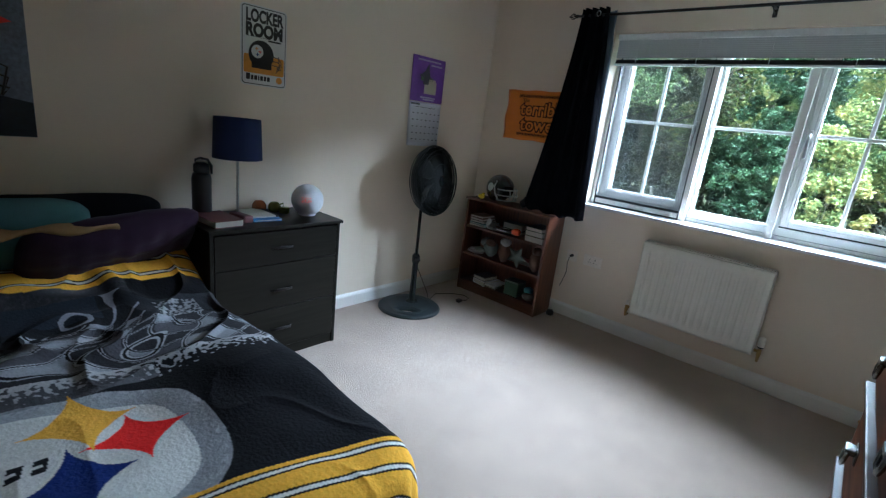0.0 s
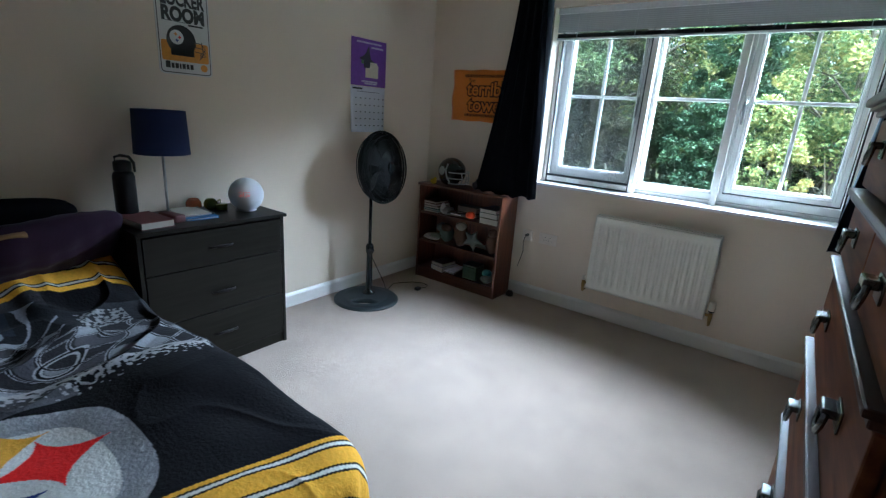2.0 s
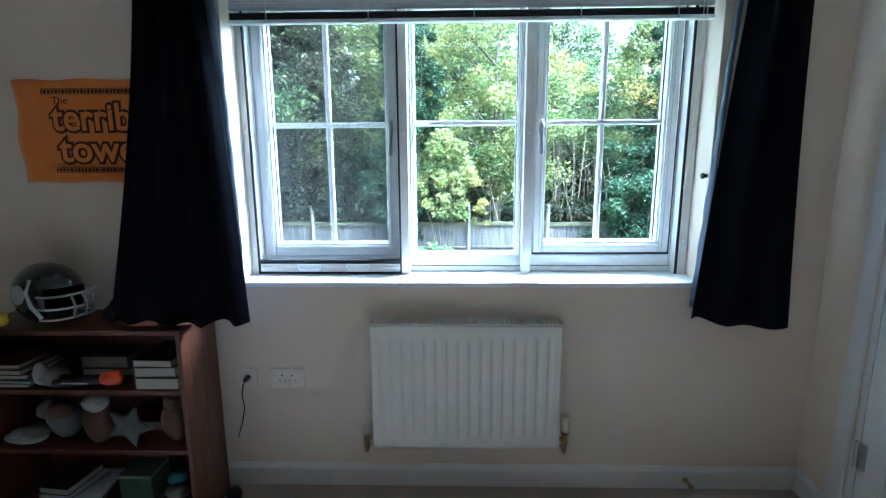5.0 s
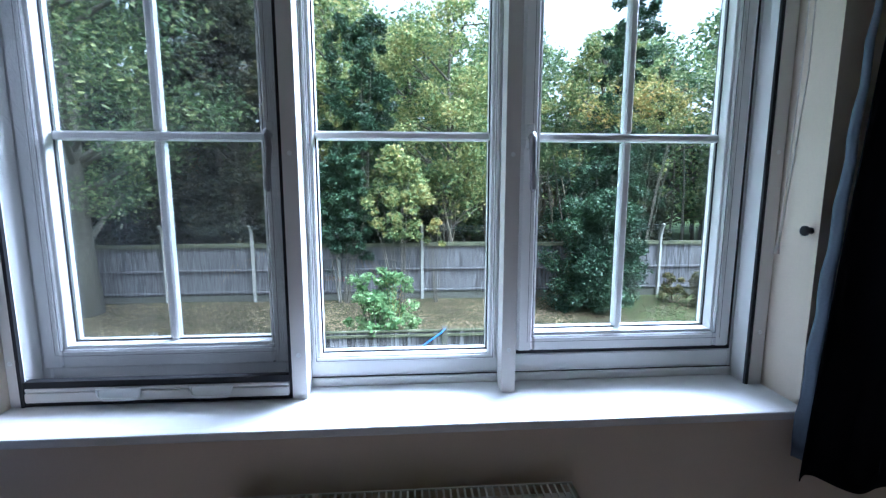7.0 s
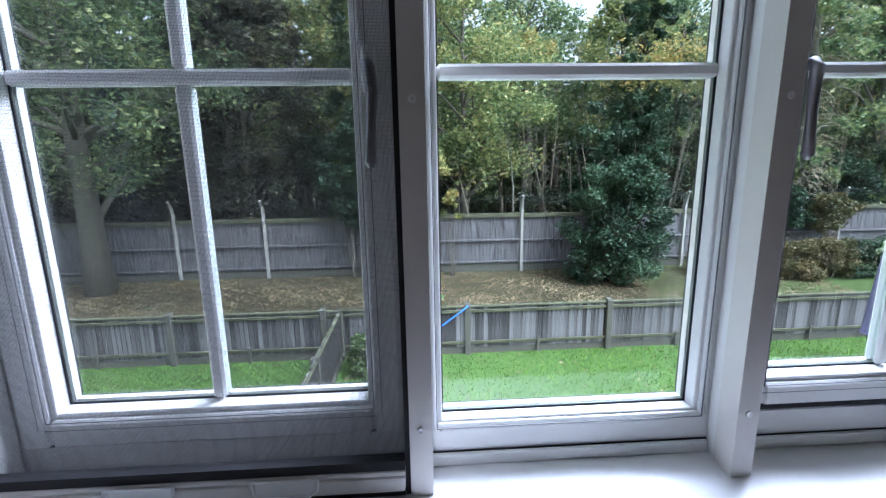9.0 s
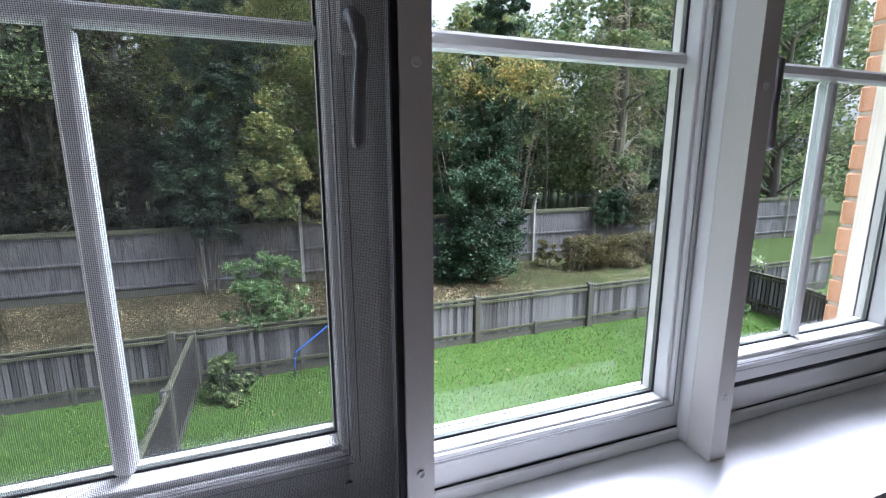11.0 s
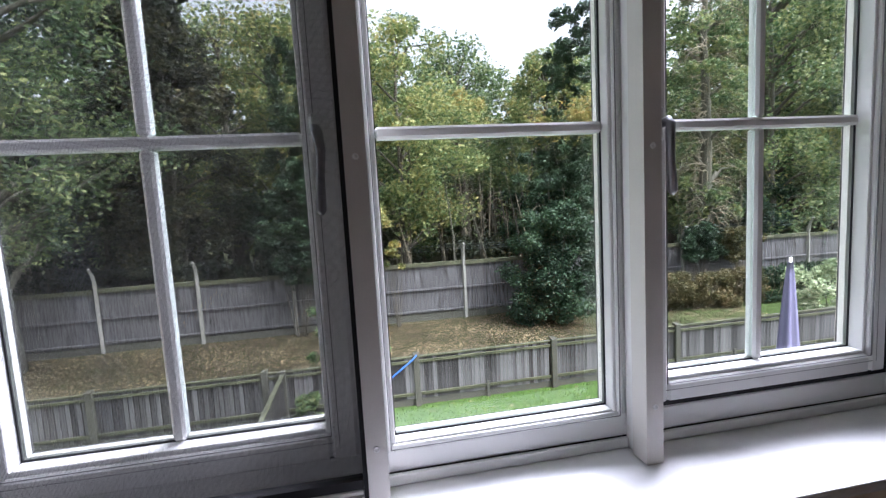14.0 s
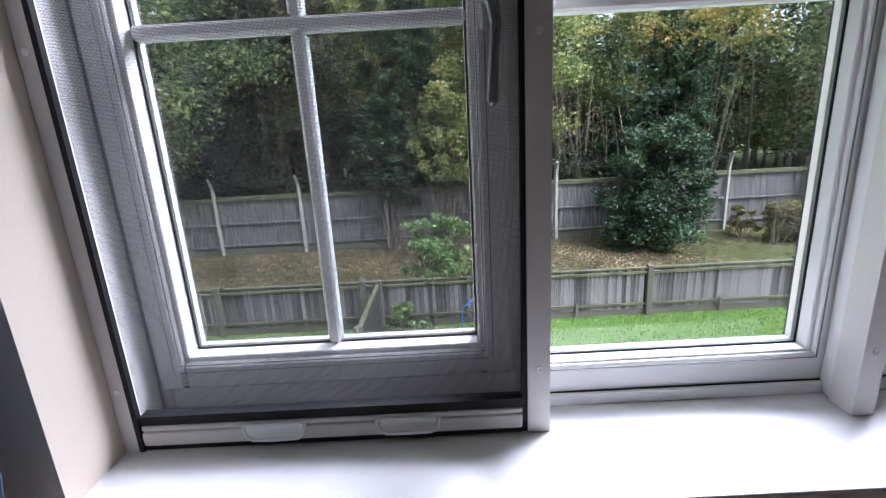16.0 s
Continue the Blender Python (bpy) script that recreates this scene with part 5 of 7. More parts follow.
M_TIN = mat("printed_tin", (0.66, 0.66, 0.64), rough=0.3, vary=0.05)
M_AMBER = mat("amber_print", (0.62, 0.27, 0.03), rough=0.4, vary=0.2)
M_BLACKINK = mat("black_print", (0.015, 0.015, 0.018), rough=0.35)
M_REDP = mat("red_print", (0.62, 0.03, 0.03), rough=0.5)
M_BLUEP = mat("blue_print", (0.02, 0.04, 0.20), rough=0.5)


def plate(bm, x0, x1, z0, z1, r, y0, y1):
    pts = []
    for cx, cz, a0 in ((x1 - r, z1 - r, 0), (x0 + r, z1 - r, 90), (x0 + r, z0 + r, 180), (x1 - r, z0 + r, 270)):
        for k in range(5):
            a = radians(a0 + 22.5 * k)
            pts.append((cx + r * math.cos(a), cz + r * math.sin(a)))
    f = [bm.verts.new((x, y0, z)) for x, z in pts]
    b = [bm.verts.new((x, y1, z)) for x, z in pts]
    bm.faces.new(f)
    bm.faces.new(b[::-1])
    for i in range(len(pts)):
        j = (i + 1) % len(pts)
        bm.faces.new((f[j], f[i], b[i], b[j]))
    bmesh.ops.recalc_face_normals(bm, faces=bm.faces)


def disc(bm, cx, cz, r, y0, y1, n=28, sx=1.0):
    f = [bm.verts.new((cx + sx * r * math.cos(2 * math.pi * k / n), y0, cz + r * math.sin(2 * math.pi * k / n))) for k in range(n)]
    b = [bm.verts.new((v.co.x, y1, v.co.z)) for v in f]
    bm.faces.new(f)
    bm.faces.new(b[::-1])
    for i in range(n):
        bm.faces.new((f[(i + 1) % n], f[i], b[i], b[(i + 1) % n]))
    bmesh.ops.recalc_face_normals(bm, faces=bm.faces)


sign = thing("tin_sign", (0.002, -2.178, 1.477), 90, "tin locker room sign with a black football helmet", "sign")
SW, SH = 0.266, 0.408
bm = bmesh.new()
plate(bm, 0, SW, 0, SH, 0.022, -0.004, -0.001)
part("tin_plate", bm, M_TIN, sign)
bm = bmesh.new()
plate(bm, 0.007, SW - 0.007, 0.007, SH - 0.007, 0.018, -0.0048, -0.0043)
part("black_border", bm, M_BLACKINK, sign)
bm = bmesh.new()
plate(bm, 0.011, SW - 0.011, 0.011, SH - 0.011, 0.015, -0.0056, -0.0051)
part("white_field", bm, M_TIN, sign)
bm = bmesh.new()
plate(bm, 0.016, SW - 0.016, 0.065, 0.16, 0.01, -0.0062, -0.0058)
part("amber_ground", bm, M_AMBER, sign)
letters("lettering", "LOCKER", 0.085, M_BLACKINK, sign, (SW / 2, -0.0062, 0.352), (90, 0, 0), 0.0006, width=0.66).data.offset = 0.0035
letters("lettering", "ROOM", 0.088, M_BLACKINK, sign, (SW / 2, -0.0062, 0.282), (90, 0, 0), 0.0006, width=0.80).data.offset = 0.0045
bm = bmesh.new()
disc(bm, 0.115, 0.165, 0.072, -0.0075, -0.0065)
box(bm, 0.06, 0.175, -0.0075, -0.0065, 0.092, 0.15, 0.0005)
part("helmet_shape", bm, M_BLACKINK, sign)
bm = bmesh.new()
disc(bm, 0.092, 0.178, 0.034, -0.0085, -0.0078)
part("helmet_badge", bm, M_TIN, sign)
for (cx, cz), m_ in zip(((0.088, 0.192), (0.106, 0.178), (0.092, 0.163)), (M_AMBER, M_REDP, M_BLUEP)):
    bm = bmesh.new()
    pts = [(cx + 0.011 * (1 if k % 2 == 0 else 0.4) * math.cos(k * math.pi / 4), cz + 0.011 * (1 if k % 2 == 0 else 0.4) * math.sin(k * math.pi / 4)) for k in range(8)]
    bm.faces.new([bm.verts.new((x, -0.0088, z)) for x, z in pts])
    part("badge_star", bm, m_, sign)
bm = bmesh.new()
for dz in (0.0, 0.022, 0.044):
    tube(bm, [(0.172, -0.007, 0.165 - dz), (0.215, -0.009, 0.16 - dz), (0.235, -0.008, 0.135 - dz * 0.7), (0.205, -0.007, 0.105 - dz * 0.3)], 0.0022, 5)
tube(bm, [(0.215, -0.009, 0.17), (0.222, -0.009, 0.11), (0.2, -0.008, 0.08)], 0.002, 5)
part("face_guard", bm, M_BLACKINK, sign)
bm = bmesh.new()
x = 0.03
for w in (0.022, 0.014, 0.016, 0.008, 0.016, 0.014, 0.016):
    box(bm, x, x + w, -0.0068, -0.0058, 0.03, 0.03 + (0.032 if x < 0.04 else 0.024), 0.0003)
    x += w + 0.005
box(bm, 0.03, 0.165, -0.0066, -0.0058, 0.25, 0.252)
box(bm, 0.155, 0.23, -0.0066, -0.0058, 0.238, 0.246)
part("printed_bars", bm, M_BLACKINK, sign, kind="stuff")
bm = bmesh.new()
disc(bm, 0.222, 0.042, 0.018, -0.0068, -0.0058)
part("small_badge", bm, M_AMBER, sign)

pos = thing("wall_poster", (0.002, -4.0, 1.145), 90, "grey-blue football poster with a red star on the wall", "poster")
M_POSTER = mat("grey_blue_print", (0.16, 0.19, 0.24), rough=0.45, vary=0.5, scale=3, bump=0)
M_POSTERD = mat("dark_print", (0.02, 0.03, 0.045), rough=0.45, vary=0.3)
boxed("sheet", (0, 0.955, -0.003, -0.0005, 0, 0.80), M_POSTER, pos)
bm = bmesh.new()
bm.faces.new([bm.verts.new((x, -0.0036, z)) for x, z in ((0, 0.002), (0.955, 0.002), (0.953, 0.14), (0.8, 0.17), (0.6, 0.09), (0.3, 0.12), (0, 0.05))])
part("printed_shade", bm, M_POSTERD, pos)
bm = bmesh.new()
bm.faces.new([bm.verts.new((x, -0.0042, z)) for x, z in ((0.915, 0.442), (0.80, 0.40), (0.72, 0.28), (0.69, 0.40), (0.60, 0.45), (0.70, 0.49), (0.74, 0.60), (0.80, 0.49))])
part("printed_star", bm, M_REDP, pos)
bm = bmesh.new()
for dz in (0, 0.05, 0.10):
    tube(bm, [(0.60, -0.005, 0.30 - dz), (0.80, -0.0055, 0.31 - dz), (0.885, -0.0055, 0.27 - dz * 0.8), (0.86, -0.005, 0.16)], 0.005, 5)
tube(bm, [(0.80, -0.005, 0.31), (0.82, -0.005, 0.13)], 0.005, 5)
disc(bm, 0.62, 0.34, 0.14, -0.0048, -0.0040)
part("printed_helmet", bm, M_BLACKINK, pos)

# ---- bed ----
def attr_mat(name, rough=0.9, sheen=0.4):
    """Cloth coloured by the mesh's own print."""
    m = bpy.data.materials.new(name)
    m.use_nodes = True
    n, ln = m.node_tree.nodes, m.node_tree.links
    bs = n["Principled BSDF"]
    bs.inputs["Roughness"].default_value = rough
    bs.inputs["Sheen Weight"].default_value = sheen
    bs.inputs["Specular IOR Level"].default_value = 0.05
    at = n.new("ShaderNodeAttribute")
    at.attribute_name = "print"
    tc = n.new("ShaderNodeTexCoord")
    no = n.new("ShaderNodeTexNoise")
    no.inputs["Scale"].default_value, no.inputs["Detail"].default_value = 90, 4
    ln.new(tc.outputs["Object"], no.inputs["Vector"])
    mr = n.new("ShaderNodeMapRange")
    mr.inputs["To Min"].default_value, mr.inputs["To Max"].default_value = 0.8, 1.2
    ln.new(no.outputs[0], mr.inputs["Value"])
    mx = n.new("ShaderNodeMix")
    mx.data_type, mx.blend_type = "RGBA", "MULTIPLY"
    mx.inputs["Factor"].default_value = 1
    ln.new(at.outputs["Color"], mx.inputs["A"])
    ln.new(mr.outputs[0], mx.inputs["B"])
    ln.new(mx.outputs["Result"], bs.inputs["Base Color"])
    bp = n.new("ShaderNodeBump")
    bp.inputs["Strength"].default_value, bp.inputs["Distance"].default_value = 0.7, 0.004
    ln.new(no.outputs[0], bp.inputs["Height"])
    ln.new(bp.outputs[0], bs.inputs["Normal"])
    return m


M_FLEECE = attr_mat("printed_fleece", 0.95, 0.03)
M_MATTRESS = mat("dark_bedding", (0.008, 0.009, 0.012), rough=0.95, vary=0.3, bump=0.5, bscale=300, spec=0.1)
bed = thing("bed", (1.0, -3.35, 0), 0, "double bed with dark bedding, its head against the wall", "bed")
bm = bmesh.new()
box(bm, -0.96, 0.86, -0.76, 0.70, 0.05, 0.30, 0.02, 2)
part("bed_base", bm, M_MATTRESS, bed, "dark divan base")
bm = bmesh.new()
box(bm, -0.95, 0.85, -0.75, 0.69, 0.301, 0.475, 0.05, 4)
part("mattress", bm, M_MATTRESS, bed, "mattress under a dark sheet", smooth=True)
for x in (-0.85, 0.78):
    for y in (-0.65, 0.6):
        bm = bmesh.new()
        lathe(bm, [(0.02, 0), (0.025, 0.05)], 12, (x, y, 0))
        part("leg", bm, M_BLACKP, bed)


def smooth_noise(x, y, k):
    return noise.noise(Vector((x * k, y * k, 0.37 * k)))


def bed_top(X, Y):
    z = 0.497
    z += 0.13 * math.exp(-max(X - 0.18, 0) ** 2 / 0.05)
    z += 0.030 * smooth_noise(X + 3, Y, 2.4) + 0.016 * smooth_noise(X, Y + 7, 5.5)
    k = min(max((Y + 3.05) / 0.4, 0), 1)
    z += 0.040 * math.exp(-((X - 1.30) / 0.42) ** 2) * k * k * (3 - 2 * k)
    rn = max(0.0, 1 - abs(smooth_noise(X * 0.9 + 1.3, Y * 1.5, 3.1)) * 5.5)
    z += 0.020 * rn ** 1.6 * min(max((1.35 - X) / 0.4, 0.25), 1)
    d = (X - 0.62) * 0.75 + (Y + 3.05) * 0.66
    z += 0.028 * math.exp(-(d / 0.05) ** 2) * (0.5 + 0.5 * math.cos((X - Y) * 3.0))
    z += 0.020 * math.exp(-((X - 0.50 - 0.35 * (Y + 2.8)) / 0.035) ** 2) * math.exp(-((Y + 2.95) / 0.16) ** 2)
    z += 0.018 * math.exp(-(((Y + 2.93) - 0.3 * (X - 0.3)) / 0.04) ** 2) * math.exp(-((X - 0.35) / 0.2) ** 2)
    return z


def blanket_print(X, Y):
    """Colour of the printed blanket at a place on its flat cloth."""
    BLK, WHT, YLW = (0.012, 0.012, 0.014), (0.75, 0.75, 0.73), (0.85, 0.46, 0.045)
    sl = 0.03 + 0.29 * min(max((X - 0.4) / 1.4, 0), 1)
    xp = X - (Y + 2.6) * sl
    for a, b, c in ((0.16, 0.166, BLK), (0.166, 0.177, WHT), (0.177, 0.183, BLK), (0.183, 0.245, YLW), (0.245, 0.251, BLK), (0.251, 0.261, WHT), (0.261, 0.269, BLK), (0.269, 0.330, YLW), (0.330, 0.336, BLK), (0.336, 0.346, WHT), (0.346, 0.352, BLK), (0.352, 0.375, YLW),
                    (1.800, 1.815, YLW), (1.815, 1.822, BLK), (1.822, 1.834, WHT), (1.834, 1.842, BLK), (1.842, 1.900, YLW), (1.900, 1.907, BLK), (1.907, 1.919, WHT), (1.919, 1.926, BLK), (1.926, 2.00, YLW), (2.0, 2.007, BLK), (2.007, 2.019, WHT), (2.019, 2.026, BLK), (2.026, 2.05, YLW)):
        if a <= xp < b:
            return c
    if xp > 1.995 or xp < 0.16:
        return BLK

    def star(cx, cy, ax, ay):
        return (abs(X - cx) / ax) ** 0.62 + (abs(Y - cy) / ay) ** 0.62 < 1

    if star(1.215, -3.185, 0.16, 0.135):
        return (0.78, 0.42, 0.05)
    if star(1.352, -3.085, 0.13, 0.135):
        return (0.75, 0.02, 0.02)
    if star(1.46, -3.235, 0.15, 0.13):
        return (0.015, 0.03, 0.16)
    # dark bars where the badge carries its word
    if 1.328 < X < 1.378 and -3.9 < Y < -3.27:
        k = ((Y + 3.27 + 0.25 * (X - 1.35)) / 0.047) % 1
        if 0.30 < k < 0.92 and not (abs(X - 1.352) < 0.005 and k < 0.7):
            return BLK
    e1 = math.hypot((X - 1.40) / (0.88 if X < 1.40 else 1.0), (Y + 3.27) / 1.0)
    e1 += 0.012 * math.sin(5 * math.atan2(Y + 3.27, X - 1.4))
    if e1 < 0.30:
        g = 0.68 + 0.08 * smooth_noise(X, Y, 6)
        return (g, g, g * 0.97)
    if e1 < 0.375:
        g = 0.34 + 0.25 * abs(smooth_noise(X, Y, 45)) * max(0, (e1 - 0.32) / 0.05) + 0.04 * smooth_noise(X, Y, 7)
        return (g * 0.95, g * 0.98, g * 1.05)
    edge = -2.56 - 0.14 * min(max((0.80 - X) / 0.25, 0), 1)
    if 0.375 <= xp < 1.17:
        w1, w2 = smooth_noise(X + 5, Y, 3.3), smooth_noise(X, Y + 9, 3.1)
        f = math.sin(17 * (X + 0.35 * w1) + 9 * (Y + 0.3 * w2) + 5 * w1)
        g2 = math.sin(24 * (Y + 0.25 * w1) - 13 * X + 6 * w2)
        speck = smooth_noise(X, Y, 70)
        if xp < 0.50 and Y > -2.86:
            return BLK
        if xp < 0.44:
            g = 0.045 + 0.30 * max(0, smooth_noise(X * 1.4, Y * 0.4, 9)) ** 1.3 + 0.04 * max(speck, 0)
            return (g, g, g * 1.08)
        if xp < 0.66:
            base = 0.035 + 0.03 * w1
            if -2.80 < Y < -2.62 - 0.02 and xp > 0.53 and speck > -0.05:
                g = 0.32 + 0.3 * speck
                return (g, g, g * 1.05)
            if abs(f) < 0.22 and Y < -2.85 and Y > -3.12:
                return (0.42, 0.44, 0.50)
            if Y < -2.98 and xp < 0.6:
                return (0.035, 0.042, 0.055)
            g = max(0.014, base)
            return (g, g * 1.05, g * 1.2)
        if Y > edge:
            return BLK
        if xp < 1.06:
            if abs(f) < 0.13 or abs(g2) < 0.12:
                return BLK
            if f > 0.35 and g2 > -0.2:
                g = 0.30 + 0.14 * f + 0.04 * w2
                return (g * 0.98, g * 1.02, g * 1.12)
            if 0.13 < abs(f) < 0.30:
                return (0.60, 0.61, 0.66)
            if g2 > 0.5:
                g = 0.11 + 0.05 * w1
                return (g, g, g * 1.15)
            if 0.12 < abs(g2) < 0.24:
                return (0.50, 0.50, 0.55)
            g = 0.035 + 0.02 * w2
            return (g, g, g * 1.15)
        lim = (xp - 1.06) / 0.11
        if speck * 1.4 + 0.55 > lim * 1.25:
            g = 0.60 - 0.2 * lim
            return (g, g, g * 1.04)
    if xp < 1.3 and e1 < 0.5 and Y < -2.95 and X < 1.1:
        g = 0.10 + 0.04 * smooth_noise(X, Y, 20)
        return (g, g, g * 1.1)
    return BLK


def drape(X, Y, x0, x1, y0, y1, r, top, out=0.035):
    """Places a point of flat cloth over a slab with rounded corners; what overhangs falls."""
    cx, cy = min(max(X, x0 + r), x1 - r), min(max(Y, y0 + r), y1 - r)
    dx, dy = X - cx, Y - cy
    d = math.hypot(dx, dy)
    if d <= r:
        over = 0
        px_, py_ = X, Y
    else:
        over = d - r
        k = (r + out * (1 - math.exp(-over / 0.05)) + 0.015 * math.sin(9 * math.atan2(dy, dx) + (X + Y) * 12) * min(over / 0.2, 1)) / d
        px_, py_ = cx + dx * k, cy + dy * k
    rr = max(0.0, (d - r + 0.07)) if d > r - 0.07 else 0
    z = top(min(X, x1), min(Y, y1)) - (rr ** 2 / 0.28 if rr < 0.14 else rr - 0.07)
    return px_, py_, max(z, 0.04)


blk = thing("printed_blanket", (1.0, -3.35, 0.0), 0, "black fleece blanket with yellow stripes spread over the bed", "blanket")
NX, NY = 600, 500
Xs = np.linspace(0.155, 2.21, NX)
Ys = np.linspace(-4.12, -2.40, NY)
verts, cols_ = [], []
for Y in Ys:
    for X in Xs:
        sk = (X - 0.155) / 2.0
        px_, py_, z = drape(X, Y, -0.5, 1.93, -4.2, -2.555, 0.13, bed_top)
        verts.append((px_ - 1.0, py_ + 3.35, z + 0.012))
        ink = blanket_print(X, Y)
        # greys are scaled to 0.7 where X is below 1.08
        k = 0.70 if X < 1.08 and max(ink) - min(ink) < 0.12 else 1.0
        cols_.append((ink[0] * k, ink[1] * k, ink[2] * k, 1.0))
faces = [(j * NX + i, j * NX + i + 1, (j + 1) * NX + i + 1, (j + 1) * NX + i) for j in range(NY - 1) for i in range(NX - 1)]
me = bpy.data.meshes.new("fleece")
me.from_pydata(verts, [], faces)
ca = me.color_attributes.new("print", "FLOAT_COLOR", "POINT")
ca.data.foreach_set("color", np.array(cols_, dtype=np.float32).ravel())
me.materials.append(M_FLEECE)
me.shade_smooth()
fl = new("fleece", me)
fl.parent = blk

# dark duvet below the blanket
dv = thing("dark_duvet", (1.0, -3.35, 0), 0, "dark duvet under the blanket, hanging over the bed's edges", "duvet")
grid = []
for Y in np.linspace(-4.16, -2.38, 70):
    row = []
    for X in np.linspace(0.03, 2.30, 80):
        p_ = drape(X, Y, -0.5, 1.91, -4.2, -2.58, 0.12, lambda a, b: bed_top(a, b) - 0.012, 0.03)
        row.append((p_[0] - 1.0, p_[1] + 3.35, p_[2]))
    grid.append(row)
sheet_mesh("cover", grid, M_MATTRESS, dv)


def pillow(name, at, w, d, h, rot, material, label, seed=0, quilt=0.0):
    """A stuffed pillow lying on its face, w wide and d deep, pinched at its corners."""
    ob = new(name)
    ob.location = at
    ob.rotation_euler = [radians(a) for a in rot]
    tagged(ob, label, "pillow")
    n_, sides = 34, []
    for s in (1, -1):
        g = []
        for i in range(n_ + 1):
            row = []
            for j in range(n_ + 1):
                u, v = 2 * i / n_ - 1, 2 * j / n_ - 1
                pinch = 1 - 0.03 * (1 - abs(u) ** 2) * abs(v) ** 3 - 0.15 * abs(u * v) ** 4
                pinch2 = 1 - 0.03 * (1 - abs(v) ** 2) * abs(u) ** 3 - 0.15 * abs(u * v) ** 4
                t = (max(0, 1 - abs(u) ** 2.6) * max(0, 1 - abs(v) ** 2.6)) ** 0.5
                t *= 1 + 0.10 * smooth_noise(u + seed, v, 1.7)
                z = s * h / 2 * t + 0.012 * smooth_noise(u * 1.3 + seed, v, 3.0) * t
                if quilt:
                    z += s * quilt * math.sin(26 * v) * t
                row.append((w / 2 * u * pinch2, d / 2 * v * pinch, z))
            g.append(row)
        sides.append(g)
    verts = [p for g in sides for row in g for p in row]
    m_ = n_ + 1
    faces = []
    for k in range(2):
        o = k * m_ * m_
        for i in range(n_):
            for j in range(n_):
                q_ = (o + i * m_ + j, o + i * m_ + j + 1, o + (i + 1) * m_ + j + 1, o + (i + 1) * m_ + j)
                faces.append(q_ if k else q_[::-1])
    me = bpy.data.meshes.new("cushion")
    me.from_pydata(verts, [], faces)
    me.materials.append(material)
    b_ = bmesh.new()
    b_.from_mesh(me)
    bmesh.ops.remove_doubles(b_, verts=b_.verts, dist=0.0004)
    bmesh.ops.recalc_face_normals(b_, faces=b_.faces)
    b_.to_mesh(me)
    b_.free()
    me.shade_smooth()
    c = new("cushion", me)
    c.parent = ob
    return ob


M_BLACKCOTTON = mat("black_cotton", (0.006, 0.006, 0.009), rough=0.95, vary=0.3, bump=0.4, bscale=400, spec=0.1)
M_TEAL = mat("teal_cotton", (0.085, 0.20, 0.22), rough=0.9, vary=0.18, scale=4, bump=0.3, bscale=300)
M_PURPLEC = mat("plum_quilting", (0.028, 0.011, 0.032), rough=0.75, vary=0.25, scale=6, bump=0.5, bscale=200, sheen=0.1, spec=0.2)
M_TAN = mat("tan_fleece", (0.33, 0.21, 0.09), rough=0.95, vary=0.2, bump=0.5, bscale=300)
M_RUST = mat("rust_fleece", (0.30, 0.06, 0.02), rough=0.95, vary=0.2)
M_PLUMDARK = mat("dark_plum_print", (0.035, 0.015, 0.035), rough=0.9)
pillow("black_pillow", (0.150, -3.08, 0.765), 0.43, 0.88, 0.17, (0, -56, 0), M_BLACKCOTTON, "black pillow leaning on the wall", 1)
pillow("black_pillow", (0.150, -3.88, 0.79), 0.46, 0.74, 0.16, (0, -52, 0), M_BLACKCOTTON, "black pillow leaning on the wall", 6)
tp = pillow("teal_pillow", (0.225, -3.33, 0.775), 0.44, 0.80, 0.17, (0, -52, -2), M_TEAL, "teal pillow with a dark printed figure, propped on a black pillow", 2)
bm = bmesh.new()
f_ = bm.faces.new([bm.verts.new((x, y, 0.088 - 0.25 * abs(y - 0.1) ** 2)) for x, y in ((-0.13, 0.16), (-0.12, 0.25), (-0.02, 0.265), (0.05, 0.27), (0.06, 0.20), (-0.03, 0.215), (-0.06, 0.19))])
part("printed_figure", bm, M_PLUMDARK, tp)
pillow("plum_cushion", (0.245, -2.85, 0.715), 0.37, 0.72, 0.16, (6, -52, 3), M_PURPLEC, "quilted plum pillow lying at the head of the bed", 3, 0.0035)
pillow("plum_cushion", (0.235, -3.62, 0.69), 0.42, 0.80, 0.17, (0, -36, 0), M_PURPLEC, "quilted plum pillow lying at the head of the bed", 4, 0.0035)
tanb = thing("tan_throw", (0.30, -3.2, 0.74), 0, "folded tan throw lying along the pillows", "throw")
grid = [[(0.11 * math.cos(radians(200 - 22 * i)) * (1 + 0.15 * math.sin(j * 0.6)) + 0.02 * math.sin(j * 0.35), -0.75 + 1.08 * j / 40, 0.045 + 0.045 * math.sin(radians(200 - 22 * i)) * (1 - (j / 40) ** 5) + 0.045 * (j / 40) + 0.008 * math.sin(j * 0.8 + i)) for j in range(41)] for i in range(10)]
sheet_mesh("fold", grid, M_TAN, tanb, 0.012)
bm = bmesh.new()
grid = [[(0.05 + 0.09 * math.cos(radians(190 - 22 * i)), -0.75 + 0.55 * j / 20, 0.01 + 0.05 * math.sin(radians(190 - 22 * i)) + 0.006 * math.sin(j)) for j in range(21)] for i in range(9)]
sheet_mesh("rust_fold", grid, M_RUST, tanb, 0.01)

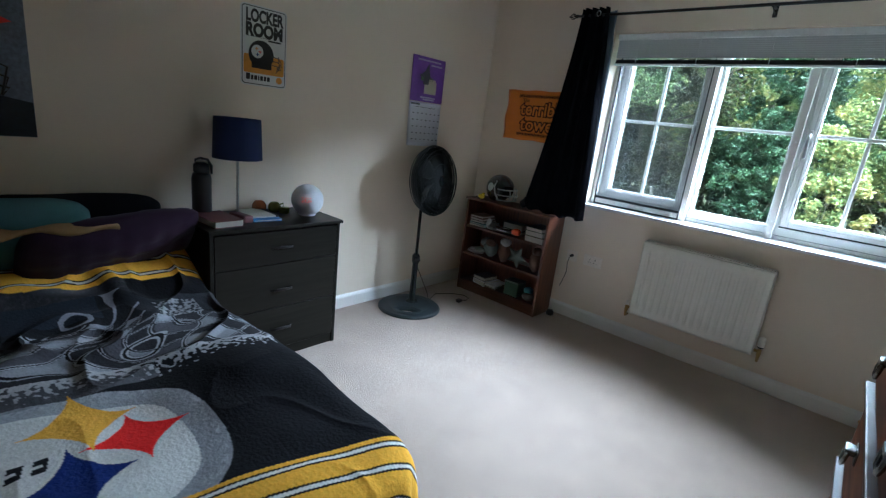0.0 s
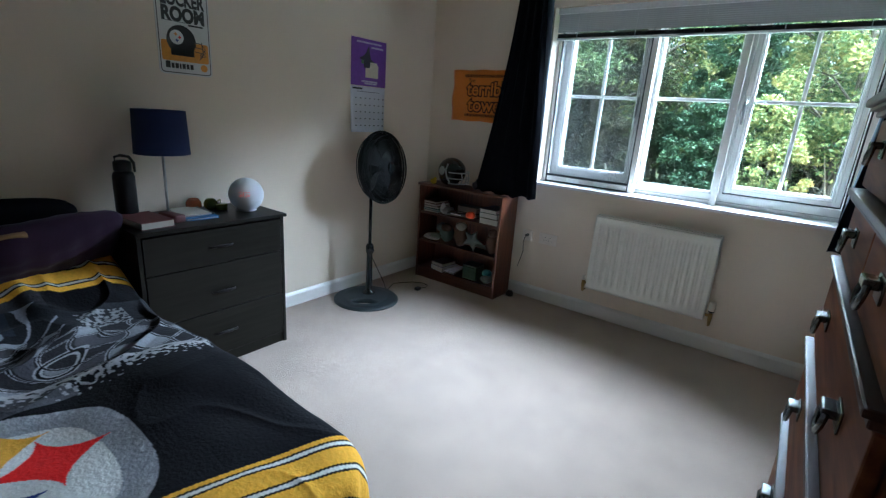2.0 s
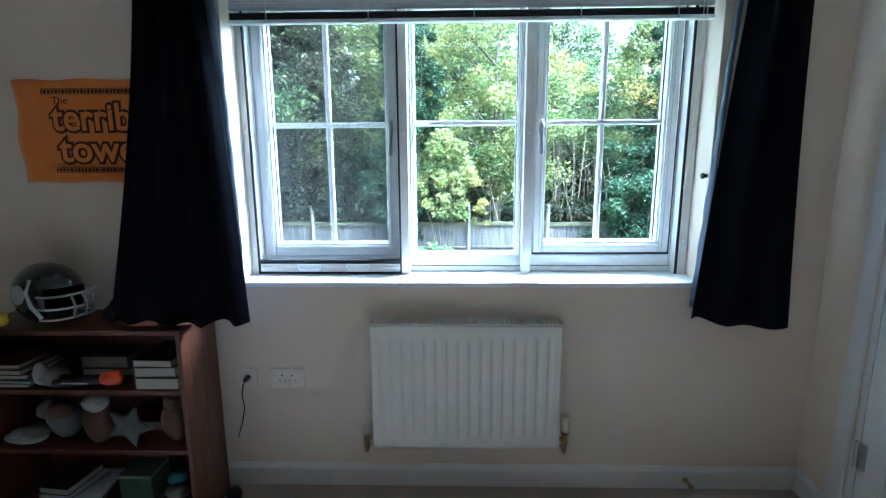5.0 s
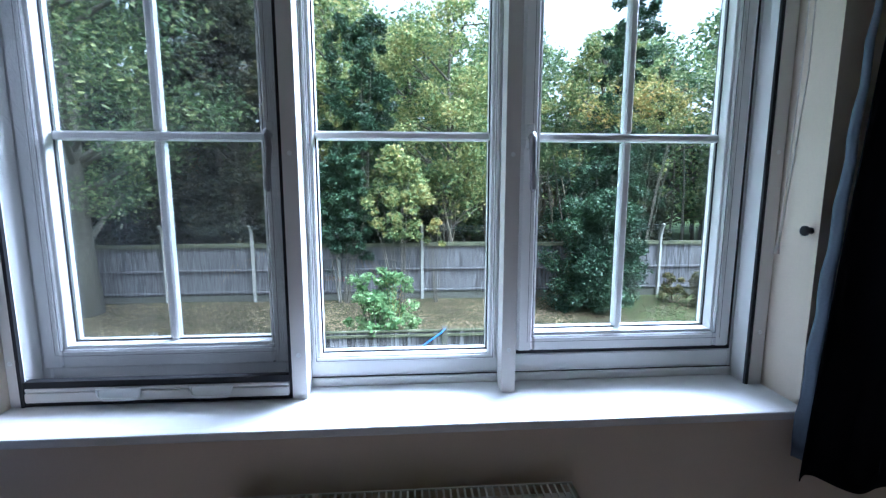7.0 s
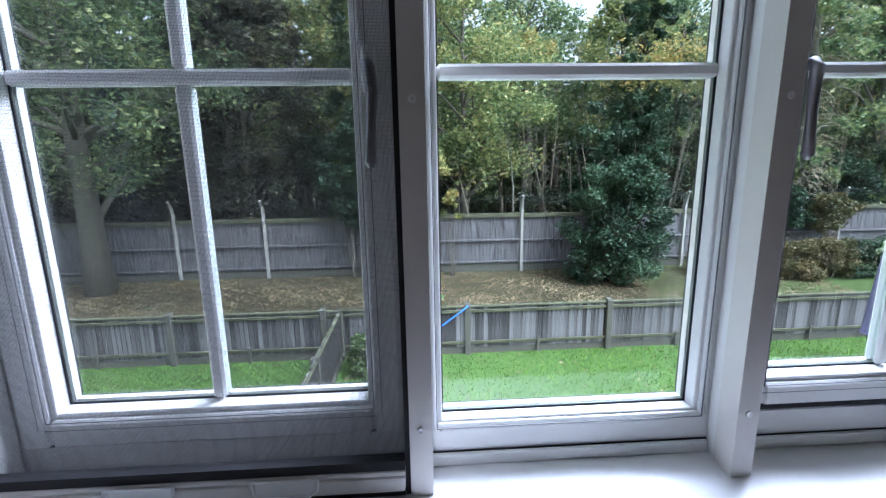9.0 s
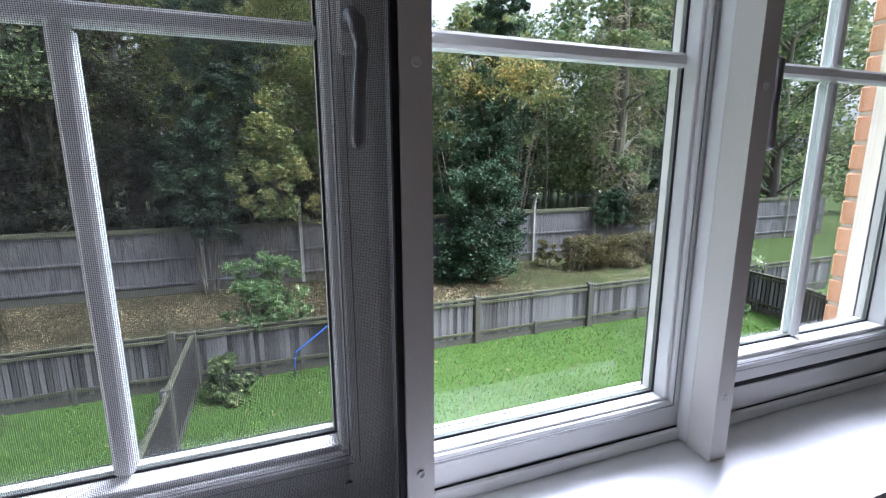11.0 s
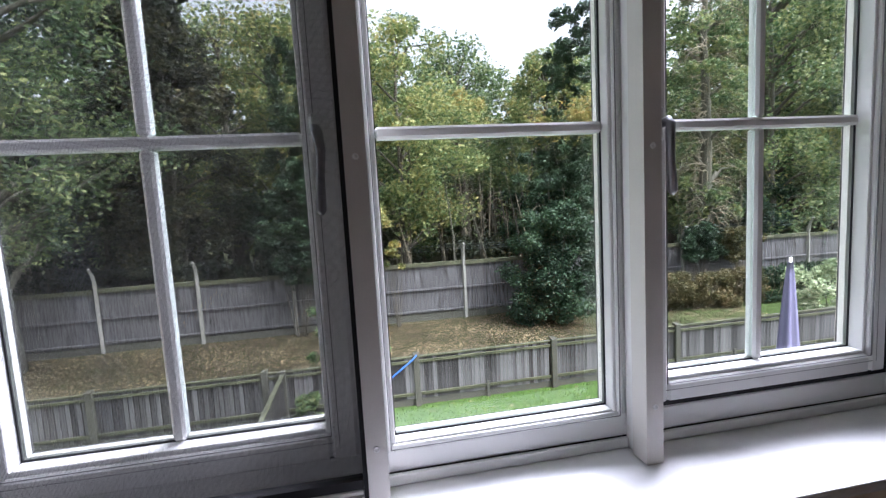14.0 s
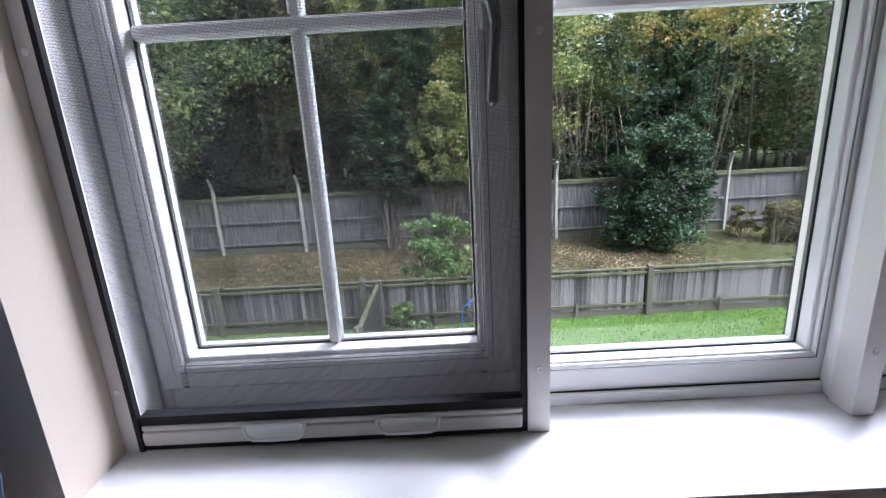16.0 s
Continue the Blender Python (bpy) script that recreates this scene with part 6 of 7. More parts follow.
# ---- chest of drawers beside the bed ----
DX, DY, DW, DD, DHH = 0.02, -2.515, 0.742, 0.398, 0.783
dr = thing("chest_of_drawers", (DX, DY, 0), 0, "black-brown three-drawer chest standing between the bed and the wall", "chest of drawers")
bm = bmesh.new()
box(bm, 0, DD - 0.006, 0, 0.018, 0, DHH - 0.019, 0.001)
box(bm, 0, DD - 0.006, DW - 0.018, DW, 0, DHH - 0.019, 0.001)
box(bm, 0.0, 0.01, 0.0185, DW - 0.0185, 0.04, DHH - 0.0195)
box(bm, 0.012, DD - 0.03, 0.0185, DW - 0.0185, 0.045, 0.06)
box(bm, DD - 0.035, DD - 0.017, 0.0185, DW - 0.0185, 0.0, 0.062)
part("carcass", bm, M_BLACKWOOD, dr)
boxed("top", (-0.004, DD + 0.012, -0.010, DW + 0.010, DHH - 0.018, DHH), M_BLACKWOOD, dr, 0.003, seg=2)
for z0, z1, hz in ((0.572, 0.752, 0.663), (0.318, 0.568, 0.424), (0.066, 0.314, 0.194)):
    bm = bmesh.new()
    box(bm, DD - 0.022, DD - 0.004, 0.021, DW - 0.021, z0, z1, 0.002)
    d_ = part("drawer_front", bm, M_BLACKWOOD, dr)
    bm = bmesh.new()
    yc = DW / 2 + 0.004
    tube(bm, [(DD - 0.004, yc - 0.062, hz - 0.003), (DD + 0.014, yc - 0.05, hz), (DD + 0.022, yc, hz + 0.004), (DD + 0.014, yc + 0.05, hz), (DD - 0.004, yc + 0.062, hz - 0.003)], [0.004, 0.005, 0.0075, 0.005, 0.004], 8)
    part("handle", bm, M_POLE, d_, "black bow handle", smooth=True)

TOPZ = DHH + 0.0005
M_ROSE = mat("maroon_cover", (0.11, 0.035, 0.035), rough=0.6, vary=0.1)
M_PAGE = mat("page_edges", (0.42, 0.40, 0.35), rough=0.9, vary=0.08, bump=0.5, bscale=500)
M_BLUEF = mat("blue_folder", (0.02, 0.14, 0.36), rough=0.5)
M_AMBERG = mat("amber_glass", (0.45, 0.16, 0.07), rough=0.08, coat=1.0)
M_GREENG = mat("olive_glass", (0.22, 0.24, 0.06), rough=0.08, coat=1.0)
M_SPHERE = mat("pale_fabric_mesh", (0.72, 0.74, 0.80), rough=0.75, vary=0.05, bump=0.8, bscale=700)
M_REDLED = mat("red_display", (1.0, 0.22, 0.18), emit=0.06)


def book(name, at, w, d, h, rot, cover, label, page=None):
    ob = thing(name, at, rot, label, "book")
    bm = bmesh.new()
    box(bm, 0, w, 0, d, 0, 0.003, 0.0008)
    box(bm, 0, w, 0, d, h - 0.003, h, 0.0008)
    box(bm, 0, 0.004, 0, d, 0.0031, h - 0.0031)
    part("cover", bm, cover, ob)
    boxed("page_block", (0.0045, w - 0.004, 0.004, d - 0.004, 0.0032, h - 0.0032), page or M_PAGE, ob)
    return ob


book("thick_book", (0.155, -2.50, TOPZ), 0.235, 0.15, 0.034, 5, M_ROSE, "thick maroon book with white page edges on the black drawers")
bc = thing("leather_case", (0.20, -2.335, TOPZ), 10, "small dark maroon case lying beside the lamp", "case")
bm = bmesh.new()
box(bm, 0, 0.14, 0, 0.055, 0, 0.038, 0.012, 3)
part("case_body", bm, M_ROSE, bc, smooth=True)
nb = book("blue_folder", (0.095, -2.235, TOPZ), 0.225, 0.155, 0.012, -4, M_BLUEF, "thin blue folder under a white notepad")
pad = thing("notepad", (0.085, -2.245, TOPZ + 0.0125), 0, "white ruled notepad with a black edge lying on a blue folder", "notepad")
boxed("paper_block", (0, 0.20, 0, 0.135, 0, 0.009), M_PAGE, pad, 0.001)
boxed("black_strip", (0.0, 0.205, 0.1355, 0.146, 0, 0.011), M_BLACKP, pad, 0.002)

lamp = thing("table_lamp", (0.215, -2.29, TOPZ), 0, "table lamp with a navy drum shade on a slim steel stem", "lamp")
bm = bmesh.new()
lathe(bm, [(0.001, 0.004), (0.055, 0.004), (0.06, 0.0), (0.062, 0.006), (0.055, 0.013), (0.012, 0.018), (0.008, 0.03)], 28)
part("base", bm, M_METAL, lamp, smooth=True)
bm = bmesh.new()
tube(bm, [(0, 0, 0.02), (0, 0, 0.345)], 0.006, 12)
part("stem", bm, M_METAL, lamp, smooth=True)
bm = bmesh.new()
z0, z1, r0, r1 = 0.318, 0.520, 0.120, 0.112
n_ = 40
rings = [[bm.verts.new((r * math.cos(2 * math.pi * k / n_), r * math.sin(2 * math.pi * k / n_), z)) for k in range(n_)] for r, z in ((r0, z0), (r1, z1), (r1 - 0.003, z1), (r0 - 0.003, z0))]
for a, b in zip(rings, rings[1:] + rings[:1]):
    for k in range(n_):
        bm.faces.new((a[k], a[(k + 1) % n_], b[(k + 1) % n_], b[k]))
part("shade", bm, M_NAVY, lamp, "navy blue fabric drum shade", smooth=False)

bot = thing("water_bottle", (0.125, -2.435, TOPZ), 0, "tall black steel water bottle with a carrying loop", "bottle")
bm = bmesh.new()
lathe(bm, [(0.001, 0), (0.044, 0), (0.0465, 0.004), (0.0465, 0.205), (0.042, 0.222), (0.034, 0.232)], 28)
part("bottle_body", bm, M_BLACKP, bot, smooth=True)
bm = bmesh.new()
lathe(bm, [(0.033, 0.2325), (0.037, 0.24), (0.037, 0.275), (0.02, 0.283), (0.001, 0.284)], 24)
tube(bm, [(0.0, -0.03, 0.27), (0.0, -0.028, 0.298), (0.0, -0.005, 0.305), (0.002, 0.03, 0.298), (0.002, 0.048, 0.268), (0.002, 0.05, 0.225)], [0.006, 0.006, 0.007, 0.007, 0.007, 0.005], 8)
part("lid", bm, M_BLACKP, bot, "black lid with a loop", smooth=True)

for nm, at, rr, m_, lb in (("amber_jar", (0.075, -2.10, TOPZ), 0.040, M_AMBERG, "small round amber glass jar"), ("olive_jar", (0.10, -2.02, TOPZ), 0.036, M_GREENG, "small round olive glass candle jar")):
    j = thing(nm, at, 0, lb, "jar")
    bm = bmesh.new()
    lathe(bm, [(0.001, 0), (rr * 0.7, 0), (rr, rr * 0.5), (rr * 0.98, rr * 1.0), (rr * 0.7, rr * 1.45), (rr * 0.62, rr * 1.5), (rr * 0.60, rr * 1.42), (rr * 0.3, rr * 1.1)], 22)
    part("jar_body", bm, m_, j, smooth=True)
    if "olive" in nm:
        bm = bmesh.new()
        tube(bm, [(0.0, 0.03, 0.035), (0.0, 0.055, 0.045), (0.0, 0.058, 0.02), (0.0, 0.035, 0.012)], 0.005, 6)
        part("jar_handle", bm, m_, j, smooth=True)
sq = thing("small_olive_box", (0.15, -1.985, TOPZ), 12, "small olive green candle tin", "tin")
bm = bmesh.new()
lathe(bm, [(0.001, 0), (0.03, 0), (0.031, 0.004), (0.031, 0.03), (0.029, 0.034), (0.001, 0.034)], 20)
part("tin_body", bm, M_GREENG, sq, smooth=True)

sph = thing("smart_speaker", (0.235, -1.885, TOPZ), 0, "pale spherical speaker with a dim red display", "speaker")
bm = bmesh.new()
R_ = 0.092
prof = [(0.048, 0.0), (0.052, 0.003)] + [(R_ * math.cos(radians(a)), 0.088 + R_ * math.sin(radians(a))) for a in range(-62, 91, 8)] + [(0.001, 0.088 + R_)]
lathe(bm, prof, 36)
part("sphere_body", bm, M_SPHERE, sph, smooth=True)
dirv = Vector((0.82, -0.55, 0.16)).normalized()
side = Vector((0.55, 0.82, 0)).normalized()
upv = dirv.cross(side) * -1
bm = bmesh.new()
for cx, segs in ((-0.027, "ad"), (-0.013, "bc"), (0.004, "ad"), (0.019, "bd")):
    for s_ in segs + "e":
        u0, v0, u1, v1 = {"a": (-0.004, 0.011, 0.005, 0.0135), "b": (-0.0045, 0.0, -0.002, 0.012), "c": (0.003, -0.012, 0.0055, 0.0), "d": (-0.004, -0.0135, 0.005, -0.011), "e": (0.003, 0.0, 0.0055, 0.012)}[s_]
        c_ = Vector((0, 0, 0.088))
        q_ = []
        for u, v in ((u0, v0), (u1, v0), (u1, v1), (u0, v1)):
            p_ = dirv * R_ + side * (cx + u) + upv * v
            q_.append(bm.verts.new(c_ + p_.normalized() * (R_ + 0.0006)))
        bm.faces.new(q_)
part("display_digits", bm, M_REDLED, sph, "dim red display")

# ---- pedestal fan ----
fan = thing("pedestal_fan", (0.275, -0.985, 0.0), 0, "black pedestal fan on a round base beside the wall", "fan")
bm = bmesh.new()
n_ = 56
R_ = 0.238
Hc, Hr, sq_ = Vector((0.085, -0.105)), 0.088, 0.62
hd = Vector((0.66, -0.75)).normalized()
hs = Vector((-hd.y, hd.x))


def base_ring(z, ro, grow):
    outer = [bm.verts.new((ro * math.cos(2 * math.pi * k / n_), ro * math.sin(2 * math.pi * k / n_), z)) for k in range(n_)]
    inner = []
    for k in range(n_):
        a = 2 * math.pi * k / n_
        d2 = Vector((math.cos(a), math.sin(a)))
        l1, l2 = d2.dot(hs), d2.dot(hd)
        rr = (Hr + grow) / math.sqrt(l1 ** 2 + (l2 / sq_) ** 2)
        q_ = Hc + d2 * rr
        inner.append(bm.verts.new((q_.x, q_.y, z)))
    return outer, inner


levels = [base_ring(0.0, R_, 0.0), base_ring(0.010, R_, 0.0), base_ring(0.020, R_ - 0.012, 0.006), base_ring(0.030, R_ - 0.075, 0.022)]
for (o0, i0), (o1, i1) in zip(levels, levels[1:]):
    for k in range(n_):
        j = (k + 1) % n_
        bm.faces.new((o0[k], o0[j], o1[j], o1[k]))
        bm.faces.new((i0[j], i0[k], i1[k], i1[j]))
for (o_, i_), fl_ in ((levels[0], True), (levels[-1], False)):
    for k in range(n_):
        j = (k + 1) % n_
        bm.faces.new((o_[k], i_[k], i_[j], o_[j]) if fl_ else (o_[k], o_[j], i_[j], i_[k]))
bmesh.ops.recalc_face_normals(bm, faces=bm.faces)
part("base", bm, M_FANBASE, fan, "dark grey round base with a crescent opening", smooth=False)
PX, PYY = -0.032, 0.055
bm = bmesh.new()
lathe(bm, [(0.05, 0.026), (0.045, 0.036), (0.024, 0.05), (0.021, 0.37), (0.021, 0.38)], 20, (PX, PYY, 0))
part("lower_pole", bm, M_FAN, fan, smooth=True)
bm = bmesh.new()
lathe(bm, [(0.023, 0.345), (0.029, 0.352), (0.029, 0.40), (0.02, 0.415), (0.0125, 0.418)], 18, (PX, PYY, 0))
tube(bm, [(PX + 0.02, PYY, 0.378), (PX + 0.05, PYY - 0.02, 0.378)], [0.008, 0.013], 10)
part("collar", bm, M_FAN, fan, smooth=True)
bm = bmesh.new()
tube(bm, [(PX, PYY, 0.40), (PX, PYY, 0.80)], 0.0115, 14)
part("upper_pole", bm, M_FAN, fan, smooth=True)
head = thing("head", (-0.005, 0.145, 0.974), -6.0)
head.parent = fan
head.rotation_euler = (0, radians(-7), radians(7))
bm = bmesh.new()
lathe(bm, [(0.03, -0.16), (0.065, -0.155), (0.075, -0.10), (0.06, -0.075), (0.03, -0.07)], 24, (0, 0, 0), "x")
box(bm, -0.13, -0.07, -0.03, 0.03, -0.20, -0.04, 0.01)
part("motor", bm, M_FAN, head, smooth=False)
HR = 0.25
bm = bmesh.new()
lathe(bm, [(0.001, -0.092), (0.10, -0.090), (0.17, -0.080), (0.215, -0.058), (0.238, -0.030), (0.243, -0.008), (0.240, -0.006), (0.234, -0.028), (0.211, -0.055), (0.168, -0.076), (0.10, -0.086), (0.001, -0.088)], 48, (0, 0, 0), "x")
part("rear_housing", bm, M_FAN, head, "solid black rear housing", smooth=True)
bm = bmesh.new()
for x, r_ in ((-0.052, HR * 0.93), (-0.020, HR), (0.0, HR + 0.004), (0.020, HR), (0.044, HR * 0.9)):
    tube(bm, [(x, r_ * math.cos(2 * math.pi * k / 48), r_ * math.sin(2 * math.pi * k / 48)) for k in range(49)], 0.0035 if abs(x) > 0.001 else 0.007, 6, cap=False)
part("rim", bm, M_GRILLE, head, "round black cage rim", smooth=True)
for nm, sgn, cnt in (("front_grille", 1, 130), ("rear_grille", -1, 84)):
    bm = bmesh.new()
    for k in range(cnt):
        a = 2 * math.pi * k / cnt
        pts = []
        for t in (0.18, 0.35, 0.55, 0.75, 0.9, 1.0):
            aa = a + sgn * 0.32 * (1 - t)
            depth = (0.070 if sgn > 0 else 0.085) * (1 - t ** 3.2)
            pts.append((sgn * depth, HR * t * math.cos(aa), HR * t * math.sin(aa)))
        tube(bm, pts, 0.0021 if sgn > 0 else 0.0013, 3, cap=False)
    for rr, dx in ((0.18, 1.0), (0.5, 0.9), (0.78, 0.55)):
        d_ = (0.070 if sgn > 0 else 0.085) * (1 - rr ** 3.2)
        tube(bm, [(sgn * d_, HR * rr * math.cos(2 * math.pi * k / 40), HR * rr * math.sin(2 * math.pi * k / 40)) for k in range(41)], 0.0022, 5, cap=False)
    part(nm, bm, M_GRILLE, head, "black wire grille")
bm = bmesh.new()
lathe(bm, [(0.001, 0.080), (0.030, 0.078), (0.045, 0.070), (0.046, 0.062)], 24, (0, 0, 0), "x")
part("badge_boss", bm, M_FAN, head, smooth=True)
bm = bmesh.new()
lathe(bm, [(0.001, 0.035), (0.035, 0.033), (0.04, 0.02), (0.04, -0.05)], 20, (0, 0, 0), "x")
part("hub", bm, M_FAN, head, smooth=True)
for b_ in range(5):
    a0 = 2 * math.pi * b_ / 5
    grid = []
    for i in range(9):
        t = i / 8
        rr = 0.035 + 0.175 * t
        w = 0.32 + 0.50 * math.sin(math.pi * (0.15 + 0.75 * t))
        grid.append([(0.028 - 0.055 * (j / 7), rr * math.cos(a0 + w * (j / 7 - 0.5)), rr * math.sin(a0 + w * (j / 7 - 0.5))) for j in range(8)])
    bl = sheet_mesh("blade", grid, M_GRILLE, head, 0.002)
bm = bmesh.new()
tube(bm, [(PX - 0.015, PYY + 0.02, 0.75), (PX - 0.03, PYY + 0.03, 0.5), (PX - 0.01, PYY + 0.035, 0.30), (PX + 0.06, PYY + 0.10, 0.10), (PX + 0.03, PYY + 0.16, 0.012), (PX - 0.12, PYY + 0.06, 0.008), (PX - 0.17, PYY - 0.12, 0.008)], 0.0032, 6)
tube(bm, [(PX + 0.03, PYY + 0.16, 0.006), (-0.08, 0.38, 0.006), (0.0, 0.52, 0.006), (0.08, 0.57, 0.006), (0.145, 0.555, 0.006), (0.165, 0.50, 0.008), (0.15, 0.46, 0.008)], 0.0034, 6)
box(bm, 0.125, 0.165, 0.405, 0.45, 0.0, 0.024, 0.005)
part("power_cable", bm, M_BLACKP, fan, "loose black power cable with a plug on the carpet")

# ---- bookcase ----
KX, KY, KW, KD, KH = 0.165, -0.290, 0.795, 0.245, 0.818
bk = thing("bookcase", (KX, KY, 0), 0, "mahogany three-tier bookcase full of odds and ends", "bookcase")
boxed("side_panel", (0, 0.018, 0.0, KD, 0, KH - 0.019), M_CASE, bk, 0.001)
boxed("side_panel", (KW - 0.018, KW, 0.0, KD, 0, KH - 0.019), M_CASE, bk, 0.001)
boxed("top", (-0.012, KW + 0.010, -0.012, KD, KH - 0.0185, KH), M_CASE_H, bk, 0.003)
boxed("back_panel", (0.0185, KW - 0.0185, KD - 0.006, KD - 0.001, 0.04, KH - 0.019), M_CASE, bk)
for z in (0.075, 0.320, 0.562):
    boxed("shelf", (0.0185, KW - 0.0185, 0.008, KD - 0.0065, z, z + 0.018), M_CASE_H, bk, 0.001)
boxed("plinth", (0.0185, KW - 0.0185, 0.012, 0.028, 0.0, 0.0745), M_CASE_H, bk)
ft_ = thing("rubber_wedge", (0.985, -0.10, 0), 0, "small black rubber foot lying behind the bookcase", "wedge")
bm = bmesh.new()
lathe(bm, [(0.001, 0), (0.03, 0), (0.032, 0.02), (0.022, 0.04), (0.001, 0.042)], 16, (0.02, 0, 0))
part("wedge_body", bm, M_BLACKP, ft_, smooth=True)

M_RED_B = mat("red_cover", (0.25, 0.03, 0.02), rough=0.5)
M_GREENB = mat("green_cover", (0.05, 0.10, 0.06), rough=0.5, vary=0.3, scale=20)
M_TEALB = mat("teal_cover", (0.05, 0.20, 0.22), rough=0.5)
M_BROWNB = mat("brown_cover", (0.12, 0.06, 0.03), rough=0.6)
M_BLACKB = mat("black_cover", (0.02, 0.02, 0.025), rough=0.4)
M_SOFTW = mat("white_plush", (0.30, 0.29, 0.27), rough=0.98, vary=0.15, bump=1.0, bscale=200)
M_SOFTG = mat("grey_green_cloth", (0.13, 0.15, 0.13), rough=0.95, vary=0.25, scale=12, bump=0.6, bscale=150)
M_SOFTBR = mat("brown_plush", (0.10, 0.06, 0.04), rough=0.98, vary=0.2, bump=1.0, bscale=200)
M_SOFTGY = mat("grey_plush", (0.18, 0.17, 0.16), rough=0.98, vary=0.2, bump=1.0, bscale=200)
M_ORANGEP = mat("orange_red_plastic", (0.75, 0.10, 0.03), rough=0.35)
M_YELLOWP = mat("yellow_plush", (0.65, 0.47, 0.03), rough=0.9, bump=0.8, bscale=200)
S1, S2, S3 = 0.5805, 0.3385, 0.0935


def stack(x, y, z, items):
    for w, d, h, rot, cov, lb in items:
        book("book", (x, y, z), w, d, h, rot, cov, lb)
        z += h + 0.0004


# upper shelf
stack(0.205, -0.275, S1, [(0.15, 0.19, 0.018, 2, M_BROWNB, "brown book at the bottom of a stack on the bookcase"), (0.17, 0.20, 0.014, -2, M_TEALB, "thin teal book lying in a stack"), (0.15, 0.19, 0.020, 3, M_BLACKB, "black book with cream pages lying in a stack"), (0.14, 0.18, 0.022, -3, M_ROSE, "maroon book with cream pages lying in a stack"), (0.13, 0.18, 0.018, 1, M_BROWNB, "brown book with cream pages on top of a stack")])
stack(0.765, -0.28, S1, [(0.165, 0.21, 0.048, 0, M_BROWNB, "thick book with cream pages lying on the bookcase"), (0.155, 0.20, 0.040, 2, M_GREENB, "dark green book lying on a thick book"), (0.15, 0.20, 0.030, -2, M_BLACKB, "dark book on top of a stack")])
stack(0.47, -0.16, S1, [(0.20, 0.10, 0.03, 0, M_BLACKB, "black book lying at the back of the shelf"), (0.19, 0.10, 0.05, 0, M_GREENB, "dark green box book at the back of the shelf")])


def blob(name, at, parts, label, category):
    """A soft toy or bundle of rounded parts: (x, y, z, rx, ry, rz, material, part name)."""
    ob = thing(name, at, 0, label, category)
    for k, (x, y, z, a, b, c, m_, pn) in enumerate(parts):
        bm = bmesh.new()
        bmesh.ops.create_icosphere(bm, subdivisions=3, radius=1)
        for v in bm.verts:
            q_ = 1 + 0.16 * noise.noise(v.co * 1.7 + Vector((k * 3.1, x * 40, 0)))
            v.co = Vector((v.co.x * a * q_, v.co.y * b * q_, v.co.z * c * q_))
        part(pn, bm, m_, ob, smooth=True, at=(x, y, z))
    return ob


blob("toy_cat", (0.43, -0.235, S1), [(0, 0, 0.035, 0.055, 0.045, 0.035, M_SOFTGY, "body"), (-0.03, -0.02, 0.05, 0.028, 0.024, 0.045, M_SOFTW, "head"), (0.045, -0.01, 0.03, 0.035, 0.02, 0.016, M_SOFTBR, "tail")], "floppy grey and white soft toy draped on the shelf", "soft toy")
flash = thing("toy_torch", (0.50, -0.275, S1 + 0.022), 0, "dark toy torch with an orange-red end lying on the shelf", "torch")
bm = bmesh.new()
tube(bm, [(-0.04, 0.0, 0), (0.10, 0.005, 0.012), (0.14, 0.01, 0.016)], [0.014, 0.015, 0.02], 12)
part("barrel", bm, M_BLACKB, flash, smooth=True)
bm = bmesh.new()
tube(bm, [(0.141, 0.01, 0.0165), (0.165, 0.01, 0.020), (0.20, 0.012, 0.022), (0.21, 0.013, 0.023)], [0.021, 0.028, 0.027, 0.012], 14)
part("end_cap", bm, M_ORANGEP, flash, "orange-red end", smooth=True)
bm = bmesh.new()
box(bm, 0.0, 0.10, -0.0165, -0.0145, 0.006, 0.011)
part("printed_bar", bm, M_PAPER, flash)
# middle shelf
blob("white_slipper", (0.285, -0.235, S2), [(0, 0, 0.022, 0.085, 0.04, 0.02, M_SOFTW, "sole"), (0.03, 0.01, 0.042, 0.055, 0.035, 0.025, M_SOFTG, "upper"), (-0.03, 0.0, 0.035, 0.035, 0.032, 0.02, M_SOFTW, "toe")], "pale white and green slipper on the shelf", "slipper")
blob("soft_bundle", (0.40, -0.20, S2), [(0, 0.02, 0.07, 0.07, 0.05, 0.07, M_SOFTG, "fold"), (0.02, -0.02, 0.13, 0.05, 0.04, 0.035, M_SOFTBR, "knot"), (-0.06, 0.02, 0.11, 0.045, 0.04, 0.04, M_SOFTGY, "flap")], "crumpled grey-green cloth bundle on the shelf", "cloth")
blob("toy_ball", (0.585, -0.245, S2 + 0.13), [(0, 0, 0.045, 0.048, 0.04, 0.035, M_SOFTW, "ball"), (-0.015, 0.02, -0.03, 0.06, 0.05, 0.10, M_SOFTBR, "bear_body")], "brown bear toy with a white ball on top", "soft toy")
star_ = thing("cloth_star", (0.71, -0.262, S2 + 0.002), 0, "grey-green stuffed cloth star leaning on the shelf", "soft toy")
bm = bmesh.new()
pts = [(0.10 * (1 if k % 2 == 0 else 0.52) * math.sin(k * math.pi / 5 + 0.2), 0.085 + 0.092 * (1 if k % 2 == 0 else 0.52) * -math.cos(k * math.pi / 5 + 0.2)) for k in range(10)]
c0, c1 = bm.verts.new((0, -0.022, 0.09)), bm.verts.new((0, 0.022, 0.09))
ring = [bm.verts.new((x, 0, z)) for x, z in pts]
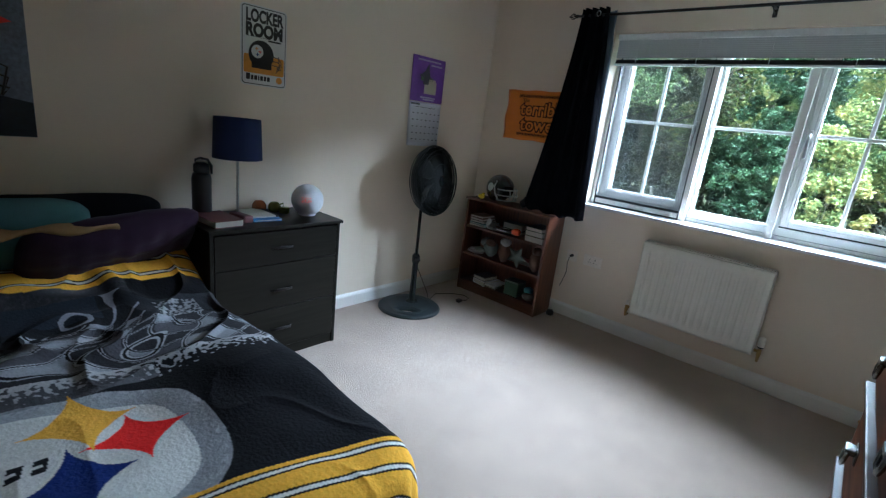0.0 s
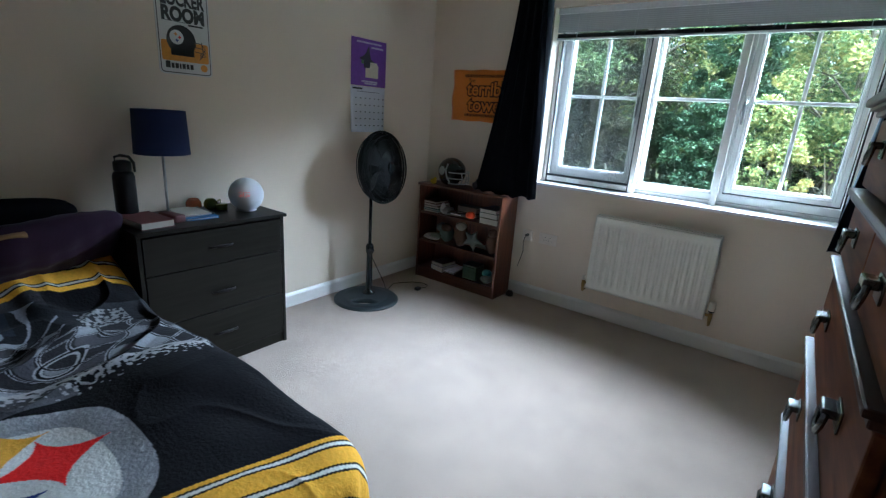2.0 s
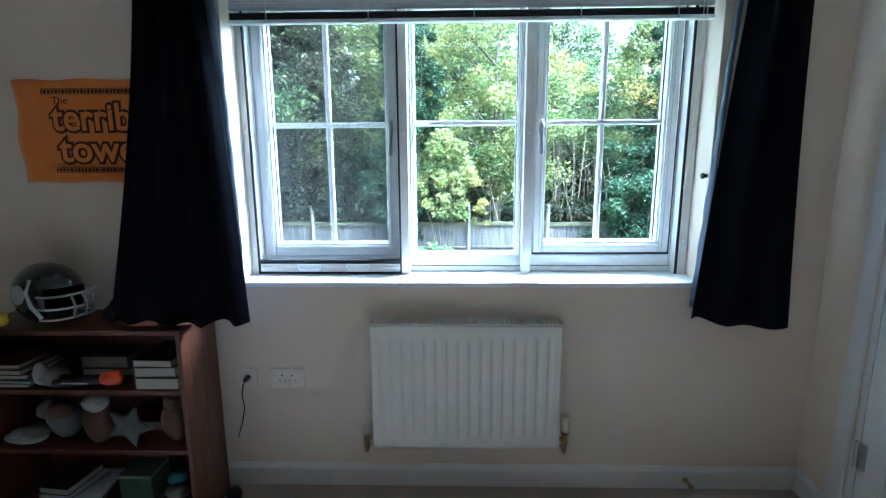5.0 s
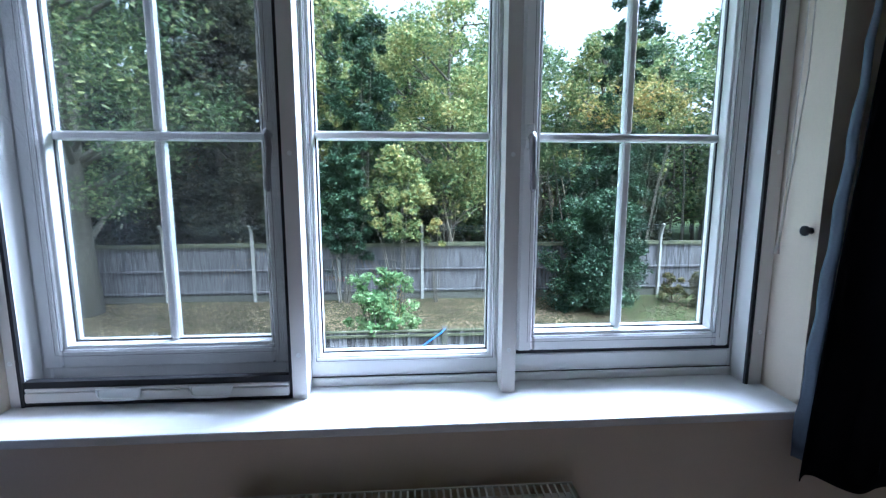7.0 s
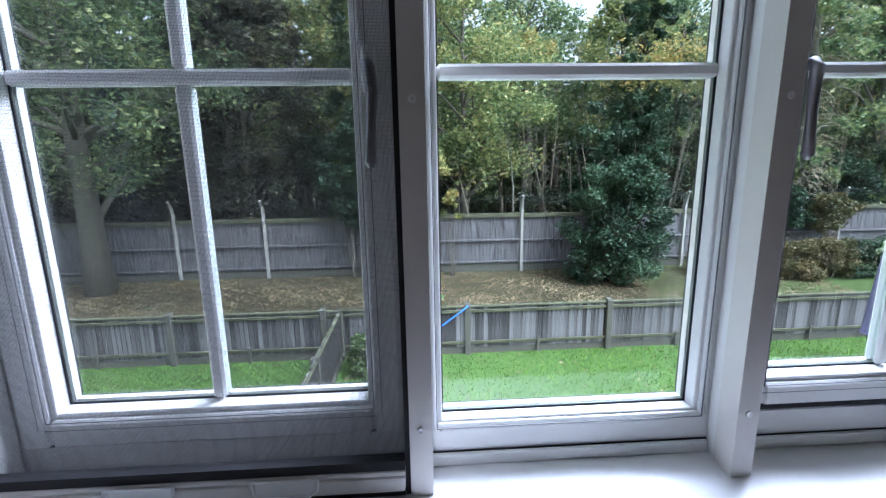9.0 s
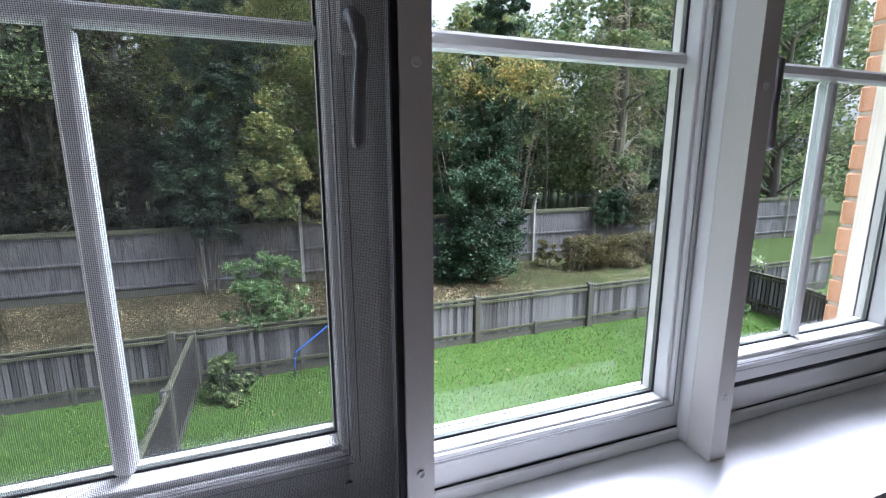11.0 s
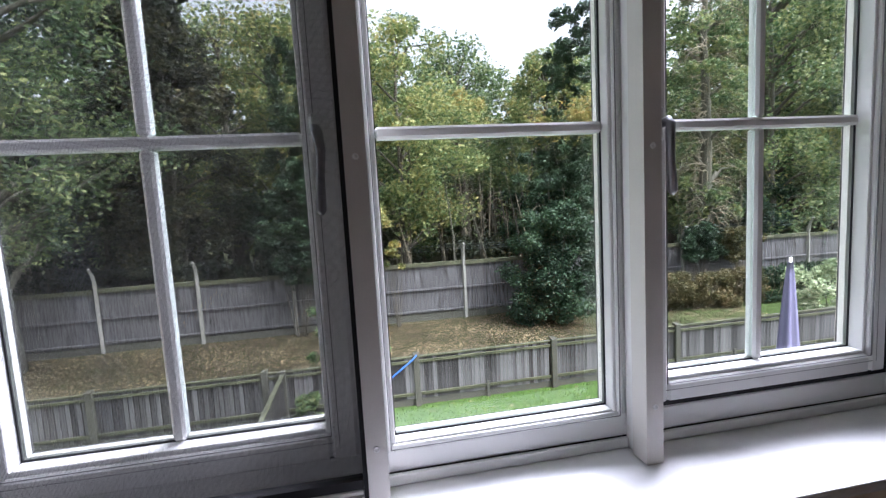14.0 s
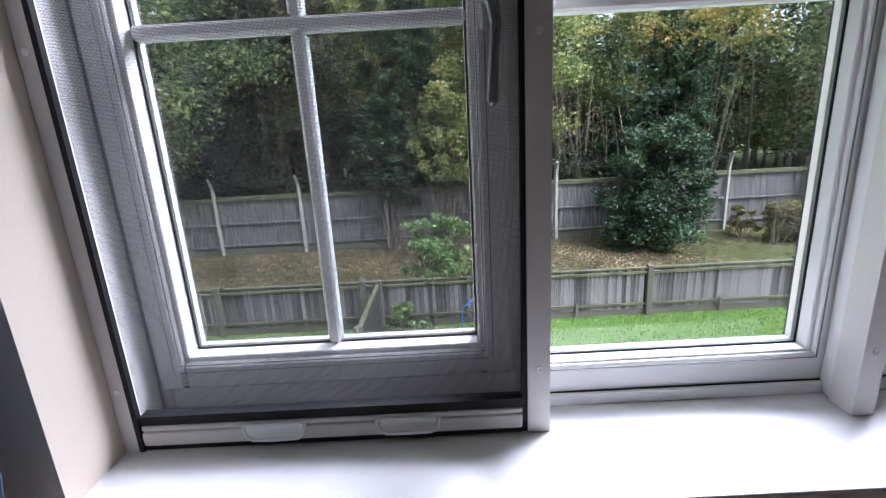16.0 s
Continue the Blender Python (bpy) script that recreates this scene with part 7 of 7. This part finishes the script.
for k in range(10):
    bm.faces.new((c0, ring[k], ring[(k + 1) % 10]))
    bm.faces.new((c1, ring[(k + 1) % 10], ring[k]))
bmesh.ops.subdivide_edges(bm, edges=bm.edges[:], cuts=2, use_grid_fill=True, smooth=0.3)
part("star_body", bm, M_SOFTG, star_, smooth=True)
blob("brown_toy", (0.86, -0.20, S2), [(0, 0, 0.08, 0.055, 0.05, 0.08, M_SOFTBR, "body"), (0.0, -0.01, 0.165, 0.04, 0.035, 0.035, M_SOFTBR, "head")], "brown soft toy at the end of the shelf", "soft toy")
stack(0.50, -0.15, S2, [(0.30, 0.09, 0.04, 0, M_RED_B, "dark red box book at the back of the shelf")])
# lower shelf
stack(0.315, -0.262, S3, [(0.14, 0.19, 0.038, -12, M_PAPER, "white-edged book lying on the bottom shelf"), (0.13, 0.17, 0.03, -6, M_BLACKB, "dark book on a white-edged book")])
stack(0.44, -0.275, S3, [(0.12, 0.20, 0.012, 5, M_BLACKB, "thin black case lying on the bottom shelf"), (0.115, 0.19, 0.012, 5, M_PAPER, "thin white case lying on a black case")])
tin = thing("green_tin", (0.64, -0.262, S3), 0, "dark green patterned tin box on the bottom shelf", "tin")
boxed("tin_body", (0, 0.13, 0, 0.12, 0, 0.105), M_GREENB, tin, 0.006, seg=2)
boxed("tin_lid", (-0.002, 0.132, -0.002, 0.122, 0.106, 0.122), M_SOFTG, tin, 0.006, seg=2)
blob("grey_pouch", (0.85, -0.22, S3), [(0, 0, 0.03, 0.05, 0.045, 0.03, M_SOFTGY, "pouch"), (-0.02, 0.03, 0.07, 0.04, 0.04, 0.03, M_TEALB, "pouch")], "grey and teal pouches on the bottom shelf", "pouch")

# helmet and small things on top
M_HELM = mat("helmet_shell", (0.020, 0.028, 0.024), rough=0.22, coat=0.6)
M_MASK = mat("face_mask_grey", (0.40, 0.42, 0.38), rough=0.4)
hel = thing("football_helmet", (0.395, -0.165, KH + 0.001), -10, "dark football helmet with a round badge on the bookcase", "helmet")
hel.scale = (1.18, 1.1, 1.14)
bm = bmesh.new()
bmesh.ops.create_uvsphere(bm, u_segments=32, v_segments=20, radius=0.1)
dele = []
for v in bm.verts:
    v.co = Vector((v.co.x * 1.15, v.co.y * 0.88, v.co.z * 1.05))
for f in bm.faces:
    c = f.calc_center_median()
    if (c.x > 0.055 and c.z < 0.035) or c.z < -0.085 or (c.x > 0.02 and c.z < -0.055):
        dele.append(f)
bmesh.ops.delete(bm, geom=dele, context="FACES")
sh_ = part("shell", bm, M_HELM, hel, smooth=True, at=(0, 0, 0.088))
md = sh_.modifiers.new("thickness", "SOLIDIFY")
md.thickness = 0.006
bm = bmesh.new()
n_ = 24
ring, cen_ = [], None
for k in range(n_):
    a = 2 * math.pi * k / n_
    d_ = Vector((-0.22 + 0.37 * math.cos(a), -1.0, 0.18 + 0.37 * math.sin(a))).normalized()
    s_ = 1 / math.sqrt((d_.x / 1.15) ** 2 + (d_.y / 0.88) ** 2 + (d_.z / 1.05) ** 2)
    ring.append(bm.verts.new(d_ * 0.1035 * s_))
d_ = Vector((-0.22, -1.0, 0.18)).normalized()
cv = bm.verts.new(d_ * 0.1035 / math.sqrt((d_.x / 1.15) ** 2 + (d_.y / 0.88) ** 2 + (d_.z / 1.05) ** 2))
for k in range(n_):
    bm.faces.new((cv, ring[k], ring[(k + 1) % n_]))
part("badge", bm, M_MASK, hel, "pale round badge", at=(0, 0, 0.088))
bm = bmesh.new()
for dz, ex in ((0.02, 0.075), (-0.02, 0.085), (-0.055, 0.075)):
    tube(bm, [(0.055 + 0.0 + ex * math.sin(math.pi * t / 10) ** 0.8, -0.088 * math.cos(math.pi * t / 10), 0.088 + dz - 0.01) for t in range(11)], 0.0042, 6)
for s_ in (-0.4, 0, 0.4):
    tube(bm, [(0.055 + 0.075 * math.cos(s_) , 0.088 * math.sin(s_), 0.10), (0.058 + 0.085 * math.cos(s_), 0.088 * math.sin(s_), 0.06), (0.055 + 0.075 * math.cos(s_), 0.088 * math.sin(s_), 0.022)], 0.0038, 6)
tube(bm, [(0.045, -0.092, 0.155), (0.03, -0.098, 0.115), (0.04, -0.096, 0.07), (0.065, -0.088, 0.03)], 0.006, 8)
part("face_mask", bm, M_MASK, hel, "pale face mask bars", smooth=True)
blob("yellow_duck", (0.285, -0.262, KH + 0.001), [(0, 0, 0.022, 0.03, 0.02, 0.02, M_YELLOWP, "body"), (0.014, 0, 0.042, 0.014, 0.014, 0.014, M_YELLOWP, "head")], "small yellow toy on the bookcase", "toy")
blob("dark_toy", (0.665, -0.20, KH + 0.001), [(0, 0, 0.035, 0.03, 0.04, 0.035, M_BLACKB, "body"), (0.01, 0, 0.07, 0.018, 0.02, 0.02, M_FANBASE, "head")], "small dark toy beside the curtain on the bookcase", "toy")

# ---- tall chest of drawers by the east wall ----
CX, CY0, CY1 = 2.77, -2.67, -1.83
M_RING = mat("antique_pewter", (0.16, 0.17, 0.16), rough=0.25, metal=0.9, vary=0.2)
ch = thing("chest_of_drawers", (CX, CY0, 0), 0, "tall glossy walnut chest of drawers with ring pulls", "chest of drawers")
W_ = CY1 - CY0
D_ = 0.46
bm = bmesh.new()
box(bm, 0.02, D_, 0, 0.022, 0.08, 1.43, 0.002)
box(bm, 0.02, D_, W_ - 0.022, W_, 0.08, 1.43, 0.002)
box(bm, D_ - 0.012, D_ - 0.002, 0.0225, W_ - 0.0225, 0.08, 1.43)
box(bm, 0.0, D_, -0.008, W_ + 0.008, 0.0, 0.095, 0.006)
part("carcass", bm, M_CHEST, ch)
bm = bmesh.new()
box(bm, -0.012, D_, -0.014, W_ + 0.014, 1.431, 1.443, 0.004, 2)
box(bm, -0.024, D_, -0.026, W_ + 0.026, 1.4435, 1.452, 0.003, 2)
box(bm, -0.034, D_, -0.036, W_ + 0.036, 1.4525, 1.472, 0.005, 2)
part("cornice", bm, M_CHESTTRIM, ch, "moulded walnut cornice", smooth=False)
rails = [(1.243, 1.272, -0.020, 0), (1.082, 1.106, -0.016, 0), (0.862, 0.886, -0.016, 0), (0.632, 0.656, -0.016, 0), (0.372, 0.396, -0.016, 0)]
for z0, z1, dx, _ in rails:
    bm = bmesh.new()
    box(bm, dx, 0.03, -0.006, W_ + 0.006, z0 + 0.012, z1, 0.004, 2)
    box(bm, dx + 0.008, 0.03, -0.003, W_ + 0.003, z0, z0 + 0.0115, 0.002)
    part("rail", bm, M_CHESTTRIM, ch, "projecting glossy rail")
fronts = [(1.275, 1.428, None), (1.108, 1.241, "split"), (0.888, 1.080, None), (0.658, 0.860, None), (0.398, 0.630, None), (0.098, 0.370, None)]
for z0, z1, sp_ in fronts:
    spans = [(0.004, W_ - 0.004)] if not sp_ else [(0.004, W_ / 2 - 0.004), (W_ / 2 + 0.004, W_ - 0.004)]
    for y0, y1 in spans:
        bm = bmesh.new()
        box(bm, 0.0, 0.019, y0, y1, z0 + 0.003, z1 - 0.003, 0.005, 3)
        f_ = part("drawer_front", bm, M_CHEST, ch)
        hy = (0.195, W_ - 0.195) if not sp_ else ((y0 + y1) / 2 + (0.0),)
        for y in hy:
            zc = (z0 + z1) / 2 + 0.01
            bm = bmesh.new()
            box(bm, -0.004, -0.0002, y - 0.027, y + 0.027, zc - 0.016, zc + 0.020, 0.001)
            box(bm, -0.024, -0.0042, y - 0.022, y + 0.022, zc + 0.002, zc + 0.016, 0.003, 2)
            h_ = part("pull_plate", bm, M_RING, f_, "antique pewter pull plate")
            bm = bmesh.new()
            tube(bm, [(-0.018, y - 0.022, zc + 0.008), (-0.021, y - 0.024, zc - 0.012), (-0.022, y - 0.012, zc - 0.027), (-0.022, y + 0.012, zc - 0.027), (-0.021, y + 0.024, zc - 0.012), (-0.018, y + 0.022, zc + 0.008)], 0.0048, 8)
            part("ring_pull", bm, M_RING, h_, "square ring pull", smooth=True)

# ---- pieces ----
for ob, L in near:
    k, x = 0, 0.065
    while x < L - 0.1:
        b = new("board", BOARDS[k % 2])
        b.parent = ob
        b.location = (x + rng.uniform(-0.003, 0.003), rng.uniform(-0.004, 0.004), 0.142 + rng.uniform(-0.008, 0.008))
        x += 0.0905
        k += 1
for ob, L in div:
    k, x = 0, 0.065
    while x < L - 0.1:
        b = new("board", BOARDS[k % 2])
        b.parent = ob
        b.location = (x, 0.0, 0.13 + rng.uniform(-0.006, 0.006))
        x += 0.11
        k += 1
bricks = thing("window_brickwork", (0, 0, 0), 0, "buff orange brick reveals outside the window", "brickwork", kind="structure")
bm = bmesh.new()
box(bm, 0, 0.215, 0, 0.1025, 0, 0.065, 0.004)
BM = bpy.data.meshes.new("brick")
bm.to_mesh(BM)
bm.free()
BM.materials.append(M_BRICK)
for i in range(18):
    z = 0.86 + i * 0.075
    for x in (WX0 - 0.14 - 0.215, WX1 + 0.14):
        b = new("brick", BM)
        b.parent = bricks
        b.location = (x + rng.uniform(-0.002, 0.002), 0.352, z)
